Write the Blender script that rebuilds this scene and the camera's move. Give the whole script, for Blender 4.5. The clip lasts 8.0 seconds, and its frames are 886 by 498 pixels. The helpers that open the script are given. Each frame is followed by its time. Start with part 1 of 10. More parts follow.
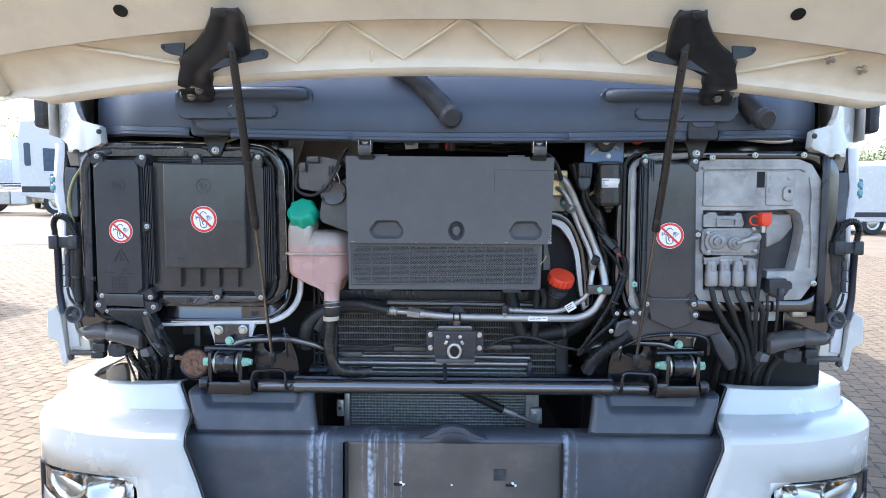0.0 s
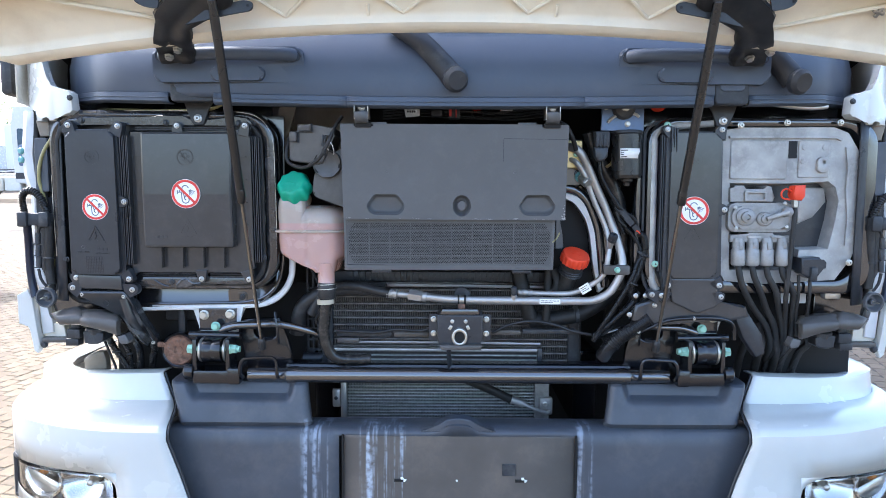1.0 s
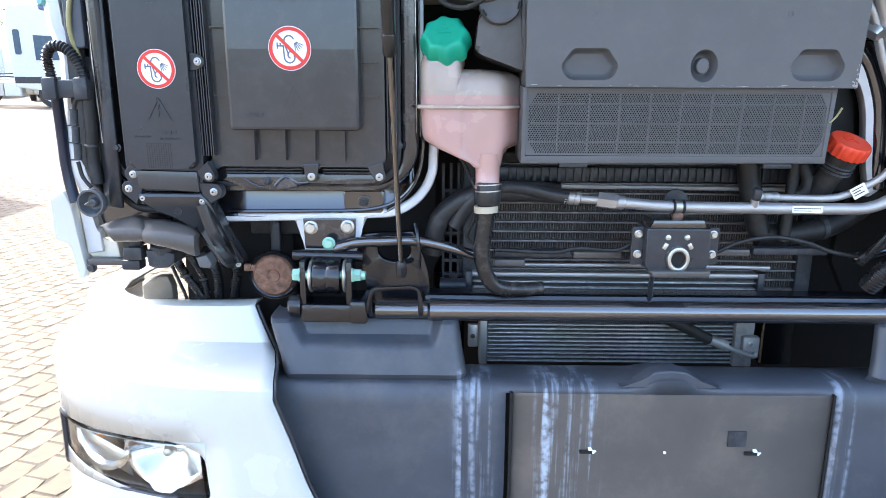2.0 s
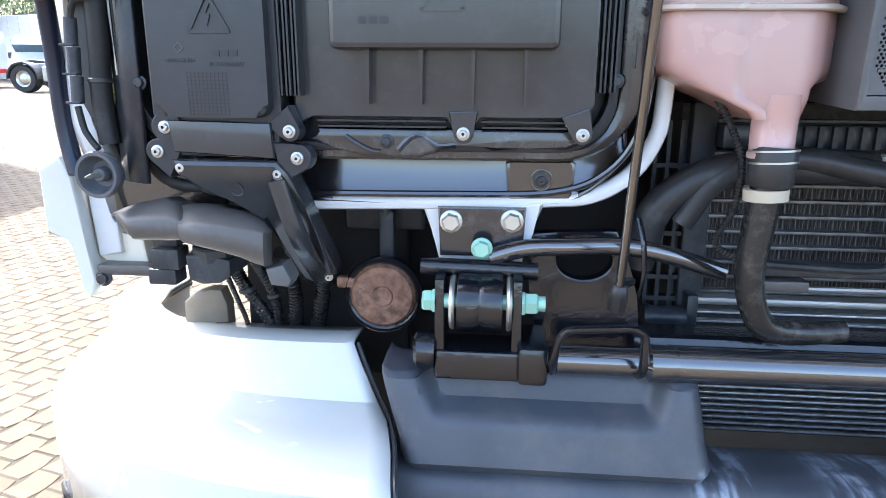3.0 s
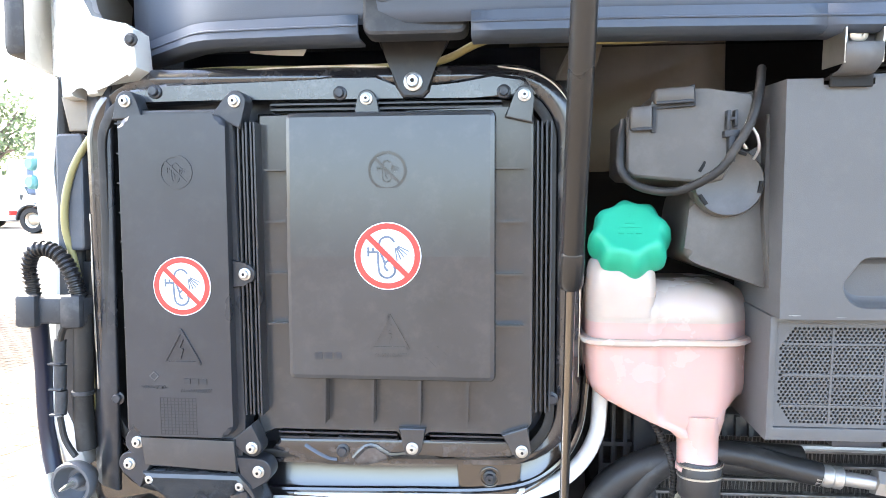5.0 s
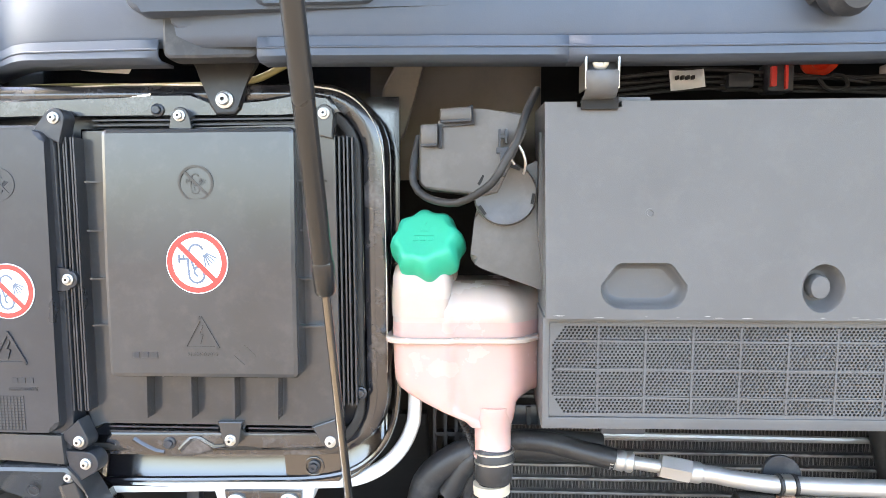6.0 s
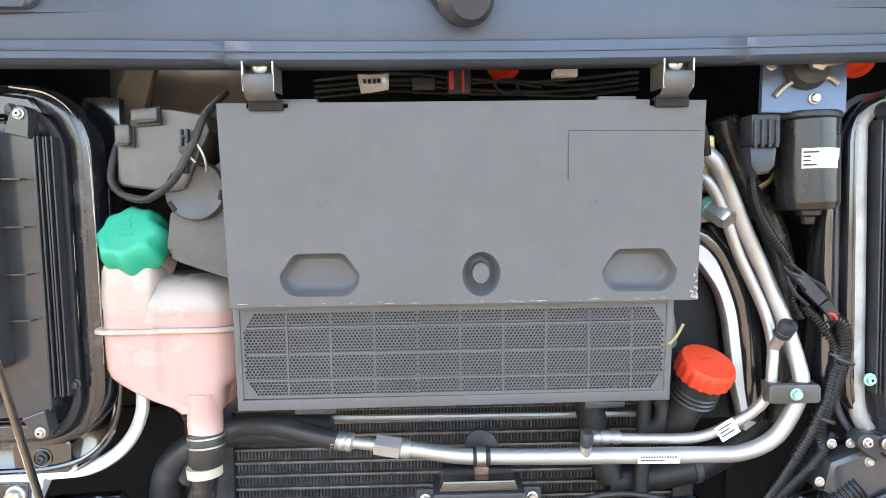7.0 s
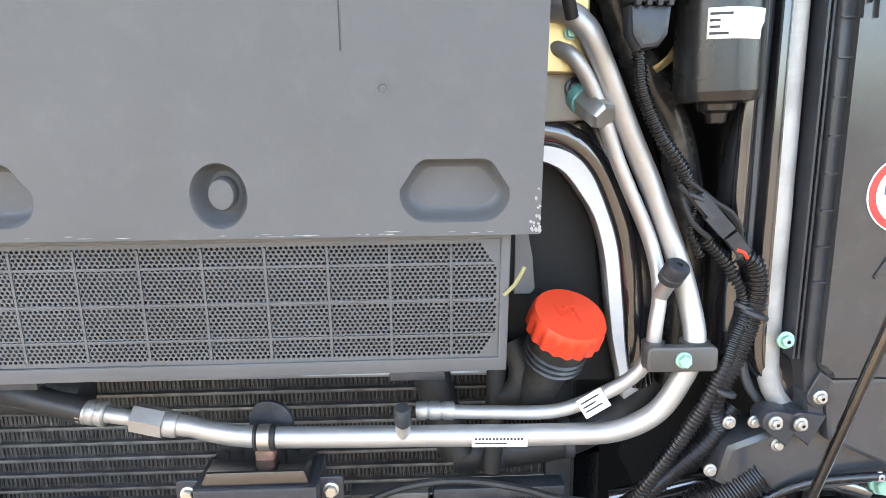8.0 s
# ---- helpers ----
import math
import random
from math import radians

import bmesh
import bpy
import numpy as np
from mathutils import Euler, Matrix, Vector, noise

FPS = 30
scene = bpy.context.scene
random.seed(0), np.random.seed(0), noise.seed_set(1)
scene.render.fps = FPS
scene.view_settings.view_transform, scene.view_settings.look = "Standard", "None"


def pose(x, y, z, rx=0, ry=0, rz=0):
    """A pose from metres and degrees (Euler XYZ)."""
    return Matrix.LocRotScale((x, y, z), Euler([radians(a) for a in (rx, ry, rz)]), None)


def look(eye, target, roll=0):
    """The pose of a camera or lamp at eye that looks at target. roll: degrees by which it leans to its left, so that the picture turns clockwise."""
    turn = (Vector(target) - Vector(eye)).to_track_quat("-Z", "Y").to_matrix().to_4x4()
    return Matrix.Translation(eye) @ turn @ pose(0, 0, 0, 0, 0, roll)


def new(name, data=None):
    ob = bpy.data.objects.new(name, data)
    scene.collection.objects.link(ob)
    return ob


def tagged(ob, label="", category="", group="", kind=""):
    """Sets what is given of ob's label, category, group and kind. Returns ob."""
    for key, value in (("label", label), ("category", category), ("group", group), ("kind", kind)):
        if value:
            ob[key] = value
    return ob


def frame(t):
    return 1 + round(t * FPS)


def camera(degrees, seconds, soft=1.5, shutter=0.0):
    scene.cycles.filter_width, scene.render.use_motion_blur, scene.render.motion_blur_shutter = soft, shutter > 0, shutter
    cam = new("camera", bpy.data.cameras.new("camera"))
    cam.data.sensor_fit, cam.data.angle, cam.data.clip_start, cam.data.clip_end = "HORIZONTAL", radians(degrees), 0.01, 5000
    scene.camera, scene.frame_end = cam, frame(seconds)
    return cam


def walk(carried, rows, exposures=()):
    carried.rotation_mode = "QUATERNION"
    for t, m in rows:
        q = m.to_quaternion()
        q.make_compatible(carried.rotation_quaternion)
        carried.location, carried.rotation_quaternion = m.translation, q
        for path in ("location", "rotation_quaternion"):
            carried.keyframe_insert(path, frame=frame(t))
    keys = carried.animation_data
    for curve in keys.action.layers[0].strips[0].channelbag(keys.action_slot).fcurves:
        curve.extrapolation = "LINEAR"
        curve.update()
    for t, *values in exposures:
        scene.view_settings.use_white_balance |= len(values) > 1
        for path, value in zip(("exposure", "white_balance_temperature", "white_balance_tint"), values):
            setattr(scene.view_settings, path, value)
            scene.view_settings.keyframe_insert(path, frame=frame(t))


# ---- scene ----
# The truck's own frame leans back a little: all truck parts and the path are given in it.
CAB = Matrix.Translation((0, 1.8, 1.2)) @ pose(0, 0, 0, -2.1, 0, 0) @ Matrix.Translation((0, -1.8, -1.2))
cam = camera(66.9, 8.0, 0.6)
PATH = [
    (0, (-0.02, -0.089, 1.503), (-0.033, 1.906, 1.366), 0.4),
    (0.5, (0.008, -0.057, 1.498), (-0.019, 1.938, 1.357), 0.3),
    (1, (-0.037, 0.06, 1.467), (-0.043, 2.053, 1.291), 0.3),
    (1.5, (-0.236, 0.295, 1.425), (-0.231, 2.265, 1.084), 0.4),
    (2, (-0.417, 0.575, 1.374), (-0.439, 2.525, 0.933), 0.3),
    (2.2, (-0.465, 0.7, 1.339), (-0.539, 2.647, 0.889), 0.3),
    (3.3, (-0.668, 1.136, 1.281), (-0.853, 3.07, 0.805), 0.2),
    (3.5, (-0.687, 1.143, 1.284), (-0.88, 3.084, 0.842), -0.0),
    (3.8, (-0.704, 1.13, 1.319), (-0.896, 3.096, 1.005), -0.1),
    (4, (-0.69, 1.104, 1.357), (-0.889, 3.084, 1.154), -0.0),
    (4.2, (-0.666, 1.069, 1.412), (-0.855, 3.056, 1.287), -0.0),
    (4.5, (-0.637, 1.052, 1.466), (-0.818, 3.042, 1.392), -0.1),
    (4.7, (-0.612, 1.048, 1.486), (-0.791, 3.038, 1.406), -0.1),
    (5.8, (-0.417, 1.025, 1.503), (-0.57, 3.016, 1.389), -0.3),
    (6, (-0.364, 0.999, 1.512), (-0.477, 2.993, 1.399), -0.2),
    (6.5, (-0.184, 0.96, 1.534), (-0.228, 2.956, 1.425), -0.7),
    (7, (-0.062, 0.951, 1.502), (-0.008, 2.947, 1.39), -0.8),
    (7.5, (0.053, 1.037, 1.492), (0.129, 3.023, 1.269), -0.7),
    (7.8, (0.12, 1.138, 1.495), (0.198, 3.11, 1.171), -0.5),
    (8, (0.16, 1.201, 1.493), (0.243, 3.158, 1.087), -0.5),
]
EXPOSURES = [(0.0, 2.62, 6050, 10), (1.0, 2.72, 5950, 10), (1.5, 2.97, 5950, 10), (2.0, 3.02, 6100, 10), (3.5, 2.95, 6100, 10), (4.0, 3.0, 6250, 10), (4.5, 3.55, 6400, 10), (6.0, 4.08, 7250, 10), (7.0, 3.82, 7300, 10), (7.5, 3.77, 7300, 10), (8.0, 3.82, 7300, 10)]
walk(cam, [(t, CAB @ look(eye, target, roll)) for t, eye, target, roll in PATH], EXPOSURES)

# ---- daylight ----
SUN_TO = Vector((-0.56, 0.38, 0.74)).normalized()
world = bpy.data.worlds.new("sky")
scene.world = world
world.use_nodes = True
wn = world.node_tree.nodes
sky = wn.new("ShaderNodeTexSky")
sky.sky_type, sky.sun_disc = "NISHITA", False
sky.sun_elevation = math.asin(SUN_TO.z)
sky.sun_rotation = math.atan2(SUN_TO.x, SUN_TO.y)
sky.dust_density = 4.0
wn["Background"].inputs["Strength"].default_value = 0.15
world.node_tree.links.new(sky.outputs["Color"], wn["Background"].inputs["Color"])
sun_data = bpy.data.lights.new("sun", "SUN")
sun_data.energy, sun_data.angle, sun_data.color = 1.8, radians(0.5), (1.0, 0.95, 0.87)
sun = new("sun", sun_data)
sun.matrix_basis = look(SUN_TO * 30, (0, 0, 0))


# ---- materials ----
def mat(name, col, rough=0.5, metal=0.0, var=0.15, scale=9.0, bump=0.15, grain=400.0, dirt=None, coat=0.0, trans=0.0, sss=0.0, ior=1.45, island=0.0):
    m = bpy.data.materials.new(name)
    m.use_nodes = True
    nt = m.node_tree
    N, L = nt.nodes, nt.links
    b = N["Principled BSDF"]
    tc = N.new("ShaderNodeTexCoord")
    n1, n2 = N.new("ShaderNodeTexNoise"), N.new("ShaderNodeTexNoise")
    n1.inputs["Scale"].default_value, n1.inputs["Detail"].default_value = scale, 6
    n2.inputs["Scale"].default_value, n2.inputs["Detail"].default_value = grain, 3
    for n in (n1, n2):
        L.new(tc.outputs["Object"], n.inputs["Vector"])
    ramp = N.new("ShaderNodeMapRange")
    ramp.inputs["From Min"].default_value, ramp.inputs["From Max"].default_value = 0.3, 0.7
    ramp.inputs["To Min"].default_value, ramp.inputs["To Max"].default_value = 1 - var, 1 + var
    L.new(n1.outputs["Fac"], ramp.inputs["Value"])
    mul = N.new("ShaderNodeMix")
    mul.data_type, mul.blend_type = "RGBA", "MULTIPLY"
    mul.inputs["Factor"].default_value = 1.0
    mul.inputs[6].default_value = (*col, 1)
    L.new(ramp.outputs["Result"], mul.inputs[7])
    out = mul.outputs[2]
    if island:
        oi = N.new("ShaderNodeObjectInfo")
        gi = N.new("ShaderNodeNewGeometry")
        add = N.new("ShaderNodeMath")
        add.operation = "ADD"
        L.new(oi.outputs["Random"], add.inputs[0])
        L.new(gi.outputs["Random Per Island"], add.inputs[1])
        fr = N.new("ShaderNodeMath")
        fr.operation = "FRACT"
        L.new(add.outputs[0], fr.inputs[0])
        mr = N.new("ShaderNodeMapRange")
        mr.inputs["To Min"].default_value, mr.inputs["To Max"].default_value = 1 - island, 1 + island
        L.new(fr.outputs[0], mr.inputs["Value"])
        m2 = N.new("ShaderNodeMix")
        m2.data_type, m2.blend_type = "RGBA", "MULTIPLY"
        m2.inputs["Factor"].default_value = 1.0
        L.new(out, m2.inputs[6])
        L.new(mr.outputs["Result"], m2.inputs[7])
        out = m2.outputs[2]
    if dirt:
        dcol, amount, dscale = dirt
        n3 = N.new("ShaderNodeTexNoise")
        n3.inputs["Scale"].default_value, n3.inputs["Detail"].default_value, n3.inputs["Roughness"].default_value = dscale, 9, 0.7
        L.new(tc.outputs["Object"], n3.inputs["Vector"])
        dr = N.new("ShaderNodeMapRange")
        dr.inputs["From Min"].default_value, dr.inputs["From Max"].default_value = 0.5, 0.75
        dr.inputs["To Max"].default_value = amount
        L.new(n3.outputs["Fac"], dr.inputs["Value"])
        dm = N.new("ShaderNodeMix")
        dm.data_type = "RGBA"
        L.new(dr.outputs["Result"], dm.inputs["Factor"])
        L.new(out, dm.inputs[6])
        dm.inputs[7].default_value = (*dcol, 1)
        out = dm.outputs[2]
    L.new(out, b.inputs["Base Color"])
    rr = N.new("ShaderNodeMapRange")
    rr.inputs["To Min"].default_value, rr.inputs["To Max"].default_value = max(rough - 0.1, 0.02), min(rough + 0.1, 1)
    L.new(n1.outputs["Fac"], rr.inputs["Value"])
    L.new(rr.outputs["Result"], b.inputs["Roughness"])
    b.inputs["Metallic"].default_value = metal
    b.inputs["IOR"].default_value = ior
    b.inputs["Coat Weight"].default_value = coat
    b.inputs["Coat Roughness"].default_value = 0.08
    b.inputs["Transmission Weight"].default_value = trans
    if sss:
        b.inputs["Subsurface Weight"].default_value = sss
        b.inputs["Subsurface Radius"].default_value = (0.03, 0.02, 0.015)
        b.inputs["Subsurface Scale"].default_value = 0.5
    if bump:
        bp = N.new("ShaderNodeBump")
        bp.inputs["Strength"].default_value, bp.inputs["Distance"].default_value = bump, 0.0008
        L.new(n2.outputs["Fac"], bp.inputs["Height"])
        L.new(bp.outputs["Normal"], b.inputs["Normal"])
    return m


def streaks(m, bands, color, z0, z1):
    """Run marks of dried lime: upright streaks in bands (centre x, half width, strength) between two heights."""
    nt = m.node_tree
    N, L = nt.nodes, nt.links
    b = N["Principled BSDF"]
    src = b.inputs["Base Color"].links[0].from_socket
    tc, sep = N.new("ShaderNodeTexCoord"), N.new("ShaderNodeSeparateXYZ")
    L.new(tc.outputs["Object"], sep.inputs[0])

    def math_node(op, a, c):
        n = N.new("ShaderNodeMath")
        n.operation = op
        for i, v in enumerate((a, c)):
            if isinstance(v, (int, float)):
                n.inputs[i].default_value = v
            else:
                L.new(v, n.inputs[i])
        return n.outputs[0]

    def smooth(v, a, c):
        n = N.new("ShaderNodeMapRange")
        n.interpolation_type = "SMOOTHSTEP"
        n.inputs["From Min"].default_value, n.inputs["From Max"].default_value = a, c
        L.new(v, n.inputs["Value"])
        return n.outputs["Result"]

    mp, nz = N.new("ShaderNodeMapping"), N.new("ShaderNodeTexNoise")
    mp.inputs["Scale"].default_value = (80, 10, 2.2)
    nz.inputs["Scale"].default_value, nz.inputs["Detail"].default_value = 1.0, 5
    L.new(tc.outputs["Object"], mp.inputs[0])
    L.new(mp.outputs[0], nz.inputs["Vector"])
    grainy = N.new("ShaderNodeTexNoise")
    grainy.inputs["Scale"].default_value, grainy.inputs["Detail"].default_value = 60, 6
    L.new(tc.outputs["Object"], grainy.inputs["Vector"])
    total = None
    for cx, half, strength in bands:
        d = math_node("ABSOLUTE", math_node("SUBTRACT", sep.outputs["X"], cx), 0)
        w = math_node("MULTIPLY", smooth(d, half, half * 0.55), strength)
        total = w if total is None else math_node("MAXIMUM", total, w)
    lines = math_node("MULTIPLY", smooth(nz.outputs["Fac"], 0.45, 0.66), smooth(grainy.outputs["Fac"], 0.28, 0.62))
    mask = math_node("MULTIPLY", math_node("MULTIPLY", total, lines), math_node("MULTIPLY", smooth(sep.outputs["Z"], z0, z0 + 0.1), smooth(sep.outputs["Z"], z1 + 0.012, z1)))
    mx = N.new("ShaderNodeMix")
    mx.data_type = "RGBA"
    L.new(mask, mx.inputs["Factor"])
    L.new(src, mx.inputs[6])
    mx.inputs[7].default_value = (*color, 1)
    L.new(mx.outputs[2], b.inputs["Base Color"])


DUST = (0.27, 0.262, 0.25)
M_BLACK = mat("black plastic", (0.026, 0.029, 0.035), 0.3, bump=0.1, grain=500, dirt=((0.2, 0.19, 0.18), 0.12, 60))
M_BLACKSAT = mat("black plastic dusty", (0.024, 0.027, 0.032), 0.5, dirt=(DUST, 0.2, 22))
M_COVER = mat("smooth black cover plastic", (0.034, 0.037, 0.041), 0.16, bump=0.06, grain=900, dirt=((0.12, 0.12, 0.12), 0.12, 40), ior=1.57)
M_SLIM = mat("dark slim cover plastic", (0.024, 0.027, 0.033), 0.3, bump=0.06, grain=900, dirt=((0.12, 0.12, 0.12), 0.1, 40), ior=1.5)
M_BOX = mat("grey filter box plastic", (0.094, 0.095, 0.097), 0.46, bump=0.2, grain=900, var=0.08, dirt=((0.24, 0.23, 0.22), 0.1, 30))
M_COWL = mat("slate cowl plastic", (0.056, 0.072, 0.1), 0.47, bump=0.12, grain=700, var=0.08, dirt=(DUST, 0.08, 6))
M_BUMPER = mat("grey bumper plastic", (0.052, 0.06, 0.074), 0.4, bump=0.3, grain=650, dirt=((0.2, 0.18, 0.16), 0.25, 7))
M_PLATE = mat("soiled plate panel plastic", (0.092, 0.082, 0.073), 0.55, bump=0.3, grain=650, dirt=((0.2, 0.15, 0.11), 0.35, 9))
M_WHITE = mat("white truck paint", (0.53, 0.545, 0.52), 0.25, var=0.03, bump=0.02, coat=0.6, dirt=((0.42, 0.41, 0.38), 0.05, 60))
M_CREAM = mat("cream hood inner moulding", (0.74, 0.68, 0.55), 0.6, var=0.06, bump=0.25, grain=250, dirt=((0.45, 0.38, 0.28), 0.3, 8))
M_SEALER = mat("white cab seam paint", (0.62, 0.625, 0.62), 0.4, var=0.08, bump=0.25, grain=120, dirt=((0.3, 0.27, 0.22), 0.3, 12))
M_GLOSS = mat("black gloss body paint", (0.01, 0.01, 0.012), 0.14, bump=0.05, grain=120, coat=0.8, ior=1.75, dirt=(DUST, 0.06, 20))
M_RIM = mat("glossy black tub edge", (0.014, 0.014, 0.017), 0.2, bump=0.25, grain=60, coat=0.5, ior=1.6, dirt=((0.4, 0.4, 0.42), 0.16, 25))
M_STEEL = mat("zinc plated steel", (0.5, 0.49, 0.45), 0.36, 0.9, bump=0.1, dirt=((0.3, 0.27, 0.22), 0.3, 60))
M_BOLT = mat("bright bolt steel", (0.46, 0.46, 0.45), 0.34, 0.85, bump=0.1, dirt=((0.2, 0.19, 0.18), 0.3, 120))
M_TORX = mat("dark bolt recess", (0.03, 0.03, 0.03), 0.5)
M_GREENBOLT = mat("green chromate bolt", (0.28, 0.52, 0.42), 0.4, 0.3, bump=0.1, dirt=((0.5, 0.55, 0.45), 0.4, 80))
M_ALU = mat("brushed aluminium tube", (0.43, 0.42, 0.405), 0.48, 0.75, var=0.1, scale=20, bump=0.08, dirt=((0.4, 0.36, 0.3), 0.35, 30))
M_CAST = mat("grey cast aluminium", (0.34, 0.335, 0.32), 0.55, 0.3, var=0.3, scale=14, bump=0.5, grain=180, dirt=((0.56, 0.54, 0.5), 0.6, 26))
M_CASTDARK = mat("oiled cast alloy", (0.3, 0.295, 0.285), 0.5, 0.4, var=0.3, scale=40, bump=0.5, grain=200, dirt=((0.05, 0.05, 0.05), 0.6, 40))
M_RUBBER = mat("black rubber", (0.014, 0.014, 0.014), 0.55, bump=0.2, grain=200, dirt=(DUST, 0.12, 25))
M_CONDUIT = mat("shiny black conduit plastic", (0.012, 0.012, 0.013), 0.27, bump=0.05)
M_WETHOSE = mat("wet streaked hose rubber", (0.018, 0.018, 0.018), 0.25, bump=0.4, grain=120, dirt=((0.22, 0.2, 0.17), 0.3, 45))
M_RUBBERG = mat("dusty grey rubber", (0.028, 0.028, 0.029), 0.42, bump=0.2, grain=200, dirt=(DUST, 0.2, 25))
M_RUST = mat("rusted steel disc", (0.19, 0.098, 0.064), 0.5, 0.15, var=0.55, scale=90, bump=1.0, grain=300, dirt=((0.3, 0.2, 0.15), 0.8, 130))
M_BUFFER = mat("grey moulded buffer rubber", (0.075, 0.08, 0.088), 0.32, bump=0.1, grain=300)
M_FRAME = mat("oily black chassis paint", (0.006, 0.007, 0.01), 0.15, bump=0.7, grain=170, ior=1.6, dirt=((0.045, 0.042, 0.04), 0.22, 40))
M_TANK = mat("milky tank plastic", (0.43, 0.355, 0.305), 0.26, var=0.08, scale=14, bump=0.03, sss=0.7, coat=0.3)
M_TANKP = mat("tank plastic with pink coolant", (0.5, 0.318, 0.284), 0.26, var=0.05, scale=14, bump=0.03, sss=0.7, coat=0.3)
M_GREEN = mat("green cap plastic", (0.015, 0.34, 0.21), 0.42, var=0.08, bump=0.1)
M_RED = mat("orange red cap plastic", (0.75, 0.06, 0.022), 0.42, var=0.08, bump=0.1)
M_PAPER = mat("white label paper", (0.78, 0.78, 0.75), 0.6, var=0.05, bump=0.05)
M_INK = mat("black print", (0.03, 0.03, 0.03), 0.6, bump=0)
M_STRED = mat("red sticker print", (0.6, 0.045, 0.035), 0.5, bump=0)
M_STINK = mat("blue grey sticker print", (0.1, 0.13, 0.18), 0.5, bump=0)
M_STWHITE = mat("white sticker film", (0.82, 0.82, 0.82), 0.4, var=0.03, bump=0)
M_FIN = mat("radiator core", (0.028, 0.026, 0.025), 0.6, 0.2, var=0.5, scale=120, bump=0.4, grain=500, dirt=((0.15, 0.13, 0.11), 0.4, 90))
M_FINBAR = mat("radiator tube alloy", (0.15, 0.143, 0.135), 0.45, 0.5, var=0.35, scale=60, bump=0.3)
M_FINLOW = mat("oil cooler tube alloy", (0.5, 0.5, 0.49), 0.4, 0.6, var=0.3, scale=80, bump=0.3)
# near-black that stands in for shade in deep bays, holes and slots
M_DARK = mat("dark bay and hole shade", (0.006, 0.006, 0.006), 0.7, bump=0.2)
M_BROWN = mat("taupe lower plastic", (0.072, 0.067, 0.062), 0.38, bump=0.12, grain=500, dirt=(DUST, 0.15, 15))
M_TAN = mat("tan primer and reflected tan", (0.2, 0.17, 0.13), 0.4, var=0.15, bump=0.1, dirt=((0.1, 0.08, 0.06), 0.4, 12))
M_YELLOWHOSE = mat("yellowed clear hose", (0.27, 0.245, 0.11), 0.35, bump=0.05)
M_STRUT = mat("satin black strut paint", (0.014, 0.014, 0.014), 0.27, bump=0.05, ior=1.5)
M_SATIN = mat("satin black pressed steel", (0.02, 0.021, 0.023), 0.4, bump=0.12, grain=260, dirt=((0.1, 0.085, 0.07), 0.25, 45))
M_ROD = mat("ground steel rod", (0.2, 0.195, 0.19), 0.2, 1.0, bump=0.03)
M_BAR = mat("gloss black bar paint", (0.018, 0.018, 0.02), 0.14, bump=0.06, grain=60, ior=2.0, coat=1.0, dirt=((0.1, 0.09, 0.08), 0.2, 16))
M_GOLD = mat("yellow passivated steel", (0.5, 0.42, 0.22), 0.35, 0.7, bump=0.1)
M_CHROME = mat("lamp reflector chrome", (0.6, 0.59, 0.57), 0.16, 1.0, var=0.02, bump=0)
M_AMBER = mat("amber bulb", (0.8, 0.25, 0.02), 0.2, bump=0)
M_TEAL = mat("blue green fitting", (0.12, 0.3, 0.3), 0.4, bump=0.1)
M_BLUEHOSE = mat("dark blue sleeve", (0.012, 0.016, 0.032), 0.3, bump=0.3, grain=90)
M_BLUESTEEL = mat("painted motor bracket", (0.1, 0.14, 0.22), 0.36, 0.4, bump=0.15, dirt=((0.1, 0.1, 0.1), 0.4, 40))
M_PAVER = mat("sunlit concrete paver", (0.108, 0.082, 0.053), 0.85, var=0.2, scale=14, bump=0.6, grain=160, dirt=((0.11, 0.09, 0.07), 0.45, 22), island=0.16)
M_BED = mat("dark joint sand", (0.05, 0.042, 0.032), 0.95, var=0.3, scale=9, bump=0.5, grain=300)
M_BAND = mat("cream paper band", (0.5, 0.44, 0.33), 0.6, var=0.08, bump=0.05)
M_GROUND = mat("sandy yard ground", (0.115, 0.092, 0.066), 0.9, var=0.2, scale=1.5, bump=0.5, grain=60, dirt=((0.16, 0.145, 0.12), 0.5, 0.6))
M_LEAF = mat("tree foliage", (0.1, 0.135, 0.05), 0.6, var=0.4, scale=1.5, bump=0, island=0.5)
M_BARK = mat("tree bark", (0.12, 0.09, 0.065), 0.85, var=0.3, bump=0.5, grain=30)
M_TYRE = mat("tyre rubber", (0.022, 0.022, 0.022), 0.7, bump=0.3, grain=60)
M_VANGLASS = mat("tinted vehicle glass", (0.05, 0.085, 0.12), 0.06, bump=0)
M_GALV = mat("galvanised frame", (0.45, 0.43, 0.38), 0.5, 0.3, bump=0.2)
M_HALL = mat("pale hall cladding", (0.7, 0.71, 0.72), 0.5, var=0.05, scale=0.5, bump=0)
streaks(M_PLATE, [(-0.19, 0.075, 0.8)], (0.42, 0.49, 0.58), 0.35, 0.838)
streaks(M_BUMPER, [(-0.37, 0.05, 0.55), (0.33, 0.025, 0.5), (-0.2, 0.07, 0.6)], (0.4, 0.46, 0.55), 0.3, 0.86)


def clear_glass(name, tint):
    m = bpy.data.materials.new(name)
    m.use_nodes = True
    b = m.node_tree.nodes["Principled BSDF"]
    b.inputs["Base Color"].default_value = (*tint, 1)
    b.inputs["Roughness"].default_value = 0.02
    b.inputs["Transmission Weight"].default_value = 1.0
    b.inputs["IOR"].default_value = 1.3
    return m


M_GLASS = clear_glass("clear lamp lens", (0.97, 0.98, 0.98))


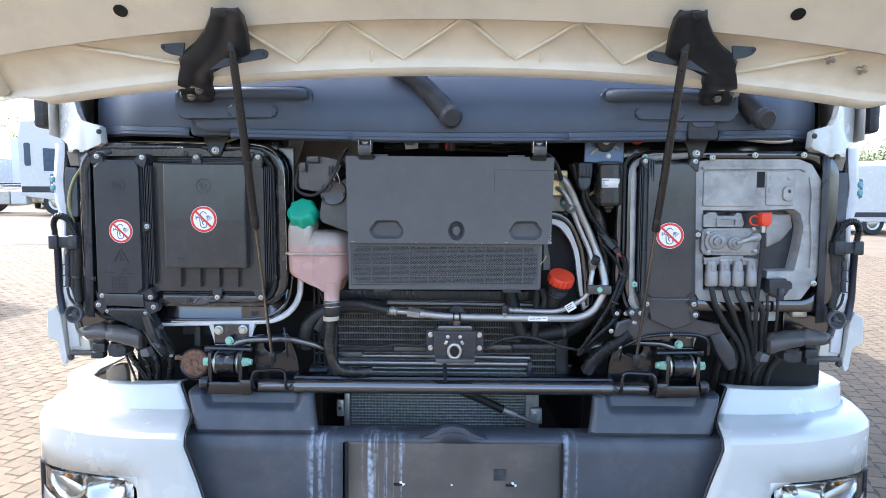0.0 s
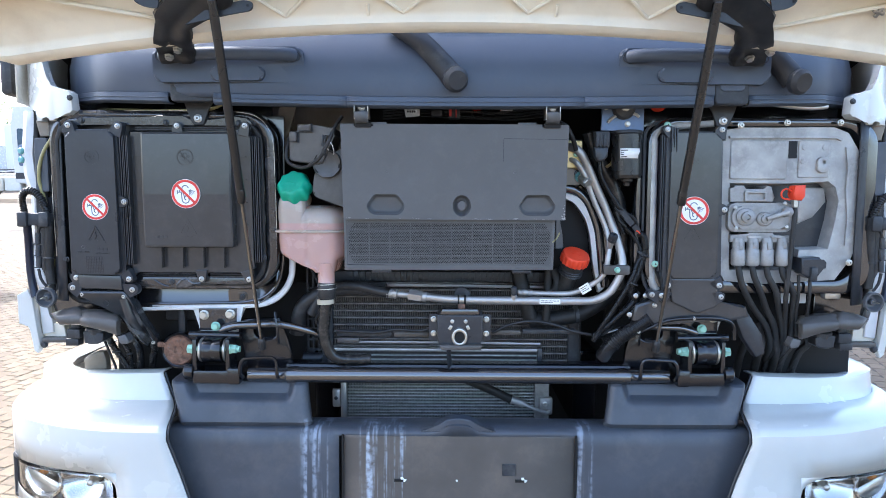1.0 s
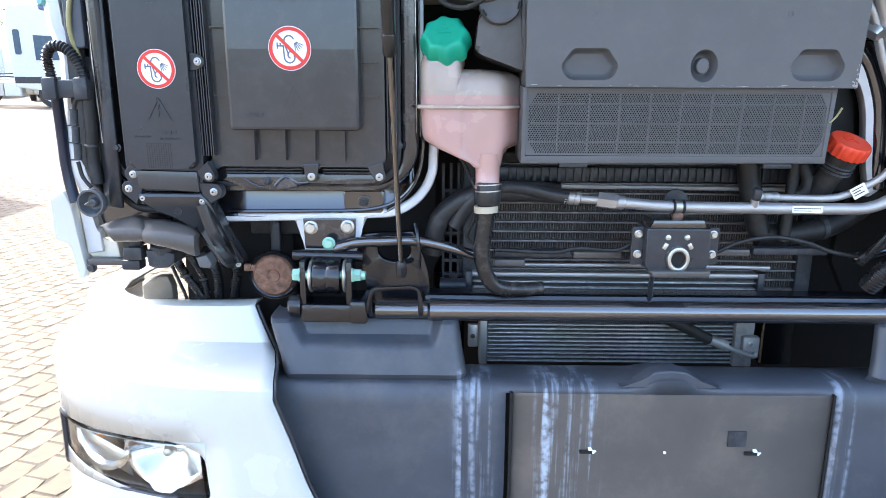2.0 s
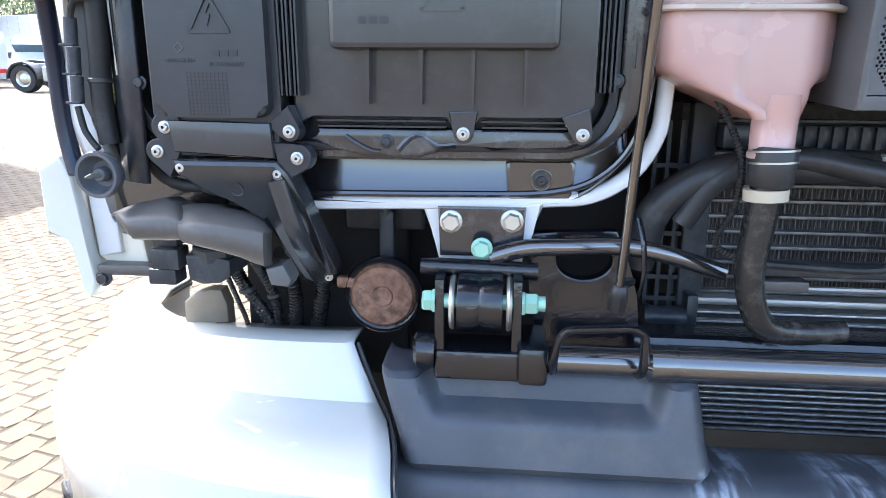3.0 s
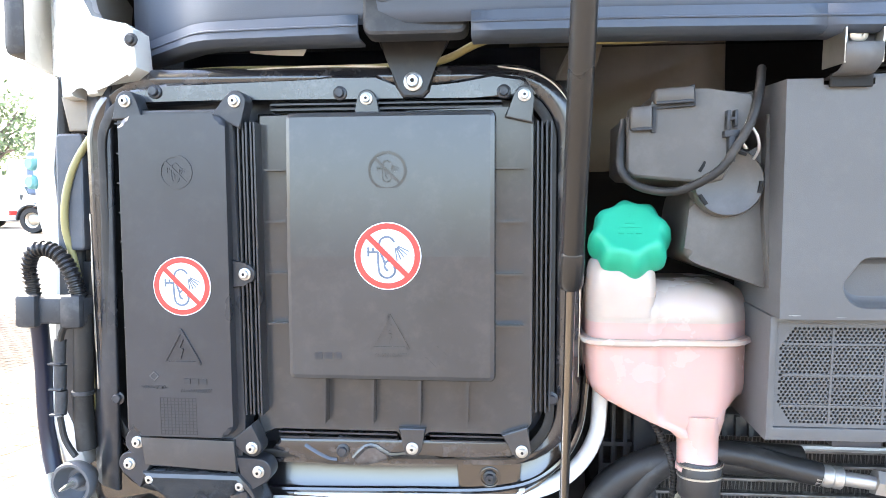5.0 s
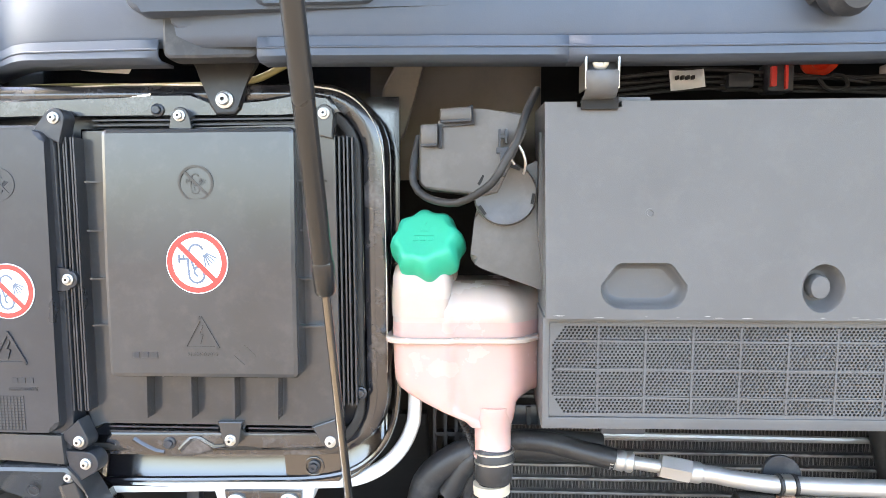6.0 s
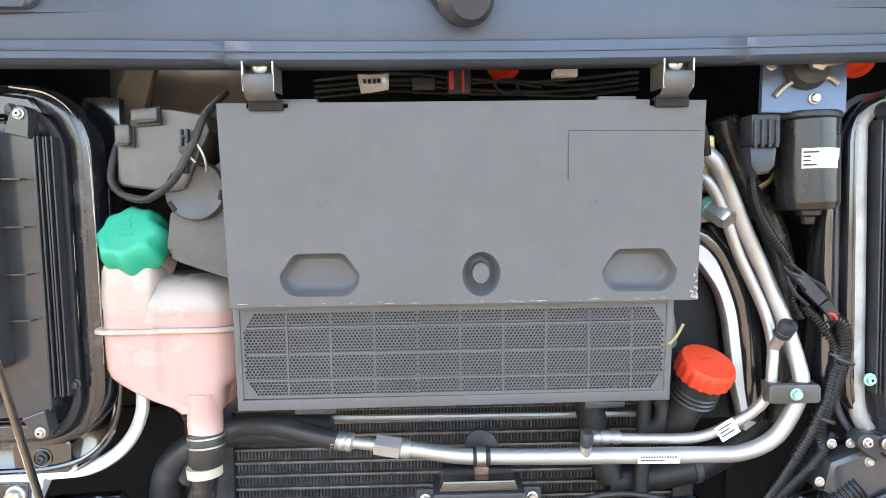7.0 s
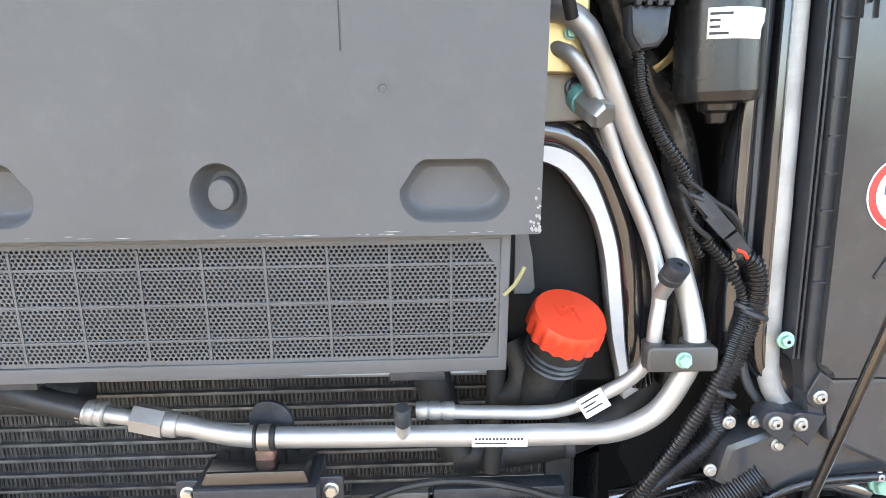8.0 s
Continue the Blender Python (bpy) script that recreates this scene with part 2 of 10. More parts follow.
# ---- mesh helpers ----
POSE = [CAB]   # the frame in which things are set
BEND = [None]  # a bend of that frame, from place to place, for panels that are not quite upright or square


def moved(x, y, z):
    return CAB @ Matrix.Translation((x, y, z))


def bent(p):
    return Vector(p) if BEND[0] is None else Vector(BEND[0](*p))


def between(v, *knots):
    """A value read off a broken line of (place, value)."""
    for (a, p), (b, q) in zip(knots, knots[1:]):
        if v <= b:
            return p + (q - p) * max(0.0, (v - a) / (b - a))
    return knots[-1][1]


def swell(centre, k):
    """A frame drawn out from a point by a factor."""
    return CAB @ Matrix.Translation(centre) @ Matrix.Scale(k, 4) @ Matrix.Translation([-c for c in centre])

def part(name, bm, material, parent=None, label="", sharp=38, pose_of=None):
    """One bmesh as one mesh object under a thing or a part, or, with no parent, as a thing in the truck's frame."""
    bmesh.ops.recalc_face_normals(bm, faces=bm.faces)
    for v in bm.verts:
        v.co = bent(v.co)
    flat = []  # the edges of broad flat faces, so that these keep one plane of gloss up to their rounded rims
    for k, e in enumerate(bm.edges):
        if len(e.link_faces) == 2:
            a, b = sorted(f.calc_area() for f in e.link_faces)
            if b > 0.0004 and (b > 12 * a and e.calc_face_angle(0.0) > 0.05 or a > 0.004 and e.calc_face_angle(0.0) > 0.015):
                flat.append(k)
    me = bpy.data.meshes.new(name)
    bm.to_mesh(me)
    bm.free()
    me.materials.append(material)
    me.polygons.foreach_set("use_smooth", [True] * len(me.polygons))
    me.set_sharp_from_angle(angle=radians(sharp))
    for k in flat:
        me.edges[k].use_edge_sharp = True
    ob = new(name, me)
    if parent is not None:
        ob.parent = parent
    else:
        ob.matrix_basis = POSE[0] if pose_of is None else pose_of
    if label:
        ob["label"] = label
    return ob


def thing(name, label, category, group="", kind="", at=None):
    """An Empty for a thing of the truck; parts under it keep the truck's coordinates."""
    ob = new(name)
    ob.empty_display_size = 0.05
    ob.matrix_basis = POSE[0] if at is None else at
    return tagged(ob, label, category, group, kind)


def rrect(x0, x1, z0, z1, r, n=5):
    pts = []
    for cx, cz, a in ((x1 - r, z1 - r, 0), (x0 + r, z1 - r, 90), (x0 + r, z0 + r, 180), (x1 - r, z0 + r, 270)):
        for i in range(n + 1):
            t = radians(a + 90 * i / n)
            pts.append((cx + r * math.cos(t), cz + r * math.sin(t)))
    return pts


def ellipse(cx, cz, rx, rz, n=24):
    return [(cx + rx * math.cos(2 * math.pi * i / n), cz + rz * math.sin(2 * math.pi * i / n)) for i in range(n)]


def rounded(pts, radii, n=4):
    """A closed outline with each corner rounded by its own radius."""
    out = []
    for k, p in enumerate(pts):
        p, a, b = Vector(p), Vector(pts[k - 1]), Vector(pts[(k + 1) % len(pts)])
        u, v = a - p, b - p
        r = min(radii[k], u.length * 0.49, v.length * 0.49)
        u, v = p + u.normalized() * r, p + v.normalized() * r
        for i in range(n + 1):
            f = i / n
            out.append(tuple(u * (1 - f) ** 2 + p * 2 * f * (1 - f) + v * f * f))
    return out


def loft(bm, rows, low=True, high=True):
    """Closed rings of points joined into a skin, with lids where wanted."""
    V = [[bm.verts.new(p) for p in row] for row in rows]
    n = len(V[0])
    for a, b in zip(V, V[1:]):
        for k in range(n):
            bm.faces.new((a[k], a[(k + 1) % n], b[(k + 1) % n], b[k]))
    if low:
        bm.faces.new(V[0][::-1])
    if high:
        bm.faces.new(V[-1])
    return bm


def prism(bm, pts, y0, y1, bev=0.0, seg=2):
    """A flat outline in x and z, from its front at y0 to its back at y1, with a rounded front edge."""
    front = [bm.verts.new((x, y0, z)) for x, z in pts]
    back = [bm.verts.new((x, y1, z)) for x, z in pts]
    n = len(pts)
    f = bm.faces.new(front)
    bm.faces.new(back[::-1])
    for i in range(n):
        bm.faces.new((front[i], back[i], back[(i + 1) % n], front[(i + 1) % n]))
    if bev:
        bmesh.ops.bevel(bm, geom=list(f.edges), offset=bev, segments=seg, affect="EDGES", profile=0.5)
    return bm


def ring(bm, outer, inner, y0, y1, bev=0.0):
    n = len(outer)
    o0, i0 = [bm.verts.new((x, y0, z)) for x, z in outer], [bm.verts.new((x, y0, z)) for x, z in inner]
    o1, i1 = [bm.verts.new((x, y1, z)) for x, z in outer], [bm.verts.new((x, y1, z)) for x, z in inner]
    edges = []
    for k in range(n):
        j = (k + 1) % n
        f = bm.faces.new((o0[k], o0[j], i0[j], i0[k]))
        bm.faces.new((o1[k], i1[k], i1[j], o1[j]))
        bm.faces.new((o0[k], o1[k], o1[j], o0[j]))
        bm.faces.new((i0[k], i0[j], i1[j], i1[k]))
        if bev:
            edges += [e for e in f.edges if set(e.verts) in ({o0[k], o0[j]}, {i0[k], i0[j]})]
    if bev:
        bmesh.ops.bevel(bm, geom=list(set(edges)), offset=bev, segments=2, affect="EDGES", profile=0.5)
    return bm


def box(bm, x0, x1, y0, y1, z0, z1, bev=0.0, m=None):
    vs = bmesh.ops.create_cube(bm, size=1)["verts"]
    for v in vs:
        v.co = Vector(((x0 + x1) / 2 + v.co.x * (x1 - x0), (y0 + y1) / 2 + v.co.y * (y1 - y0), (z0 + z1) / 2 + v.co.z * (z1 - z0)))
    made = set(vs)
    if bev:
        es = {e for v in vs for e in v.link_edges}
        res = bmesh.ops.bevel(bm, geom=list(es), offset=bev, segments=2, affect="EDGES", profile=0.5)
        made = set(res["verts"]) | {v for v in vs if v.is_valid}
    if m is not None:
        for v in made:
            v.co = m @ v.co
    return bm


def spline(pts, step=0.01):
    """Points along a smooth curve through the given ones."""
    P = [Vector(p) for p in pts]
    if len(P) == 2:
        n = max(1, int((P[1] - P[0]).length / step))
        return [P[0].lerp(P[1], i / n) for i in range(n + 1)]
    P = [2 * P[0] - P[1]] + P + [2 * P[-1] - P[-2]]
    out = []
    for i in range(1, len(P) - 2):
        a, b, c, d = P[i - 1:i + 3]
        n = max(2, int((c - b).length / step))
        for k in range(n):
            t = k / n
            out.append(0.5 * ((2 * b) + (c - a) * t + (2 * a - 5 * b + 4 * c - d) * t * t + (3 * b - a - 3 * c + d) * t ** 3))
    out.append(P[-2])
    return out


def tube(bm, pts, r, n=12, step=0.01, ribs=0.0, depth=0.0, flat=1.0):
    """A pipe along a smooth curve; ribs gives the pitch of a corrugated hose; r may be a function of the share of the way."""
    line = spline(pts, ribs / 4 if ribs else step)
    prev, side, length = None, None, 0.0
    loops = []
    total = sum((b - a).length for a, b in zip(line, line[1:])) or 1
    for i, p in enumerate(line):
        d = (line[min(i + 1, len(line) - 1)] - line[max(i - 1, 0)]).normalized()
        if side is None:
            side = d.orthogonal().normalized()
        side = (side - d * side.dot(d)).normalized()
        up = d.cross(side)
        if i:
            length += (p - line[i - 1]).length
        rad = r(length / total) if callable(r) else r
        if ribs:
            rad -= depth * (1 if (i % 4) in (2, 3) else 0)
        loops.append([bm.verts.new(p + side * (rad * math.cos(2 * math.pi * k / n)) + up * (rad * flat * math.sin(2 * math.pi * k / n))) for k in range(n)])
    for a, b in zip(loops, loops[1:]):
        for k in range(n):
            bm.faces.new((a[k], a[(k + 1) % n], b[(k + 1) % n], b[k]))
    bm.faces.new(loops[0][::-1])
    bm.faces.new(loops[-1])
    return bm


def lathe(bm, profile, origin, axis, n=24, wave=0, amp=0.0):
    """A turned body: profile of (radius, height) along the axis; wave gives lobes round it."""
    d = Vector(axis).normalized()
    s = d.orthogonal().normalized()
    u = d.cross(s)
    o = Vector(origin)
    loops = []
    for r, h, *w in profile:
        a = w[0] if w else 0
        loops.append([bm.verts.new(o + d * h + (s * math.cos(t) + u * math.sin(t)) * (max(r, 1e-4) * (1 + a * amp * math.cos(wave * t)))) for t in [2 * math.pi * k / n for k in range(n)]])
    for a, b in zip(loops, loops[1:]):
        for k in range(n):
            bm.faces.new((a[k], a[(k + 1) % n], b[(k + 1) % n], b[k]))
    bm.faces.new(loops[0][::-1])
    bm.faces.new(loops[-1])
    return bm


def sheet(bm, rows, skip=None):
    """A curved sheet through rows of points."""
    V = [[bm.verts.new(p) for p in row] for row in rows]
    for i in range(len(V) - 1):
        for j in range(len(V[0]) - 1):
            if skip is None or not skip(i, j):
                bm.faces.new((V[i][j], V[i][j + 1], V[i + 1][j + 1], V[i + 1][j]))
    return bm


def solid(ob, thickness):
    md = ob.modifiers.new("thickness", "SOLIDIFY")
    md.thickness, md.offset = thickness, 0
    return ob


BM = bmesh.new
FRONT = (0, -1, 0)
BOLTS = {}


def bolt(parent, c, r=0.008, material=None, torx=True, axis=FRONT, name="bolt"):
    """A flanged screw with a socket; alike ones share a mesh."""
    r *= 0.74
    key = (r, torx, tuple(axis), (material or M_BOLT).name)
    if key not in BOLTS:
        bm = BM()
        lathe(bm, [(r * 1.25, 0), (r * 1.25, r * 0.35), (r * 1.0, r * 0.45)], (0, 0, 0), axis, 16)
        if torx:
            lathe(bm, [(r * 0.85, r * 0.4), (r * 0.85, r * 1.0), (r * 0.7, r * 1.15), (r * 0.3, r * 1.15)], (0, 0, 0), axis, 18)
            old = set(bm.faces)
            bmesh.ops.delete(bm, geom=[max(bm.faces, key=lambda f: f.calc_center_median().dot(Vector(axis)))], context="FACES_ONLY")
            lathe(bm, [(r * 0.3, r * 1.15), (r * 0.28, r * 0.75)], (0, 0, 0), axis, 18)
            for f in list(bm.faces):
                if f not in old:
                    if f.calc_center_median().dot(Vector(axis)) > r * 1.1:
                        bm.faces.remove(f)
                    else:
                        f.material_index = 1
        else:
            lathe(bm, [(r * 1.0, r * 0.4), (r * 1.0, r * 1.1), (r * 0.85, r * 1.25)], (0, 0, 0), axis, 6)
        bmesh.ops.recalc_face_normals(bm, faces=bm.faces)
        me = bpy.data.meshes.new(name)
        bm.to_mesh(me)
        bm.free()
        me.materials.append(material or M_BOLT)
        me.materials.append(M_TORX)
        me.polygons.foreach_set("use_smooth", [True] * len(me.polygons))
        me.set_sharp_from_angle(angle=radians(38))
        BOLTS[key] = me
    ob = new(name, BOLTS[key])
    if parent is not None:
        ob.parent = parent
        ob.location = bent(c)
    else:
        ob.matrix_basis = POSE[0] @ Matrix.Translation(bent(c))
    return ob


def lettering(text, size, at, material, parent, depth=0.0004, name="lettering", label=""):
    """Raised letters on a surface that faces the front, centred at the given place."""
    cu = bpy.data.curves.new(name, "FONT")
    cu.body, cu.size, cu.extrude = text, size, depth
    cu.align_x, cu.align_y = "CENTER", "CENTER"
    tmp = new(name, cu)
    bpy.context.view_layer.update()
    me = bpy.data.meshes.new_from_object(tmp.evaluated_get(bpy.context.evaluated_depsgraph_get()))
    bpy.data.objects.remove(tmp)
    me.transform(pose(*bent(at), 90, 0, 0))
    me.materials.clear()
    me.materials.append(material)
    ob = new(name, me)
    ob.parent = parent
    if label:
        ob["label"] = label
    return ob


def arc(cx, cz, r, a0, a1, n=10):
    return [(cx + r * math.cos(radians(a0 + (a1 - a0) * i / n)), cz + r * math.sin(radians(a0 + (a1 - a0) * i / n))) for i in range(n + 1)]


def strip(bm, pts, w, y0, y1):
    """A flat band of width w along a line of points in x and z."""
    for (xa, za), (xb, zb) in zip(pts, pts[1:]):
        d = Vector((xb - xa, zb - za))
        if d.length < 1e-6:
            continue
        n = Vector((-d.y, d.x)).normalized() * w / 2
        e = d.normalized() * w * 0.25
        prism(bm, [(xa - e.x + n.x, za - e.y + n.y), (xa - e.x - n.x, za - e.y - n.y), (xb + e.x - n.x, zb + e.y - n.y), (xb + e.x + n.x, zb + e.y + n.y)], y0, y1)
    return bm


def hazard_triangle(parent, cx, cz, h, y, material):
    """A raised triangle with a lightning flash in it."""
    bm = BM()
    a, b, c = (cx, cz + h / 2), (cx - h * 0.56, cz - h / 2), (cx + h * 0.56, cz - h / 2)
    strip(bm, [a, b, c, a], h * 0.1, y - 0.0012, y + 0.001)
    strip(bm, [(cx + h * 0.06, cz + h * 0.22), (cx - h * 0.07, cz - h * 0.05), (cx + h * 0.05, cz - h * 0.08), (cx - h * 0.03, cz - h * 0.34)], h * 0.05, y - 0.0012, y + 0.001)
    return part("raised_triangle", bm, material, parent)


def shower_pictogram(bm, cx, cz, r, y0, y1):
    """A tap, a hose and a shower head."""
    w = r * 0.07
    strip(bm, [(cx - 0.62 * r, cz + 0.12 * r), (cx - 0.3 * r, cz + 0.12 * r)], w, y0, y1)
    strip(bm, [(cx - 0.6 * r, cz + 0.26 * r), (cx - 0.6 * r, cz)], w, y0, y1)
    strip(bm, [(cx - 0.45 * r, cz + 0.12 * r), (cx - 0.45 * r, cz + 0.24 * r)], w, y0, y1)
    strip(bm, [(cx - 0.3 * r, cz + 0.12 * r), (cx - 0.3 * r, cz - 0.1 * r), (cx - 0.28 * r, cz - 0.42 * r)] + arc(cx - 0.02 * r, cz - 0.42 * r, 0.26 * r, 180, 360, 8) + arc(cx + 0.06 * r, cz - 0.3 * r, 0.16 * r, -20, 250, 8), w, y0, y1)
    strip(bm, [(cx - 0.1 * r, cz - 0.2 * r), (cx - 0.24 * r, cz + 0.2 * r)] + arc(cx - 0.02 * r, cz + 0.36 * r, 0.24 * r, 200, 20, 9), w, y0, y1)
    for k in range(5):
        a = radians(-25 - 14 * k)
        p = (cx + 0.22 * r, cz + 0.36 * r)
        strip(bm, [(p[0] + 0.12 * r * math.cos(a), p[1] + 0.12 * r * math.sin(a)), (p[0] + 0.5 * r * math.cos(a), p[1] + 0.5 * r * math.sin(a))], w * 0.6, y0, y1)
    return bm


def warning_sticker(parent, cx, cz, r, y):
    """The round no-washing sticker."""
    s = part("warning_sticker", prism(BM(), ellipse(cx, cz, r, r, 40), y - 0.0006, y + 0.001), M_STWHITE, parent, "round white and red no-washing sticker")
    part("pictogram", shower_pictogram(BM(), cx, cz, r * 0.95, y - 0.0009, y - 0.0003), M_STINK, s, "dark tap, hose and shower head")
    part("red_ring", ring(BM(), ellipse(cx, cz, r * 0.97, r * 0.97, 40), ellipse(cx, cz, r * 0.8, r * 0.8, 40), y - 0.0012, y - 0.0003), M_STRED, s, "red ring")
    d = r * 0.6
    part("red_slash", strip(BM(), [(cx - d, cz + d), (cx + d, cz - d)], r * 0.16, y - 0.00125, y - 0.0004), M_STRED, s, "red slash")
    return s


def raised_sign(parent, cx, cz, r, y, material):
    bm = ring(BM(), ellipse(cx, cz, r, r, 32), ellipse(cx, cz, r * 0.86, r * 0.86, 32), y - 0.0006, y + 0.001)
    strip(bm, [(cx - r * 0.62, cz + r * 0.62), (cx + r * 0.62, cz - r * 0.62)], r * 0.14, y - 0.0006, y + 0.001)
    shower_pictogram(bm, cx, cz, r * 0.85, y - 0.0005, y + 0.001)
    return part("raised_sign", bm, material, parent)


# ---- the truck: shell, hood and cowl ----
def mirror(pts, s):
    return [(x * s, *rest) for x, *rest in pts]


def truck_shell():
    """The cab behind the open front and the box body, closed all round."""
    t = thing("truck", "white box lorry with open front and dark bay and hole shade", "truck")
    # bulkhead and side sheets carry the engine bay's shade in their near-black colour
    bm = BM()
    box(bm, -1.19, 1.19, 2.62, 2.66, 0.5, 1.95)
    part("bulkhead", bm, M_DARK, t, "bulkhead in near-black that stands for the bay's shade")
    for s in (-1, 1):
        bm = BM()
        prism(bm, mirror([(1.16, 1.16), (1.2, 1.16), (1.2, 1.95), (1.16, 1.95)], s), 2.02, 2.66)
        part("bay_side", bm, M_DARK, t, "engine bay side in near-black that stands for shade")
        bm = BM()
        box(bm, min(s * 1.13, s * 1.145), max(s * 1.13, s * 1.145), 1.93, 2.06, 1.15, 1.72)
        part("bay_side", bm, M_DARK, t, "engine bay side in near-black that stands for shade")
        bm = BM()
        box(bm, s * 1.19 - 0.025, s * 1.19 + 0.025, 2.08, 3.75, 1.02, 2.95, 0.02)
        part("side_wall", bm, M_WHITE, t, "white cab side")
        bm = BM()
        box(bm, s * 1.19 - 0.07, s * 1.19 + 0.07, 2.7, 3.5, 0.35, 1.0, 0.04)
        part("step_panel", bm, M_BUMPER, t, "grey entry step panel")
    bm = BM()
    sheet(bm, [[(-1.17, 1.86 + 0.02, 1.86), (0, 1.78, 1.86), (1.17, 1.88, 1.86)], [(-1.15, 2.15, 2.85), (0, 2.05, 2.85), (1.15, 2.15, 2.85)]])
    solid(part("windscreen", bm, M_VANGLASS, t, "dark windscreen glass"), 0.01)
    bm = BM()
    box(bm, -1.2, 1.2, 2.05, 3.78, 2.85, 3.0, 0.05)
    part("roof", bm, M_WHITE, t, "white cab roof")
    bm = BM()
    box(bm, -1.2, 1.2, 3.7, 3.78, 0.8, 2.9)
    part("back_wall", bm, M_WHITE, t)
    bm = BM()
    for x in (-0.42, 0.42):
        box(bm, x - 0.04, x + 0.04, 2.2, 9.6, 0.7, 0.95, 0.01)
    part("chassis_rail", bm, M_FRAME, t, "black chassis rails")
    for s in (-1, 1):
        bm = BM()
        lathe(bm, [(0.3, -0.14), (0.46, -0.15), (0.48, -0.1), (0.48, 0.1), (0.46, 0.15), (0.3, 0.14)], (s * 1.02, 3.15, 0.43), (1, 0, 0), 32)
        part("wheel", bm, M_TYRE, t, "black front tyre")
    b = t
    # tan sheet and finger-shaped piece stand in for copper reflections on black gloss panels
    bm = BM()
    sheet(bm, [[(x, 1.99 + 0.05 * math.sin(9 * x), z) for x in [-0.56 + 0.04 * i for i in range(8)]] for z in (1.56, 1.66, 1.78)])
    solid(part("scuttle_sheet", bm, M_TAN, t, "scuttle sheet in the tan of a reflection"), 0.004)
    bm = BM()
    prism(bm, [(-0.47, 1.74), (-0.435, 1.74), (-0.455, 1.67), (-0.47, 1.62), (-0.485, 1.60), (-0.5, 1.62), (-0.5, 1.68)], 1.93, 1.945, 0.004)
    part("scuttle_reflection", bm, M_TAN, t, "brown piece that stands for a reflection on the scuttle")
    bm = BM()
    prism(bm, [(-1.05, 1.72), (1.05, 1.72), (1.05, 1.6), (0.46, 1.6), (0.46, 1.72), (-0.52, 1.72), (-0.52, 1.62), (-1.05, 1.62)][::-1], 1.95, 1.96)
    part("firewall_sheet", bm, M_GLOSS, t, "black painted firewall sheet")
    bm = BM()
    box(bm, -0.84, -0.73, 1.96, 1.99, 1.09, 1.15, 0.006)
    part("step_frame", bm, M_BLACKSAT, t, "black plastic step frame")
    bm = BM()
    box(bm, -1.24, 1.24, 3.95, 9.7, 1.0, 3.6, 0.03)
    part("cargo_box", bm, M_WHITE, b, "white closed cargo box")
    for s in (-1, 1):
        bm = BM()
        lathe(bm, [(0.3, -0.25), (0.46, -0.28), (0.48, -0.2), (0.48, 0.2), (0.46, 0.28), (0.3, 0.25)], (s * 0.95, 8.1, 0.62), (1, 0, 0), 32)
        part("wheel", bm, M_TYRE, b, "black rear tyres")


truck_shell()


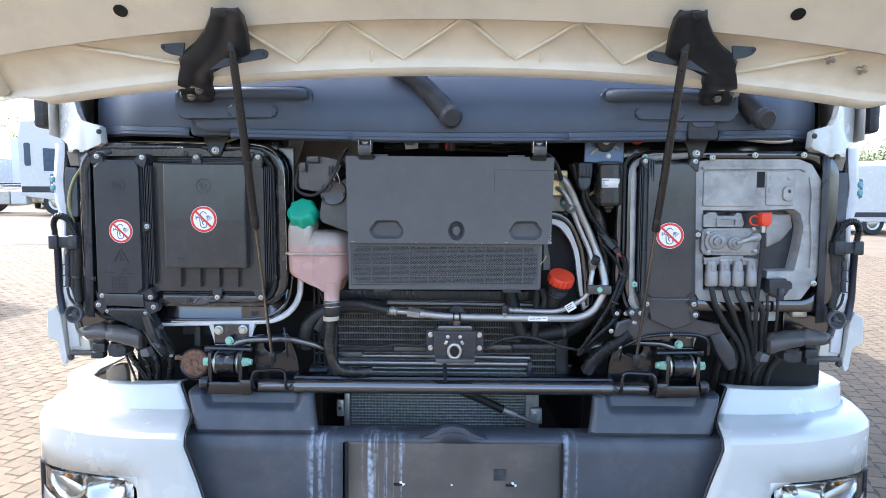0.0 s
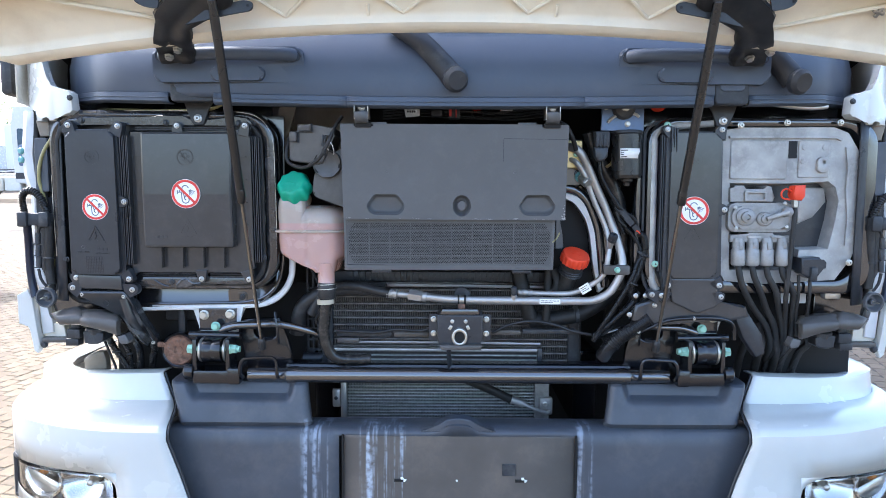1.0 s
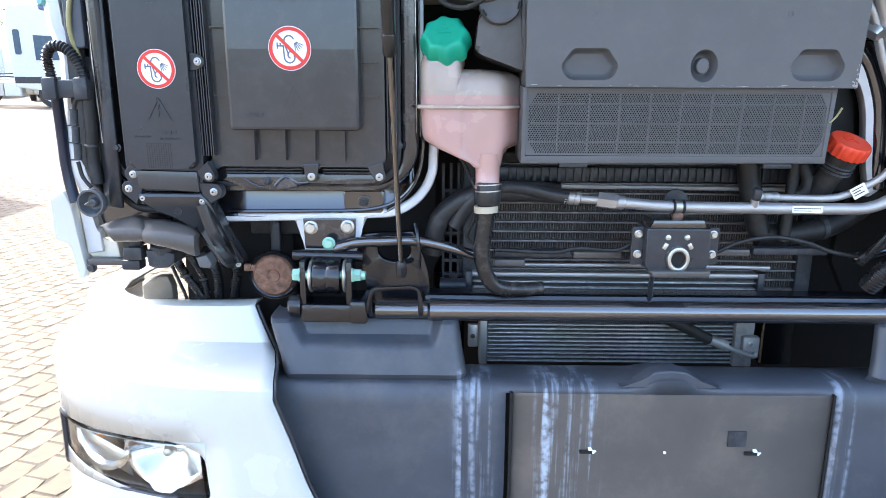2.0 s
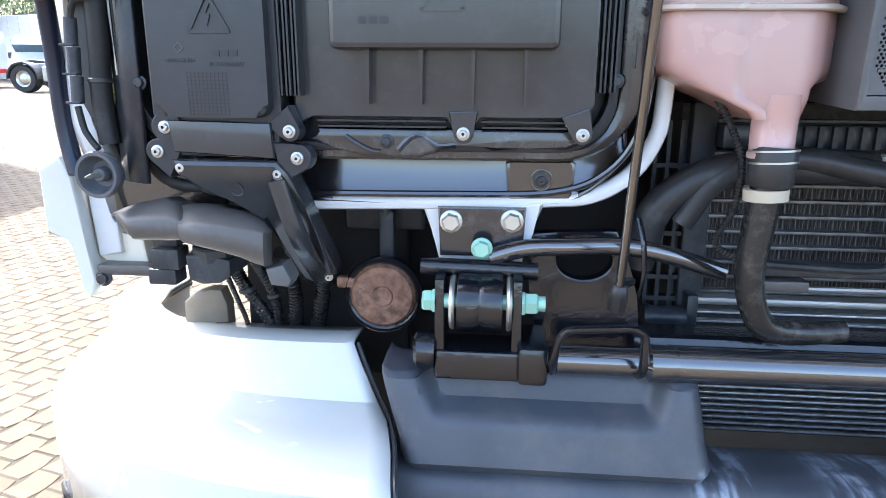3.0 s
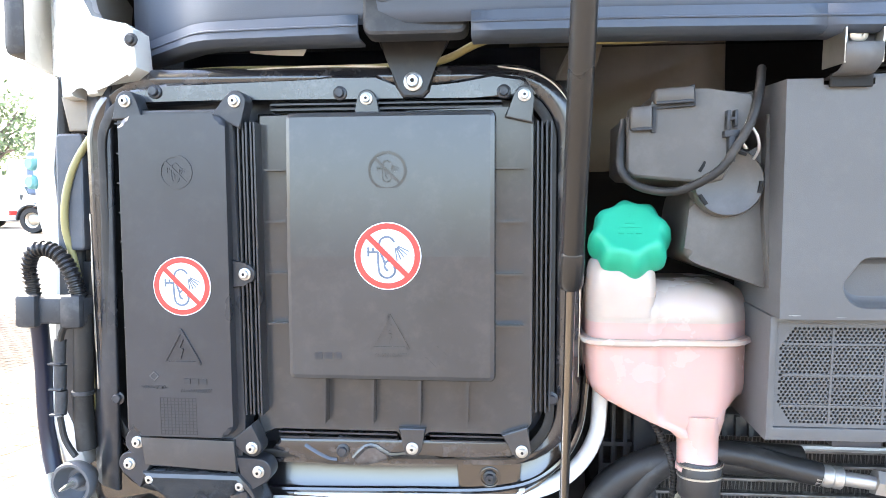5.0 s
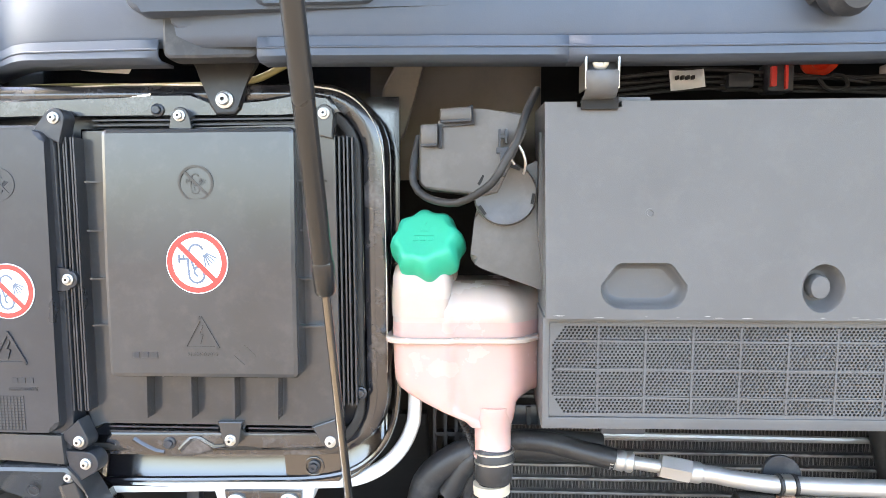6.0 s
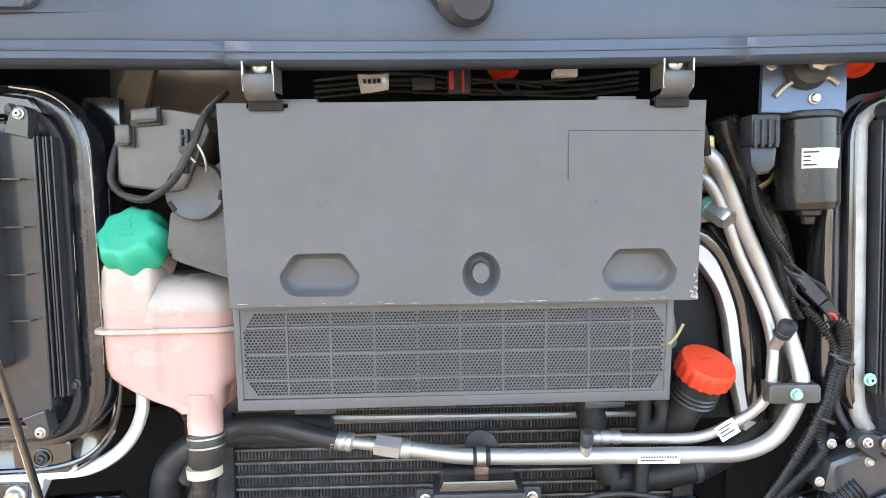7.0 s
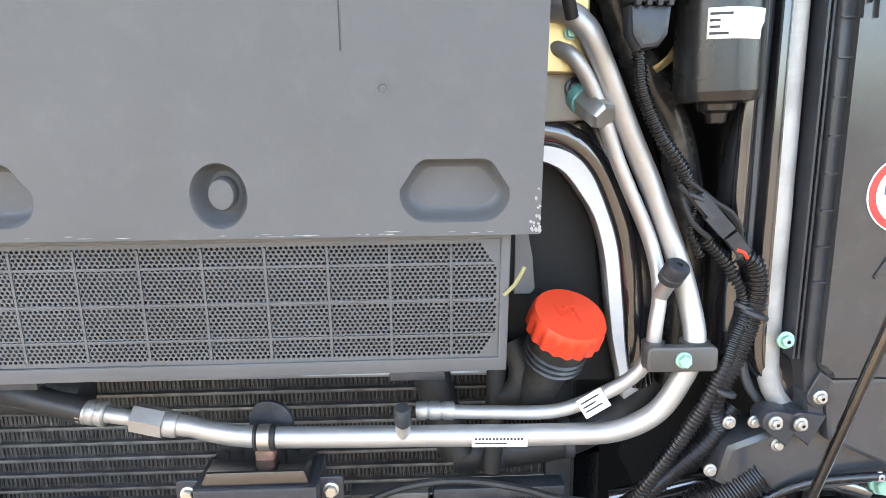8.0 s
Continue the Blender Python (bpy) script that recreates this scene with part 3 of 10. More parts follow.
def hood():
    """The open front flap seen from below: outer skin, inner moulding with a zigzag of ribs, turned edges."""
    t = thing("hood", "open hood with cream ribbed inner moulding and white skin", "hood")
    E, U = Vector((0, 1.56, 1.843)), Vector((0, -0.78, 0.62)).normalized()   # hinge edge and the way up the panel
    N = Vector((0, -0.62, -0.78)).normalized()                              # the way out of the inner face

    def at(x, u, n=0.0):
        bow = 0.085 * (x / 1.1) ** 2
        return Vector((x, E.y, E.z)) + U * u + N * (n - 0.0) + Vector((0, bow * 0.4, -bow))

    xs = [-1.13 + 2.26 * i / 36 for i in range(37)]
    bm = BM()
    cut = lambda x, u: u if abs(x) < 1.01 else max(u, 0.012 + u * 0.1)
    sheet(bm, [[at(x, cut(x, u), -0.05) for x in xs] for u in (-0.03, 0.0, 0.3, 0.6, 0.85)])
    solid(part("outer_skin", bm, M_WHITE, t, "white outer skin"), 0.006)
    bm = BM()
    levels = [(-0.035, -0.045), (-0.03, 0.012), (-0.015, 0.02), (0.0, 0.018), (0.006, 0.004), (0.015, -0.002), (0.07, -0.008), (0.125, -0.004), (0.132, 0.012), (0.14, 0.02), (0.25, 0.022), (0.55, 0.02), (0.62, 0.0), (0.83, -0.03)]
    sheet(bm, [[at(x, cut(x, u), n) for x in xs] for u, n in levels])
    inner = solid(part("inner_moulding", bm, M_CREAM, t, "cream inner moulding"), 0.004)
    zig = [-0.92, -0.6, -0.505, -0.385, -0.265, -0.13, 0.015, 0.14, 0.28, 0.4, 0.535, 0.66, 0.93]
    for i, (a, b) in enumerate(zip(zig, zig[1:])):
        lo, hi = (0.012, 0.128) if i % 2 else (0.128, 0.012)
        bm = BM()
        tube(bm, [at(a, lo, 0.0), at((a + b) / 2, (lo + hi) / 2, 0.002), at(b, hi, 0.0)], 0.0048, 8, 0.02, flat=0.9)
        part("rib", bm, M_CREAM, inner)
    for x in (-0.205, 0.2):
        bm = BM()
        tube(bm, [at(x, 0.01, 0.006), at(x, 0.035, 0.0)], 0.0035, 8)
        part("peg", bm, M_CREAM, inner)
    for s in (-1, 1):
        # the hole is a near-black disc, its shade painted on
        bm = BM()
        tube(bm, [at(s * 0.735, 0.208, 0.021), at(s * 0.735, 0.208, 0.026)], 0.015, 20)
        o = part("drain_hole", bm, M_DARK, inner, "near-black disc for the shade in an oval hole")
        bm = BM()
        sheet(bm, [[at(s * x, u, n) for u in (0.02, 0.1, 0.3, 0.8)] for x, n in ((1.1, -0.045), (1.1, 0.012), (1.13, 0.016), (1.14, -0.04))])
        solid(part("side_lip", bm, M_CREAM, t, "turned side lip"), 0.004)
    for x, u in ((0.87, 0.09), (0.955, 0.075)):
        bm = BM()
        box(bm, -0.012, 0.012, -0.004, 0.004, -0.004, 0.004, 0.002, Matrix.Translation(at(x, u, 0.004)) @ pose(0, 0, 0, 40, 20, 0))
        box(bm, -0.004, 0.004, -0.004, 0.004, -0.012, 0.012, 0.002, Matrix.Translation(at(x, u, 0.004)) @ pose(0, 0, 0, 40, 20, 0))
        part("clip", bm, M_STEEL, inner, "small metal clip")


hood()


def cowl():
    """The slate plastic panel under the windscreen with grab handles and a parting lip."""
    t = thing("windscreen_cowl", "slate grey plastic cowl panel under the windscreen", "cowl panel")

    def depth(x):
        return 1.70 + 0.09 * max(0.0, abs(x) - 0.35) ** 2 / 0.42 + (0.06 * max(0, abs(x) - 0.9) / 0.1)

    def low(x):
        return 1.668 + 0.012 * (x / 0.7) ** 2

    xs = [-1.04 + 2.08 * i / 52 for i in range(53)]
    bm = BM()
    rows = []
    for f, dy in ((0.0, 0.004), (0.08, 0.0), (0.5, -0.002), (1.0, 0.03), (1.25, 0.08)):
        rows.append([(x, depth(x) + dy, low(x) + 0.012 + 0.15 * f) for x in xs])
    sheet(bm, rows)
    panel = solid(part("panel", bm, M_COWL, t), 0.006)
    cuts = (-1.02, -0.715, -0.60, -0.275, 0.297, 0.61, 0.7, 1.02)
    for a, b in zip(cuts, cuts[1:]):
        if b - a < 0.12:
            bm = BM()
            prism(bm, rrect(a + 0.004, b - 0.004, low(a) - 0.002, low(a) + 0.075, 0.01, 3), depth(a) - 0.006, depth(a) + 0.02, 0.004)
            part("hinge_pocket", bm, M_BLACKSAT, t, "recessed hinge pocket")
            bm = BM()
            prism(bm, rrect(a + 0.014, b - 0.014, low(a) + 0.03, low(a) + 0.064, 0.012, 3), depth(a) - 0.009, depth(a) + 0.0, 0.003)
            part("pocket_cap", bm, M_COWL, t)
            continue
        bm = BM()
        ys = [a + (b - a) * i / 14 for i in range(15)]
        sheet(bm, [[(x, depth(x) + dy, low(x) + dz) for x in ys] for dz, dy in ((0.02, 0.002), (0.018, -0.006), (0.0, -0.008), (-0.004, 0.0), (-0.003, 0.03))])
        solid(part("lip", bm, M_COWL, t, "parting lip"), 0.003)
        bm = BM()
        tube(bm, [(x, depth(x) - 0.009, low(x) + 0.008) for x in ys], 0.0012, 6, 0.03)
        part("lip_bead", bm, M_COWL, t)
    for s in (-1, 1):
        d = depth(0.55)
        bm = BM()
        prism(bm, mirror(rrect(0.378, 0.74, 1.722, 1.806, 0.02), s)[::s], d - 0.012, d + 0.02, 0.006)
        g = part("handle_base", bm, M_COWL, t, "raised handle base")
        bm = BM()
        tube(bm, mirror([(0.402, d - 0.012, 1.785), (0.425, d - 0.03, 1.785), (0.5, d - 0.042, 1.784), (0.6, d - 0.042, 1.783), (0.68, d - 0.03, 1.782), (0.715, d - 0.012, 1.781)], s), 0.016, 12)
        part("grab_handle", bm, M_COWL, t, "moulded grab handle")
        bm = BM()
        prism(bm, mirror(rrect(0.47, 0.6, 1.725, 1.758, 0.014), s)[::s], d - 0.022, d - 0.005, 0.006)
        part("handle_pocket", bm, M_COWL, g)
        for x in (0.396, 0.722):
            bm = BM()
            ring(bm, mirror(ellipse(x, 1.782, 0.011, 0.011, 20), s), mirror(ellipse(x, 1.782, 0.009, 0.009, 20), s), d - 0.0135, d - 0.008)
            part("plug_ring", bm, M_BLACK, g)


cowl()


def wiper(pts, label, bush):
    t = thing("wiper", label, "wiper", "windscreen wipers")
    bm = BM()
    tube(bm, pts, lambda f: 0.021 + 0.008 * f, 14, 0.01)
    part("arm", bm, M_BLACKSAT, t)
    bm = BM()
    lathe(bm, [(0.026, 0.0), (0.03, 0.006), (0.03, 0.02), (0.022, 0.03)], (pts[-1][0], pts[-1][1] - 0.005, pts[-1][2] - 0.002), (0.3, -1, -0.3), 20)
    part("pivot_cap", bm, M_BLACKSAT, t, "rounded pivot cap")
    bm = BM()
    lathe(bm, [(0.022, -0.004), (0.023, 0), (0.022, 0.006), (0.012, 0.008), (0.011, 0.002)], (bush, 1.845, 1.695), (0, -0.8, -0.6), 24)
    part("pivot_bush", bm, M_RED, t, "orange red pivot bush under the cowl")


wiper([(-0.17, 1.725, 1.868), (-0.1, 1.705, 1.822), (-0.052, 1.695, 1.772), (-0.018, 1.69, 1.733)], "black wiper arm with a rounded pivot cap", 0.045)
wiper([(0.66, 1.74, 1.87), (0.74, 1.725, 1.81), (0.785, 1.72, 1.762), (0.806, 1.715, 1.735)], "black wiper arm half hidden under the hood edge", 0.52)


def corner_panel(s):
    """The white corner moulding at the end of the cowl."""
    t = thing("corner_panel", "white corner moulding with a torx screw beside the cowl", "body corner", "front corner mouldings")
    prof = [(1.165, 1.83), (1.075, 1.835), (1.072, 1.80), (1.055, 1.745), (1.04, 1.722), (0.99, 1.713), (0.978, 1.705), (0.974, 1.662), (0.985, 1.652), (1.02, 1.648), (1.032, 1.637), (1.05, 1.637), (1.052, 1.65), (1.068, 1.65), (1.07, 1.637), (1.09, 1.637), (1.092, 1.666), (1.14, 1.675), (1.165, 1.69)]
    prof = [(x * s, z) for x, z in prof]
    bm = BM()
    n = len(prof)
    a = [bm.verts.new((x, 1.765 + 0.35 * max(0, abs(x) - 0.98) + 0.06 * max(0, abs(x) - 1.1) / 0.06, z)) for x, z in prof]
    b = [bm.verts.new((x, 1.80 + 0.35 * max(0, abs(x) - 0.98) + 0.22 * max(0, abs(x) - 1.1) / 0.06, z)) for x, z in prof]
    f = bm.faces.new(a)
    bm.faces.new(b[::-1])
    for i in range(n):
        bm.faces.new((a[i], b[i], b[(i + 1) % n], a[(i + 1) % n]))
    bmesh.ops.bevel(bm, geom=list(f.edges), offset=0.004, segments=2, affect="EDGES", profile=0.5)
    bmesh.ops.triangulate(bm, faces=[f for f in bm.faces if len(f.verts) > 4])
    part("moulding", bm, M_WHITE, t)
    bolt(t, (s * 0.979, 1.764, 1.692), 0.008, M_BLACK)
    bm = BM()
    sheet(bm, [[(s * 1.165, 1.85, z), (s * 1.185, 1.93, z), (s * 1.19, 2.1, z)] for z in (1.69, 1.84, 2.3)])
    solid(part("pillar", bm, M_WHITE, t, "white windscreen pillar"), 0.006)


corner_panel(-1)
corner_panel(1)


def mirror_arm(s):
    t = thing("wing_mirror", "black wing mirror arm and housing at the cab side", "mirror", "wing mirrors")
    bm = BM()
    tube(bm, mirror([(1.19, 2.0, 1.86), (1.3, 1.95, 1.865), (1.5, 1.92, 1.88)], s), 0.016, 10, flat=0.7)
    part("arm", bm, M_BLACKSAT, t)
    bm = BM()
    box(bm, s * 1.247 - 0.018, s * 1.247 + 0.018, 1.93, 2.0, 1.72, 1.86, 0.014)
    part("housing", bm, M_BLACKSAT, t)


mirror_arm(-1)
mirror_arm(1)


def hinge(s):
    """The pressed steel hinge between cowl and hood: a bent plate with two ears and a bolted foot."""
    t = thing("hinge_plate", "black pressed steel hood hinge with two bolts", "hinge", "hood hinges")
    spine = [(1.91, 1.343, -0.527, -0.473), (1.898, 1.363, -0.536, -0.466), (1.876, 1.398, -0.562, -0.468), (1.857, 1.428, -0.592, -0.474), (1.84, 1.452, -0.63, -0.478), (1.827, 1.472, -0.65, -0.508), (1.818, 1.497, -0.656, -0.552), (1.806, 1.52, -0.666, -0.588), (1.791, 1.55, -0.678, -0.594), (1.785, 1.572, -0.686, -0.6), (1.783, 1.6, -0.694, -0.61), (1.777, 1.634, -0.702, -0.618), (1.768, 1.65, -0.706, -0.624), (1.758, 1.657, -0.704, -0.63)]
    bm = BM()
    rows = []
    for z, y, xl, xr in spine:
        y += 0.018 * min(max((z - 1.785) / 0.03, 0.0), 1.0)
        row = []
        for u, n in ((0, 0.012), (0.05, 0.001), (0.3, 0.0), (0.4, 0.004), (0.6, 0.004), (0.7, 0.0), (0.95, 0.001), (1, 0.012)):
            row.append((s * (xl + (xr - xl) * u), y + n, z + n * 0.6))
        rows.append(row)
    sheet(bm, rows)
    arm = solid(part("arm", bm, M_SATIN, t, "bent hinge arm", sharp=60), 0.005)
    for pts, radii, hole in (([(-0.686, 1.863), (-0.628, 1.867), (-0.632, 1.836), (-0.66, 1.84), (-0.679, 1.848)], (0.01, 0.003, 0.003, 0.006, 0.008), (-0.676, 1.8555)), ([(-0.577, 1.803), (-0.491, 1.8235), (-0.437, 1.833), (-0.434, 1.85), (-0.452, 1.854), (-0.491, 1.8465), (-0.53, 1.836)], (0.003, 0.003, 0.009, 0.009, 0.006, 0.003, 0.003), (-0.4455, 1.8425))):
        bm = BM()
        prism(bm, mirror(rounded(pts, radii), s)[::s], 1.477, 1.482, 0.0012)
        ear = part("ear", bm, M_SATIN, t, "fixing ear")
        bm = BM()
        prism(bm, mirror(ellipse(*hole, 0.0032, 0.0032, 12), s), 1.4762, 1.478)
        part("ear_hole", bm, M_DARK, ear)
    for x, z, y in ((-0.672, 1.769, 1.63), (-0.642, 1.78, 1.603)) if s > 0 else ((-0.658, 1.772, 1.63), (-0.69, 1.78, 1.6)):
        bm = BM()
        lathe(bm, [(0.0115, 0), (0.0115, 0.002), (0.0085, 0.003), (0.0085, 0.008), (0.0072, 0.009)], (s * x, y, z), (0, -0.45, -0.9), 6)
        part("bolt", bm, M_STEEL, t)
    bm = BM()
    lathe(bm, [(0.008, 0), (0.008, 0.003), (0.0045, 0.0035), (0.004, 0.001)], (s * -0.502, 1.363, 1.903), (0, -0.8, -0.6), 16)
    part("pivot_pin", bm, M_BLACK, t)


hinge(-1)
hinge(1)


def strut(s):
    """A gas spring from the hinge down to the chassis."""
    top, mid, foot = Vector((s * -0.5115, 1.453, 1.851)), Vector((s * -0.511, 1.625, 1.435)), Vector((s * -0.506, 1.752, 1.072))
    t = thing("gas_strut", "black gas strut with a thin steel rod holding the hood up", "gas strut", "hood struts")
    d = (mid - top).normalized()
    bm = BM()
    lathe(bm, [(0.0082, 0.0), (0.0099, 0.004), (0.0099, (mid - top).length - 0.034), (0.0108, (mid - top).length - 0.032), (0.0108, (mid - top).length - 0.004), (0.0092, (mid - top).length)], top, d, 20)
    part("cylinder", bm, M_STRUT, t, "black cylinder")
    bm = BM()
    tube(bm, [mid, foot], 0.0046, 12, 0.05)
    part("rod", bm, M_ROD, t, "bright steel rod")
    bm = BM()
    e = (foot - mid).normalized()
    lathe(bm, [(0.0052, -0.014), (0.0085, -0.011), (0.0098, -0.002), (0.0098, 0.012), (0.0085, 0.017), (0.004, 0.018)], foot, e, 8)
    part("ball_socket", bm, M_SATIN, t, "dull black ball socket")
    bm = BM()
    lathe(bm, [(0.009, -0.02), (0.0095, -0.01), (0.0095, 0.03), (0.0075, 0.04)], top, d, 16)
    part("top_socket", bm, M_BLACKSAT, t, "upper ball socket")
    bm = BM()
    tube(bm, [foot + Vector((0, 0, 0.01)), foot + Vector((s * 0.018, 0.03, 0.008))], 0.005, 10)
    part("stud", bm, M_FRAME, t)


strut(-1)
strut(1)


def strut_bracket(s):
    t = thing("strut_bracket", "bent black steel bracket beside the strut foot", "bracket", "strut brackets")
    bm = BM()
    tube(bm, mirror([(-0.475, 1.80, 1.06), (-0.474, 1.79, 1.085), (-0.477, 1.79, 1.12), (-0.482, 1.80, 1.145)], s), 0.0042, 8, flat=0.5)
    part("strap", bm, M_FRAME, t)


strut_bracket(-1)
strut_bracket(1)


# ---- left electronics bay ----
def tray(s, label, rim_mat, back_mat):
    """The pressed tub edge that carries the covers, with its painted seam."""
    t = thing("cab_tray", label, "body tray", "front trays")
    o = rrect(-1.056, -0.478, 1.2, 1.668, 0.085, 8)
    i = rrect(-1.035, -0.51, 1.216, 1.64, 0.06, 8)
    bm = BM()
    ring(bm, mirror(o, s)[::s], mirror(i, s)[::s], 1.79, 1.825, 0.012)
    part("rim", bm, rim_mat, t, "pressed rim")
    bm = BM()
    ring(bm, mirror(rrect(-1.036, -0.509, 1.211, 1.641, 0.06, 8), s)[::s], mirror(rrect(-1.026, -0.519, 1.221, 1.631, 0.055, 8), s)[::s], 1.785, 1.82, 0.002)
    part("seal", bm, M_RUBBER, t, "rubber seal")
    bm = BM()
    prism(bm, mirror(rrect(-1.045, -0.5, 1.2, 1.65, 0.06, 8), s)[::s], 1.815, 1.845)
    part("tray_back", bm, back_mat, t)
    return t


def tray_lean(x, y, z):
    return x, y + 0.012 + 0.04 * (x + 1.03) - 0.039 * (z - 1.278), z


def cover_lean(x, y, z):
    return x, y + 0.008 - 0.039 * (z - 1.235), z


BEND[0] = tray_lean
left_tray = tray(1, "glossy black pressed tray with white seam edge", M_RIM, M_BLACK)
bm = BM()
edge = [(-0.875, 1.148), (-0.77, 1.15), (-0.66, 1.152), (-0.56, 1.156)] + arc(-0.555, 1.26, 0.104, -80, -8, 10) + [(-0.45, 1.31), (-0.455, 1.36), (-0.463, 1.42)]
tube(bm, [(x, 1.832, z - 0.003) for x, z in edge], 0.0105, 10, 0.006, flat=0.8)
part("seam_edge", bm, M_SEALER, left_tray, "white painted seam edge")
bm = BM()
tube(bm, [(-0.87, 1.823, 1.157), (-0.7, 1.823, 1.158), (-0.57, 1.823, 1.162), (-0.51, 1.82, 1.187), (-0.478, 1.815, 1.238), (-0.468, 1.815, 1.32)], 0.0042, 8)
part("edge_bead", bm, M_GLOSS, left_tray)
bm = BM()
tube(bm, [(-0.492, 1.795, 1.3), (-0.49, 1.797, 1.45), (-0.496, 1.797, 1.59), (-0.52, 1.797, 1.634), (-0.56, 1.797, 1.652)], 0.007, 8, flat=0.6)
part("seam_edge", bm, M_RIM, left_tray, "scuffed bright rim edge")
bm = BM()
sheet(bm, [[(x, y, z + 0.0015 * math.sin(20 * x) + 9.0 * max(0.0, x + 0.57) ** 2) for x in [-0.872 + 0.0128 * i for i in range(31)]] for y, z in ((1.824, 1.146), (1.829, 1.151), (1.8325, 1.158), (1.836, 1.168), (1.839, 1.18), (1.8415, 1.192), (1.842, 1.203), (1.834, 1.211), (1.80, 1.215))])
solid(part("lower_scoop", bm, M_GLOSS, left_tray, "glossy deep channel below the covers"), 0.003)
bm = BM()
prism(bm, [(-0.83, 1.236), (-0.545, 1.236), (-0.535, 1.225), (-0.56, 1.214), (-0.6, 1.216), (-0.64, 1.212), (-0.66, 1.222), (-0.68, 1.222), (-0.70, 1.21), (-0.73, 1.203), (-0.775, 1.204), (-0.81, 1.214), (-0.84, 1.222)], 1.782, 1.80, 0.004)
part("lower_flange", bm, M_RIM, left_tray, "wavy scuffed flange")
for pts in ([(-0.8, 1.228), (-0.788, 1.22), (-0.772, 1.212), (-0.762, 1.211)], [(-0.742, 1.212), (-0.728, 1.226), (-0.716, 1.227), (-0.70, 1.217), (-0.68, 1.2185)]):
    bm = BM()
    tube(bm, [(x, 1.784, z) for x, z in pts], 0.0048, 8, flat=0.7)
    part("pressed_rib", bm, M_RIM, left_tray, "scuffed pressed rib")
bm = BM()
prism(bm, [(-1.0, 1.64), (-0.95, 1.648), (-0.79, 1.645), (-0.76, 1.655), (-0.71, 1.655), (-0.69, 1.638), (-0.645, 1.638), (-0.62, 1.648), (-0.58, 1.655), (-0.545, 1.65), (-0.53, 1.63), (-0.6, 1.628), (-0.9, 1.628), (-1.0, 1.622)], 1.782, 1.80, 0.004)
part("upper_flange", bm, M_RIM, left_tray, "scalloped upper flange")
# thin steel lines stand for scuffs and for highlights along the glossy rim
for edge in ([(-0.4815, 1.793, 1.31), (-0.4805, 1.792, 1.4), (-0.4815, 1.792, 1.5), (-0.484, 1.792, 1.585), (-0.5, 1.792, 1.63), (-0.53, 1.792, 1.655), (-0.575, 1.792, 1.664)], [(-0.7, 1.792, 1.665), (-0.78, 1.792, 1.666), (-0.86, 1.792, 1.664)], [(-1.0525, 1.793, 1.5), (-1.053, 1.792, 1.4), (-1.053, 1.793, 1.29)], [(-0.5105, 1.7925, 1.55), (-0.5095, 1.792, 1.42), (-0.511, 1.7925, 1.3)]):
    bm = BM()
    tube(bm, edge, lambda f: 0.0003 + 0.0009 * abs(math.sin(9 * f + edge[0][0] * 40)), 6, 0.006)
    part("wear_highlight", bm, M_STEEL, left_tray, "worn rim edge with its highlight put into a bright line")
bm = BM()
prism(bm, [(-0.622, 1.151), (-0.548, 1.151), (-0.545, 1.195), (-0.552, 1.2), (-0.618, 1.2), (-0.625, 1.195)], 1.8235, 1.852, 0.004)
ring(bm, ellipse(-0.584, 1.176, 0.0135, 0.0135, 20), ellipse(-0.584, 1.176, 0.0105, 0.0105, 20), 1.821, 1.8265, 0.001)
block = part("lock_block", bm, M_GLOSS, left_tray, "lock block with a socket screw")
bolt(block, (-0.584, 1.8225, 1.176), 0.009, M_BLACK)
for x, z in ((-0.963, 1.638), (-0.751, 1.634), (-0.568, 1.634), (-1.022, 1.282), (-0.513, 1.287), (-0.755, 1.222)):
    bolt(left_tray, (x, 1.782, z), 0.0085, M_BLACK)


BEND[0] = cover_lean


def lug(bm, x, z, r, to, y0=1.768, y1=1.79):
    """A screw lug that runs from a boss towards a point."""
    d = Vector((to[0] - x, to[1] - z)).normalized()
    n = Vector((-d.y, d.x)) * r
    a = math.degrees(math.atan2(d.y, d.x))
    pts = [(x + r * math.cos(radians(a + 90 + k * 18)), z + r * math.sin(radians(a + 90 + k * 18))) for k in range(11)]
    pts += [(to[0] - n.x * 1.5, to[1] - n.y * 1.5), (to[0] + n.x * 1.5, to[1] + n.y * 1.5)]
    prism(bm, pts, y0, y1, 0.0015)


def creased_lid(pts, y0, y1, bev, crease, tilt):
    """A moulded lid whose upper field leans back from a faint crease."""
    bm = prism(BM(), pts, y0, y1, bev)
    bmesh.ops.bisect_plane(bm, geom=bm.verts[:] + bm.edges[:] + bm.faces[:], plane_co=(0, 0, crease), plane_no=(0, 0, 1))
    for v in bm.verts:
        v.co.y += tilt * max(0.0, v.co.z - crease)
    return bm


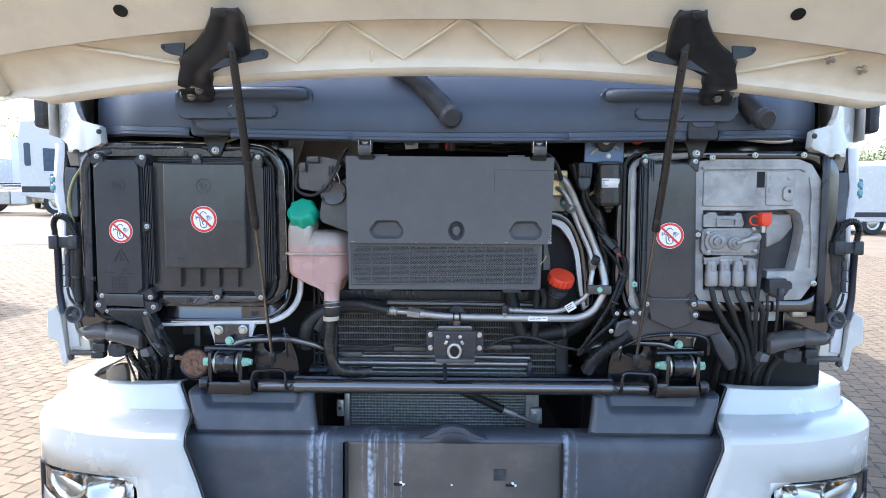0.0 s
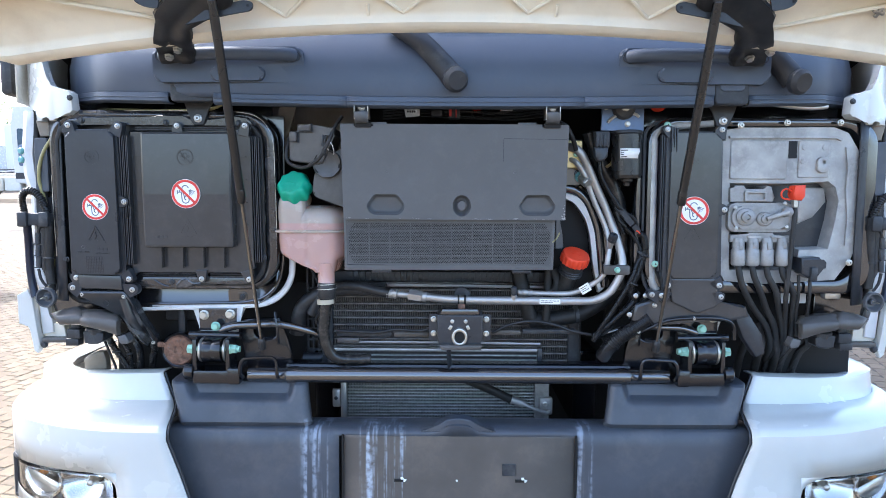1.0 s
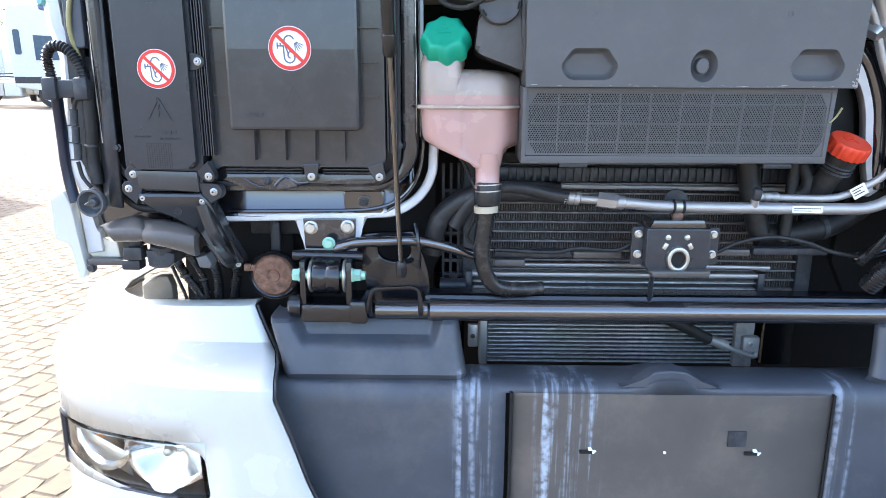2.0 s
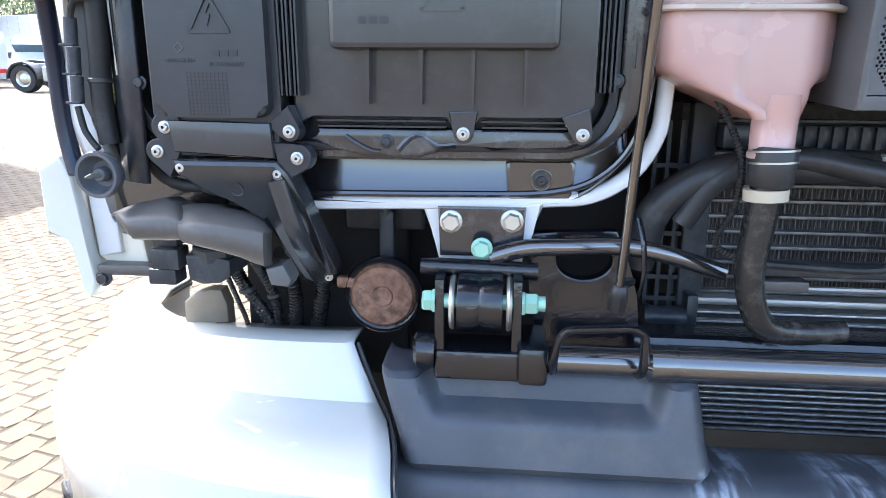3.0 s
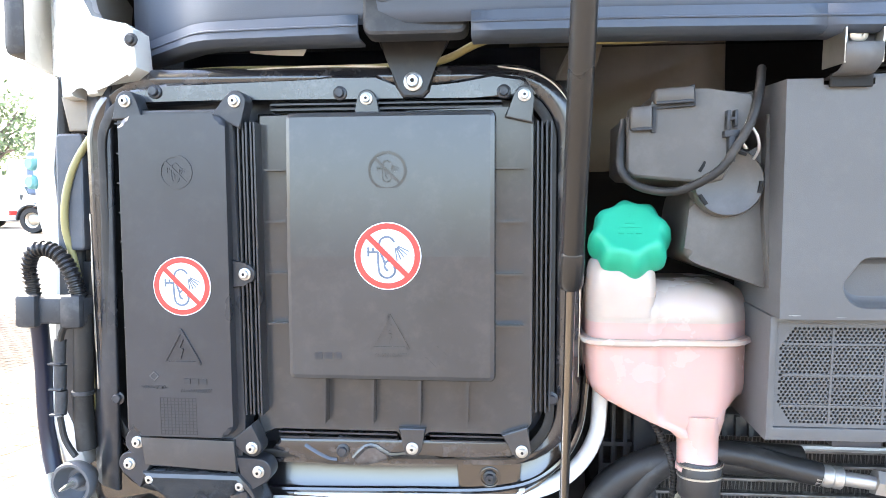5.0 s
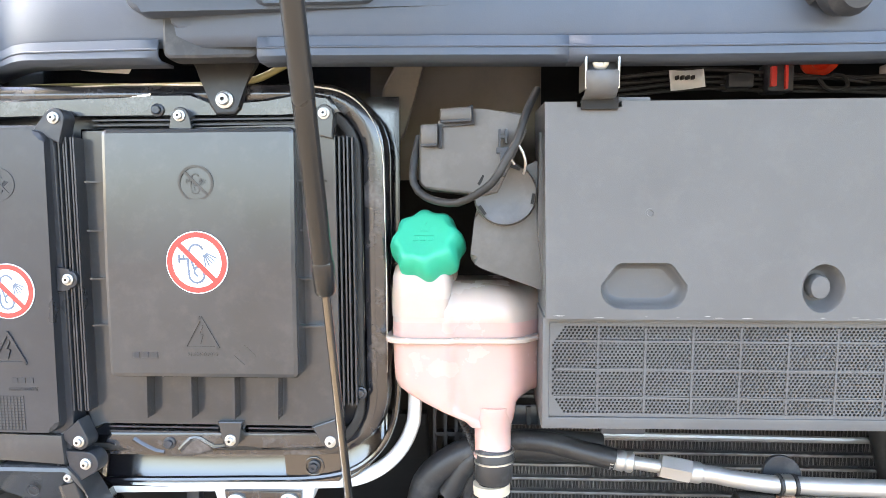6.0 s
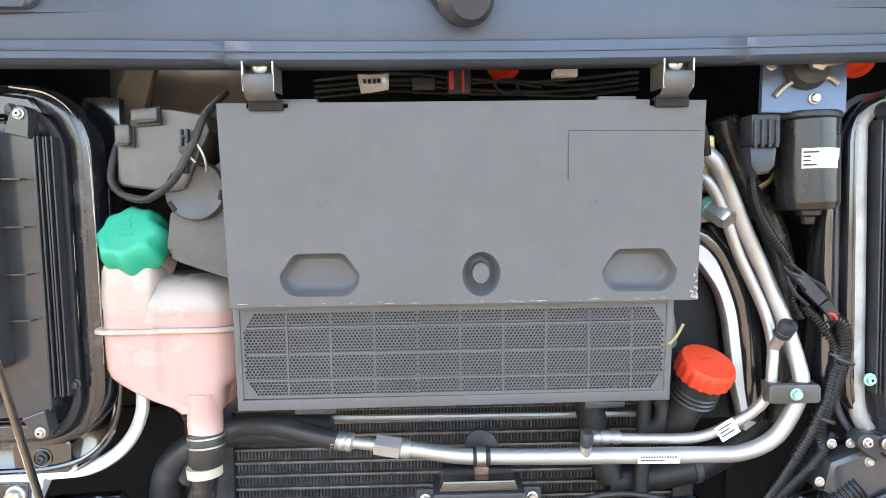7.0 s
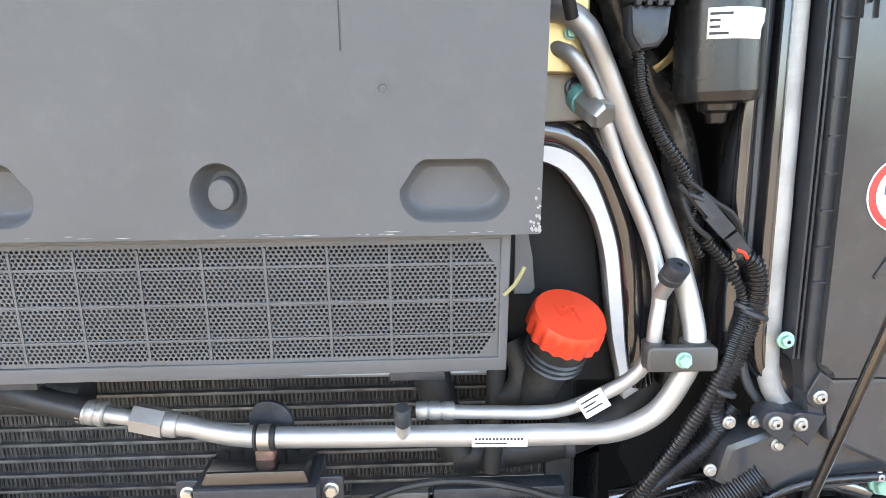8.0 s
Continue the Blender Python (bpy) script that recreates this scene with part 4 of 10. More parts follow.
def slim_cover(s, screws, label):
    """The narrow electronics cover with its raised signs and sticker."""
    t = thing("slim_cover", label, "electronics cover", "electronics covers")
    X = lambda x: x * s
    bm = creased_lid(mirror(rrect(-0.992, -0.87, 1.247, 1.608, 0.014), s)[::s], 1.757, 1.80, 0.006, 1.3, 0.012)
    part("lid", bm, M_SLIM, t)
    bm = BM()
    prism(bm, mirror([(-1.0, 1.615), (-0.864, 1.615), (-0.862, 1.25), (-0.866, 1.205), (-0.99, 1.205), (-1.004, 1.25)], s)[::s], 1.772, 1.80, 0.003)
    part("base", bm, M_BLACK, t)
    bm = BM()
    prism(bm, mirror([(-0.985, 1.244), (-0.872, 1.242), (-0.87, 1.204), (-0.98, 1.21)], s)[::s], 1.763, 1.79, 0.004)
    part("apron", bm, M_COVER, t)
    for k in range(9):
        bm = BM()
        z = 1.6 - 0.033 * k
        box(bm, min(X(-1.0), X(-0.982)), max(X(-1.0), X(-0.982)), 1.7685, 1.78, z - 0.0008, z + 0.0008)
        part("rib", bm, M_BLACK, t)
    for k in range(5):
        bm = BM()
        x = -0.861 + 0.0045 * k
        box(bm, min(X(x), X(x + 0.002)), max(X(x), X(x + 0.002)), 1.772 + 0.002 * (k % 2), 1.80, 1.27, 1.60)
        part("fin", bm, M_BLACK, t)
    for x, z, r, to in screws:
        bm = BM()
        lug(bm, X(x), z, r, (X(to[0]), to[1]))
        part("lug", bm, M_BLACK, t)
        bolt(t, (X(x), 1.768, z), 0.0075)
    hazard_triangle(t, X(-0.927), 1.351, 0.037, 1.757, M_SLIM)
    raised_sign(t, X(-0.927), 1.545, 0.019, 1.7597, M_SLIM)
    if s > 0:
        bm = BM()
        for cz in (1.292, 1.25):
            strip(bm, [(-0.954, cz), (-0.912, cz)], 0.0008, 1.7562, 1.759)
        for k in range(11):
            strip(bm, [(-0.954, 1.292 - 0.0038 * k), (-0.912, 1.292 - 0.0038 * k)], 0.0006, 1.7562, 1.759)
            strip(bm, [(-0.954 + 0.0042 * k, 1.292), (-0.954 + 0.0042 * k, 1.25)], 0.0006, 1.7562, 1.759)
        tagged(part("date_grid", bm, M_COVER, t, "raised date stamp grid"), kind="stuff")
        lettering("81.62410.0077", 0.0062, (-0.911, 1.7565, 1.3005), M_BLACKSAT, t, 0.0003)
        lettering(">PA6-GF30<", 0.0062, (-0.96, 1.7565, 1.304), M_BLACKSAT, t, 0.0003)
        bm = BM()
        for k in range(3):
            box(bm, -0.925 + 0.0095 * k, -0.9175 + 0.0095 * k, 1.7562, 1.758, 1.3085, 1.3145)
        part("maker_mark", bm, M_BLACKSAT, t, "raised maker mark")
        bm = BM()
        strip(bm, [(-0.96, 1.322), (-0.955, 1.317), (-0.96, 1.312), (-0.965, 1.317), (-0.96, 1.322)], 0.0009, 1.7562, 1.758)
        part("diamond_mark", bm, M_BOX, t)
    return t


left_screws = [(-0.986, 1.624, 0.012, (-0.985, 1.605)), (-0.861, 1.622, 0.012, (-0.872, 1.6)), (-0.855, 1.432, 0.011, (-0.87, 1.432)), (-0.989, 1.236, 0.016, (-0.972, 1.242)), (-1.0, 1.21, 0.014, (-0.98, 1.2)),
               (-0.853, 1.233, 0.011, (-0.866, 1.25)), (-0.846, 1.205, 0.015, (-0.868, 1.2)), (-0.975, 1.193, 0.009, (-0.96, 1.19)), (-0.868, 1.188, 0.009, (-0.885, 1.19))]
slim = slim_cover(1, left_screws, "narrow smooth black plastic cover with red and white sticker")
warning_sticker(slim, -0.9235, 1.419, 0.033, 1.7577)


def big_cover():
    """The large electronics cover with a raised lid."""
    t = thing("control_unit_cover", "large black plastic control unit cover with raised lid", "electronics cover", "electronics covers")
    bm = BM()
    prism(bm, [(-0.845, 1.612), (-0.56, 1.612), (-0.553, 1.622), (-0.535, 1.60), (-0.535, 1.262), (-0.548, 1.24), (-0.56, 1.252), (-0.655, 1.252), (-0.661, 1.236), (-0.682, 1.236), (-0.688, 1.252), (-0.835, 1.252), (-0.853, 1.235), (-0.856, 1.29), (-0.848, 1.30)], 1.792, 1.816, 0.003)
    part("base", bm, M_COVER, t)
    bm = creased_lid(rrect(-0.805, -0.576, 1.316, 1.609, 0.007, 3), 1.757, 1.795, 0.006, 1.4525, 0.046)
    part("lid", bm, M_COVER, t, "raised lid")
    for x in (-0.769, -0.714, -0.661, -0.608):
        bm = BM()
        prism(bm, [(x - 0.0022, 1.318), (x + 0.0022, 1.318), (x + 0.0008, 1.262), (x - 0.0008, 1.262)], 1.772, 1.795)
        part("rib", bm, M_COVER, t)
    for z in (1.548, 1.49, 1.432, 1.375):
        for x0, x1 in ((-0.834, -0.805), (-0.576, -0.546)):
            bm = BM()
            box(bm, x0, x1, 1.777, 1.796, z - 0.001, z + 0.001)
            part("rib", bm, M_COVER, t)
    for x, z, to in ((-0.718, 1.625, (-0.718, 1.606)), (-0.546, 1.626, (-0.552, 1.6)), (-0.671, 1.232, (-0.671, 1.255)), (-0.547, 1.232, (-0.555, 1.255))):
        bm = BM()
        lug(bm, x, z, 0.0105, to, 1.784, 1.806)
        part("lug", bm, M_COVER, t)
        bolt(t, (x, 1.784, z), 0.0075)
    for z0 in (1.244, 1.238):
        for x0, x1 in ((-0.83, -0.69), (-0.652, -0.562)):
            bm = BM()
            box(bm, x0, x1, 1.794, 1.81, z0 - 0.001, z0 + 0.001)
            part("fin", bm, M_BLACK, t)
    for k in range(4):
        bm = BM()
        x = -0.531 + 0.005 * k
        box(bm, x - 0.001, x + 0.001, 1.792 + 0.003 * (k % 2), 1.81, 1.275, 1.60)
        part("fin", bm, M_BLACK, t)
    for z in (1.616, 1.622):
        bm = BM()
        box(bm, -0.83, -0.57, 1.794, 1.812, z - 0.001, z + 0.001)
        part("fin", bm, M_BLACK, t)
    warning_sticker(t, -0.692, 1.4535, 0.0365, 1.7565)
    raised_sign(t, -0.692, 1.545, 0.021, 1.761, M_COVER)
    hazard_triangle(t, -0.691, 1.371, 0.036, 1.7565, M_COVER)
    bm = BM()
    for k in range(3):
        box(bm, -0.774 + 0.011 * k, -0.766 + 0.011 * k, 1.7562, 1.758, 1.340, 1.347)
    part("maker_mark", bm, M_BLACK, t, "raised maker mark")
    lettering("81.62410.0073", 0.0062, (-0.69, 1.7565, 1.345), M_COVER, t, 0.0003)
    bm = BM()
    strip(bm, [(-0.64, 1.356), (-0.627, 1.344), (-0.64, 1.332), (-0.653, 1.344), (-0.64, 1.356)], 0.0012, 1.7562, 1.758)
    part("diamond_mark", bm, M_COVER, t)


big_cover()


def tray_bracket(s):
    t = thing("cowl_bracket", "black folded bracket with a bright bolt over the tray", "bracket", "cowl brackets")
    bm = BM()
    prism(bm, mirror([(-0.71, 1.70), (-0.625, 1.70), (-0.632, 1.685), (-0.645, 1.665), (-0.65, 1.635), (-0.657, 1.628), (-0.68, 1.628), (-0.688, 1.64), (-0.695, 1.67), (-0.705, 1.685)], s)[::s], 1.778, 1.79, 0.003)
    part("plate", bm, M_SATIN, t)
    bolt(t, (s * -0.668, 1.778, 1.645), 0.0115)


BEND[0] = None
POSE[0] = moved(0, 0.012, 0)
tray_bracket(1)
tray_bracket(-1)
POSE[0] = CAB


def tank():
    """The coolant tank: milky upper half, coolant in the lower half, a lobed green cap and an outlet."""
    t = thing("coolant_tank", "milky plastic coolant tank with pink coolant and green cap", "coolant tank")

    def section(z, x0, xr, xb, y0=1.79, y1=1.93, grow=0.0, crease=-0.402):
        """One level of the tank: a flat front with an upright crease, and a wider rear at the filter box."""
        x0, xr, xb, y0, y1 = x0 - grow, xr + grow, xb + grow, y0 - grow, y1 + grow
        c = max(crease, x0 + 0.012)
        pts = [(x0, y0), (c, y0), (c + 0.008, y0 + 0.004), (xr, y0 + 0.004), (max(xr, xb - 0.012), y0 + 0.046), (max(xb, xr + 0.001), y0 + 0.056), (max(xb, xr + 0.001), y1), (x0, y1)]
        return [(x, y, z) for x, y in rounded(pts, (0.03, 0.008, 0.008, 0.018, 0.012, 0.012, 0.03, 0.03))]

    low = [(1.25, -0.376, -0.327, -0.325), (1.258, -0.384, -0.324, -0.322), (1.27, -0.41, -0.322, -0.318), (1.281, -0.436, -0.321, -0.31), (1.29, -0.455, -0.321, -0.286), (1.298, -0.466, -0.321, -0.28), (1.308, -0.4705, -0.321, -0.278), (1.33, -0.472, -0.321, -0.278), (1.356, -0.473, -0.321, -0.278)]
    part("lower_half", loft(BM(), [section(z, a, b, c, 1.79 + 0.3 * max(0.0, 1.27 - z)) for z, a, b, c in low]), M_TANKP, t, "lower half filled with pink coolant", sharp=50)
    part("liquid_line", loft(BM(), [section(z, -0.473, -0.321, -0.278) for z in (1.358, 1.37, 1.3785)], True, False), M_TANKP, t, "pink coolant above the seam", sharp=50)
    part("upper_half", loft(BM(), [section(z, *k) for z, k in ((1.3785, (-0.473, -0.321, -0.278)), (1.392, (-0.472, -0.322, -0.28)), (1.402, (-0.471, -0.324, -0.284, 1.793)), (1.411, (-0.47, -0.331, -0.292, 1.798)), (1.418, (-0.468, -0.34, -0.302, 1.807, 1.925)), (1.4225, (-0.464, -0.35, -0.315, 1.822, 1.92)), (1.4245, (-0.455, -0.365, -0.335, 1.84, 1.91)))], False, True), M_TANK, t, "milky white upper half", sharp=50)
    tower = [(1.385, 0.0), (1.41, 0.0), (1.432, 0.001), (1.444, 0.004), (1.453, 0.012)]
    part("filler_tower", loft(BM(), [[(x, y, z) for x, y in rounded([(-0.4735 + g, 1.7885 + g), (-0.400 - g, 1.7885 + g), (-0.396 - g, 1.865), (-0.4735 + g, 1.865)], (0.03, 0.016, 0.03, 0.03))] for z, g in tower]), M_TANK, t, "milky filler tower", sharp=50)
    bm = BM()
    loft(bm, [section(z, -0.473, -0.321, -0.278, grow=g) for z, g in ((1.354, 0.006), (1.3555, 0.008), (1.3595, 0.008), (1.361, 0.006))])
    part("weld_seam", bm, M_TANK, t, "pale weld seam")
    bm = BM()
    lathe(bm, [(0.0255, -0.012), (0.0245, 0.0), (0.0225, 0.014), (0.022, 0.046), (0.0235, 0.048), (0.0235, 0.053), (0.021, 0.054)], (-0.3495, 1.814, 1.263), (0, 0, -1), 24)
    part("outlet", bm, M_TANKP, t, "pink outlet spout")
    bm = BM()
    lathe(bm, [(0.034, -0.03), (0.034, 0.002)], (-0.43, 1.83, 1.452), (-0.12, -0.8, 0.6), 24)
    part("neck", bm, M_TANK, t)
    a = Vector((-0.12, -0.8, 0.6)).normalized()
    c = Vector((-0.427, 1.818, 1.463))
    bm = BM()
    lathe(bm, [(0.040, -0.008, 0.8), (0.0425, -0.004, 1), (0.0435, 0.006, 1), (0.042, 0.021, 1), (0.0375, 0.0325, 1), (0.0335, 0.036, 0.9), (0.029, 0.0368, 0.6), (0.026, 0.0358, 0.3), (0.0, 0.0358, 0)], c, a, 80, 8, 0.062)
    cap = part("cap", bm, M_GREEN, t, "lobed green cap")
    m = Matrix.Translation(c + a * 0.0352) @ a.to_track_quat("Z", "Y").to_matrix().to_4x4()
    for x0, x1, y0, y1 in ((-0.012, -0.006, -0.009, -0.004), (-0.003, 0.003, -0.009, -0.004), (0.006, 0.012, -0.009, -0.004), (-0.012, 0.012, -0.0015, 0.0), (-0.005, 0.005, 0.0045, 0.0058), (-0.005, -0.0038, 0.0058, 0.011), (0.0038, 0.005, 0.0058, 0.011), (-0.001, 0.001, 0.014, 0.018)):
        part("raised_mark", box(BM(), x0, x1, y0, y1, 0, 0.0014, 0, m), M_GREEN, cap)

tank()


def tank_hose():
    t = thing("coolant_hose", "black rubber coolant hose with clamps under the tank", "hose")
    bm = BM()
    lathe(bm, [(0.0215, 0.0), (0.0235, 0.004), (0.0235, 0.038), (0.021, 0.042)], (-0.335, 1.818, 1.222), (-0.05, 0, -1), 20)
    part("sleeve", bm, M_RUBBERG, t, "dark connector sleeve")
    for z in (1.218, 1.206):
        bm = BM()
        lathe(bm, [(0.0225, -0.0012), (0.0248, -0.001), (0.0248, 0.001), (0.0225, 0.0012)], (-0.3355, 1.818, z), (-0.05, 0.04, 1), 24)
        part("clamp", bm, M_STEEL, t, "bright spring clamp")
    bm = BM()
    lathe(bm, [(0.0225, -0.006), (0.0228, 0.006)], (-0.339, 1.818, 1.172), (-0.05, 0, 1), 20)
    part("band", bm, M_BAND, t, "pale paper band")
    bm = BM()
    tube(bm, [(-0.337, 1.818, 1.186), (-0.342, 1.818, 1.14), (-0.346, 1.818, 1.09), (-0.338, 1.822, 1.05), (-0.318, 1.828, 1.02), (-0.275, 1.842, 1.01), (-0.224, 1.85, 1.011)], lambda f: 0.0175 - 0.0045 * f, 16, 0.008)
    part("hose", bm, M_WETHOSE, t, "wet streaked rubber hose")


POSE[0] = moved(-0.012, -0.008, 0)
tank_hose()
POSE[0] = CAB


def capsule(x0, x1, z0, z1, k=0.3):
    """An outline with slanted upper corners and round lower ones."""
    w, h = x1 - x0, z1 - z0
    r = h * 0.45
    pts = []
    pts += arc(x1 - r, z0 + r, r, -90, 10, 6)
    pts += arc(x1 - w * 0.26, z1 - r * 0.55, r * 0.55, 35, 90, 4)
    pts += arc(x0 + w * 0.26, z1 - r * 0.55, r * 0.55, 90, 145, 4)
    pts += arc(x0 + r, z0 + r, r, 170, 270, 6)
    return pts


def filter_box():
    """The grey cabin filter box with moulded grips over a perforated intake."""
    t = thing("filter_box", "grey plastic cabin filter box with perforated intake grille", "filter box")
    bm = BM()
    out = [(-0.296, 1.628), (-0.262, 1.628), (-0.262, 1.622), (-0.215, 1.622), (-0.215, 1.628), (0.2, 1.628), (0.2, 1.621), (0.245, 1.621), (0.245, 1.627), (0.266, 1.627), (0.263, 1.392), (-0.292, 1.392)]
    shapes = ((capsule(-0.233, -0.139, 1.403, 1.455), "grip_recess"), (capsule(0.148, 0.238, 1.403, 1.455), "grip_recess"), (ellipse(0.0045, 1.427, 0.023, 0.027, 28), "button_recess"))
    loops = []
    for pts in [out] + [sh[0] for sh in shapes]:
        vs = [bm.verts.new((x, 1.7655, z)) for x, z in pts]
        loops.append((vs, [bm.edges.new((vs[k], vs[(k + 1) % len(vs)])) for k in range(len(vs))]))
    bmesh.ops.triangle_fill(bm, use_beauty=True, use_dissolve=False, edges=[e for _, es in loops for e in es])
    back = [bm.verts.new((x, 1.90, z)) for x, z in out]
    for k in range(len(out)):
        m = (k + 1) % len(out)
        bm.faces.new((loops[0][0][k], back[k], back[m], loops[0][0][m]))
    bm.faces.new(back)
    lid = part("lid", bm, M_BOX, t, "smooth grey lid", sharp=20)
    for pts, name in shapes:
        cx, cz = (min(p[0] for p in pts) + max(p[0] for p in pts)) / 2, (min(p[1] for p in pts) + max(p[1] for p in pts)) / 2
        hw, hh = max(p[0] for p in pts) - cx, max(p[1] for p in pts) - cz
        bm = BM()
        rings = []
        for inset, y in ((0.0, 1.7655), (0.0008, 1.7664), (0.0018, 1.772), (0.0035, 1.779), (0.0068, 1.785), (0.0095, 1.7862)):
            rings.append([bm.verts.new((cx + (x - cx) * (1 - inset / hw), y, cz + (z - cz) * (1 - inset / hh))) for x, z in pts])
        n = len(pts)
        for a, b in zip(rings, rings[1:]):
            for k in range(n):
                bm.faces.new((a[k], a[(k + 1) % n], b[(k + 1) % n], b[k]))
        bm.faces.new(rings[-1])
        part(name, bm, M_BOX, lid, "moulded recess")
    bm = BM()
    lathe(bm, [(0.0125, 0.0), (0.0125, 0.01), (0.011, 0.0125), (0.002, 0.013)], (0, 0, 0), FRONT, 24)
    o = part("button", bm, M_BOX, lid)
    o.scale = (0.9, 1, 1.1)
    o.location = (0.0045, 1.785, 1.427)
    bm = BM()
    strip(bm, [(0.106, 1.538), (0.106, 1.5935), (0.262, 1.592)], 0.0012, 1.7648, 1.767)
    part("score_line", bm, M_BLACK, lid, "thin moulded line")
    for x, z in ((0.137, 1.51), (-0.182, 1.509)):
        bm = BM()
        lathe(bm, [(0.0055, 0), (0.0055, 0.0014), (0.0034, 0.0014), (0.003, 0.0004)], (x, 1.766, z), FRONT, 14)
        part("gate_mark", bm, M_BOX, lid)
    bm = BM()
    ring(bm, [(-0.294, 1.391), (0.242, 1.391), (0.24, 1.262), (-0.294, 1.259)], [(-0.286, 1.384), (0.233, 1.384), (0.232, 1.275), (-0.286, 1.273)], 1.7815, 1.90, 0.002)
    frame_ob = part("intake_frame", bm, M_BOX, t, "grey intake frame")
    # solid near-black slab gives the shade behind the perforated sheet
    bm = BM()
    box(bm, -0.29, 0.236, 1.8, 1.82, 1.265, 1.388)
    part("intake_mesh", bm, M_DARK, frame_ob, "filter mesh slab, near-black for the shade behind the grille")
    # perforated sheet: one six-sided hole in each cell
    x0, x1, z0, z1 = -0.286, 0.233, 1.274, 1.384
    w, h = 0.0044, 0.0035
    verts, faces = [], []
    nz = int((z1 - z0) / h)
    nx = int((x1 - x0) / w)
    h, w = (z1 - z0) / nz, (x1 - x0) / nx
    cx, cz, R = (x0 + x1) / 2, (z0 + z1) / 2, 0.024
    for j in range(nz):
        for i in range(nx + 1):
            a = x0 + (i - 0.5 * (j % 2)) * w
            b = a + w
            a, b = max(a, x0), min(b, x1)
            if b - a < 1e-5:
                continue
            c, d = z0 + j * h, z0 + (j + 1) * h
            px, pz = (a + b) / 2, (c + d) / 2
            qx, qz = abs(px - cx) - ((x1 - x0) / 2 - R - 0.004), abs(pz - cz) - ((z1 - z0) / 2 - R - 0.003)
            inside = qx < R and qz < R and (qx < 0 or qz < 0 or math.hypot(qx, qz) < R) and b - a > w * 0.9
            y = 1.784
            base = len(verts)
            border = [(b, pz), (b, d), (a, d), (a, pz), (a, c), (b, c)]
            if not inside:
                verts += [(x, y, z) for x, z in border]
                faces.append(tuple(range(base, base + 6)))
                continue
            hole = [(px + 0.37 * w * math.cos(radians(60 * k)), pz + 0.36 * w * math.sin(radians(60 * k))) for k in range(6)]
            verts += [(x, y, z) for x, z in border] + [(x, y, z) for x, z in hole] + [(x, y + 0.002, z) for x, z in hole]
            for k in range(6):
                m = (k + 1) % 6
                faces.append((base + k, base + m, base + 6 + m, base + 6 + k))
                faces.append((base + 6 + k, base + 6 + m, base + 12 + m, base + 12 + k))
    me = bpy.data.meshes.new("grille_sheet")
    me.from_pydata(verts, [], faces)
    me.materials.append(M_BOX)
    g = new("grille_sheet", me)
    g.parent = frame_ob
    g["label"] = "perforated plastic sheet"
    for k in range(9):
        bm = BM()
        x = -0.231 + 0.0527 * k
        box(bm, x - 0.0011, x + 0.0011, 1.7828, 1.79, 1.279, 1.379)
        part("grille_bar", bm, M_BOX, frame_ob)
    for z in (1.3625, 1.3295, 1.2965):
        bm = BM()
        box(bm, -0.28, 0.228, 1.783, 1.79, z - 0.0012, z + 0.0012)
        part("grille_bar", bm, M_BOX, frame_ob)
    for x in (-0.205, 0.165):
        bm = BM()
        box(bm, x - 0.022, x + 0.022, 1.775, 1.79, 1.627, 1.633, 0.001)
        part("lid_tab", bm, M_BOX, lid)
    for x in (-0.2, 0.16):
        bm = BM()
        box(bm, x - 0.025, x + 0.025, 1.786, 1.80, 1.252, 1.26, 0.001)
        part("lower_tab", bm, M_BLACK, frame_ob)


POSE[0] = CAB @ Matrix.Translation((0, 1.738, 1.44)) @ pose(0, 0, 0, 3.8, 0, 0) @ Matrix.Translation((0, -1.7655, -1.44))
filter_box()


def scuffs():
    """Pale rub marks along the box edges, one small raised smear each."""
    t = thing("rub_mark", "pale rub marks on the grey filter box edge", "rub mark", "", "stuff")
    rnd = random.Random(3)
    bm = BM()
    for k in range(46):
        side = k % 2
        if side == 0:
            x, z, w, h = 0.263 - rnd.random() ** 2 * 0.008, 1.395 + rnd.random() ** 2 * 0.035, 0.0016, 0.0022
        elif side == 1:
            x, z, w, h = rnd.uniform(-0.28, 0.24), 1.3935 + abs(rnd.gauss(0, 0.0012)), rnd.uniform(0.002, 0.01), 0.0004
        w, h = w * rnd.uniform(0.4, 1.0), h * rnd.uniform(0.4, 1.0)
        prism(bm, [(x - w, z), (x - w * 0.3, z + h), (x + w * 0.6, z + h * 0.7), (x + w, z - h * 0.2), (x, z - h)], 1.7651, 1.7658)
    tagged(part("smear", bm, M_CAST, t), kind="stuff")


scuffs()


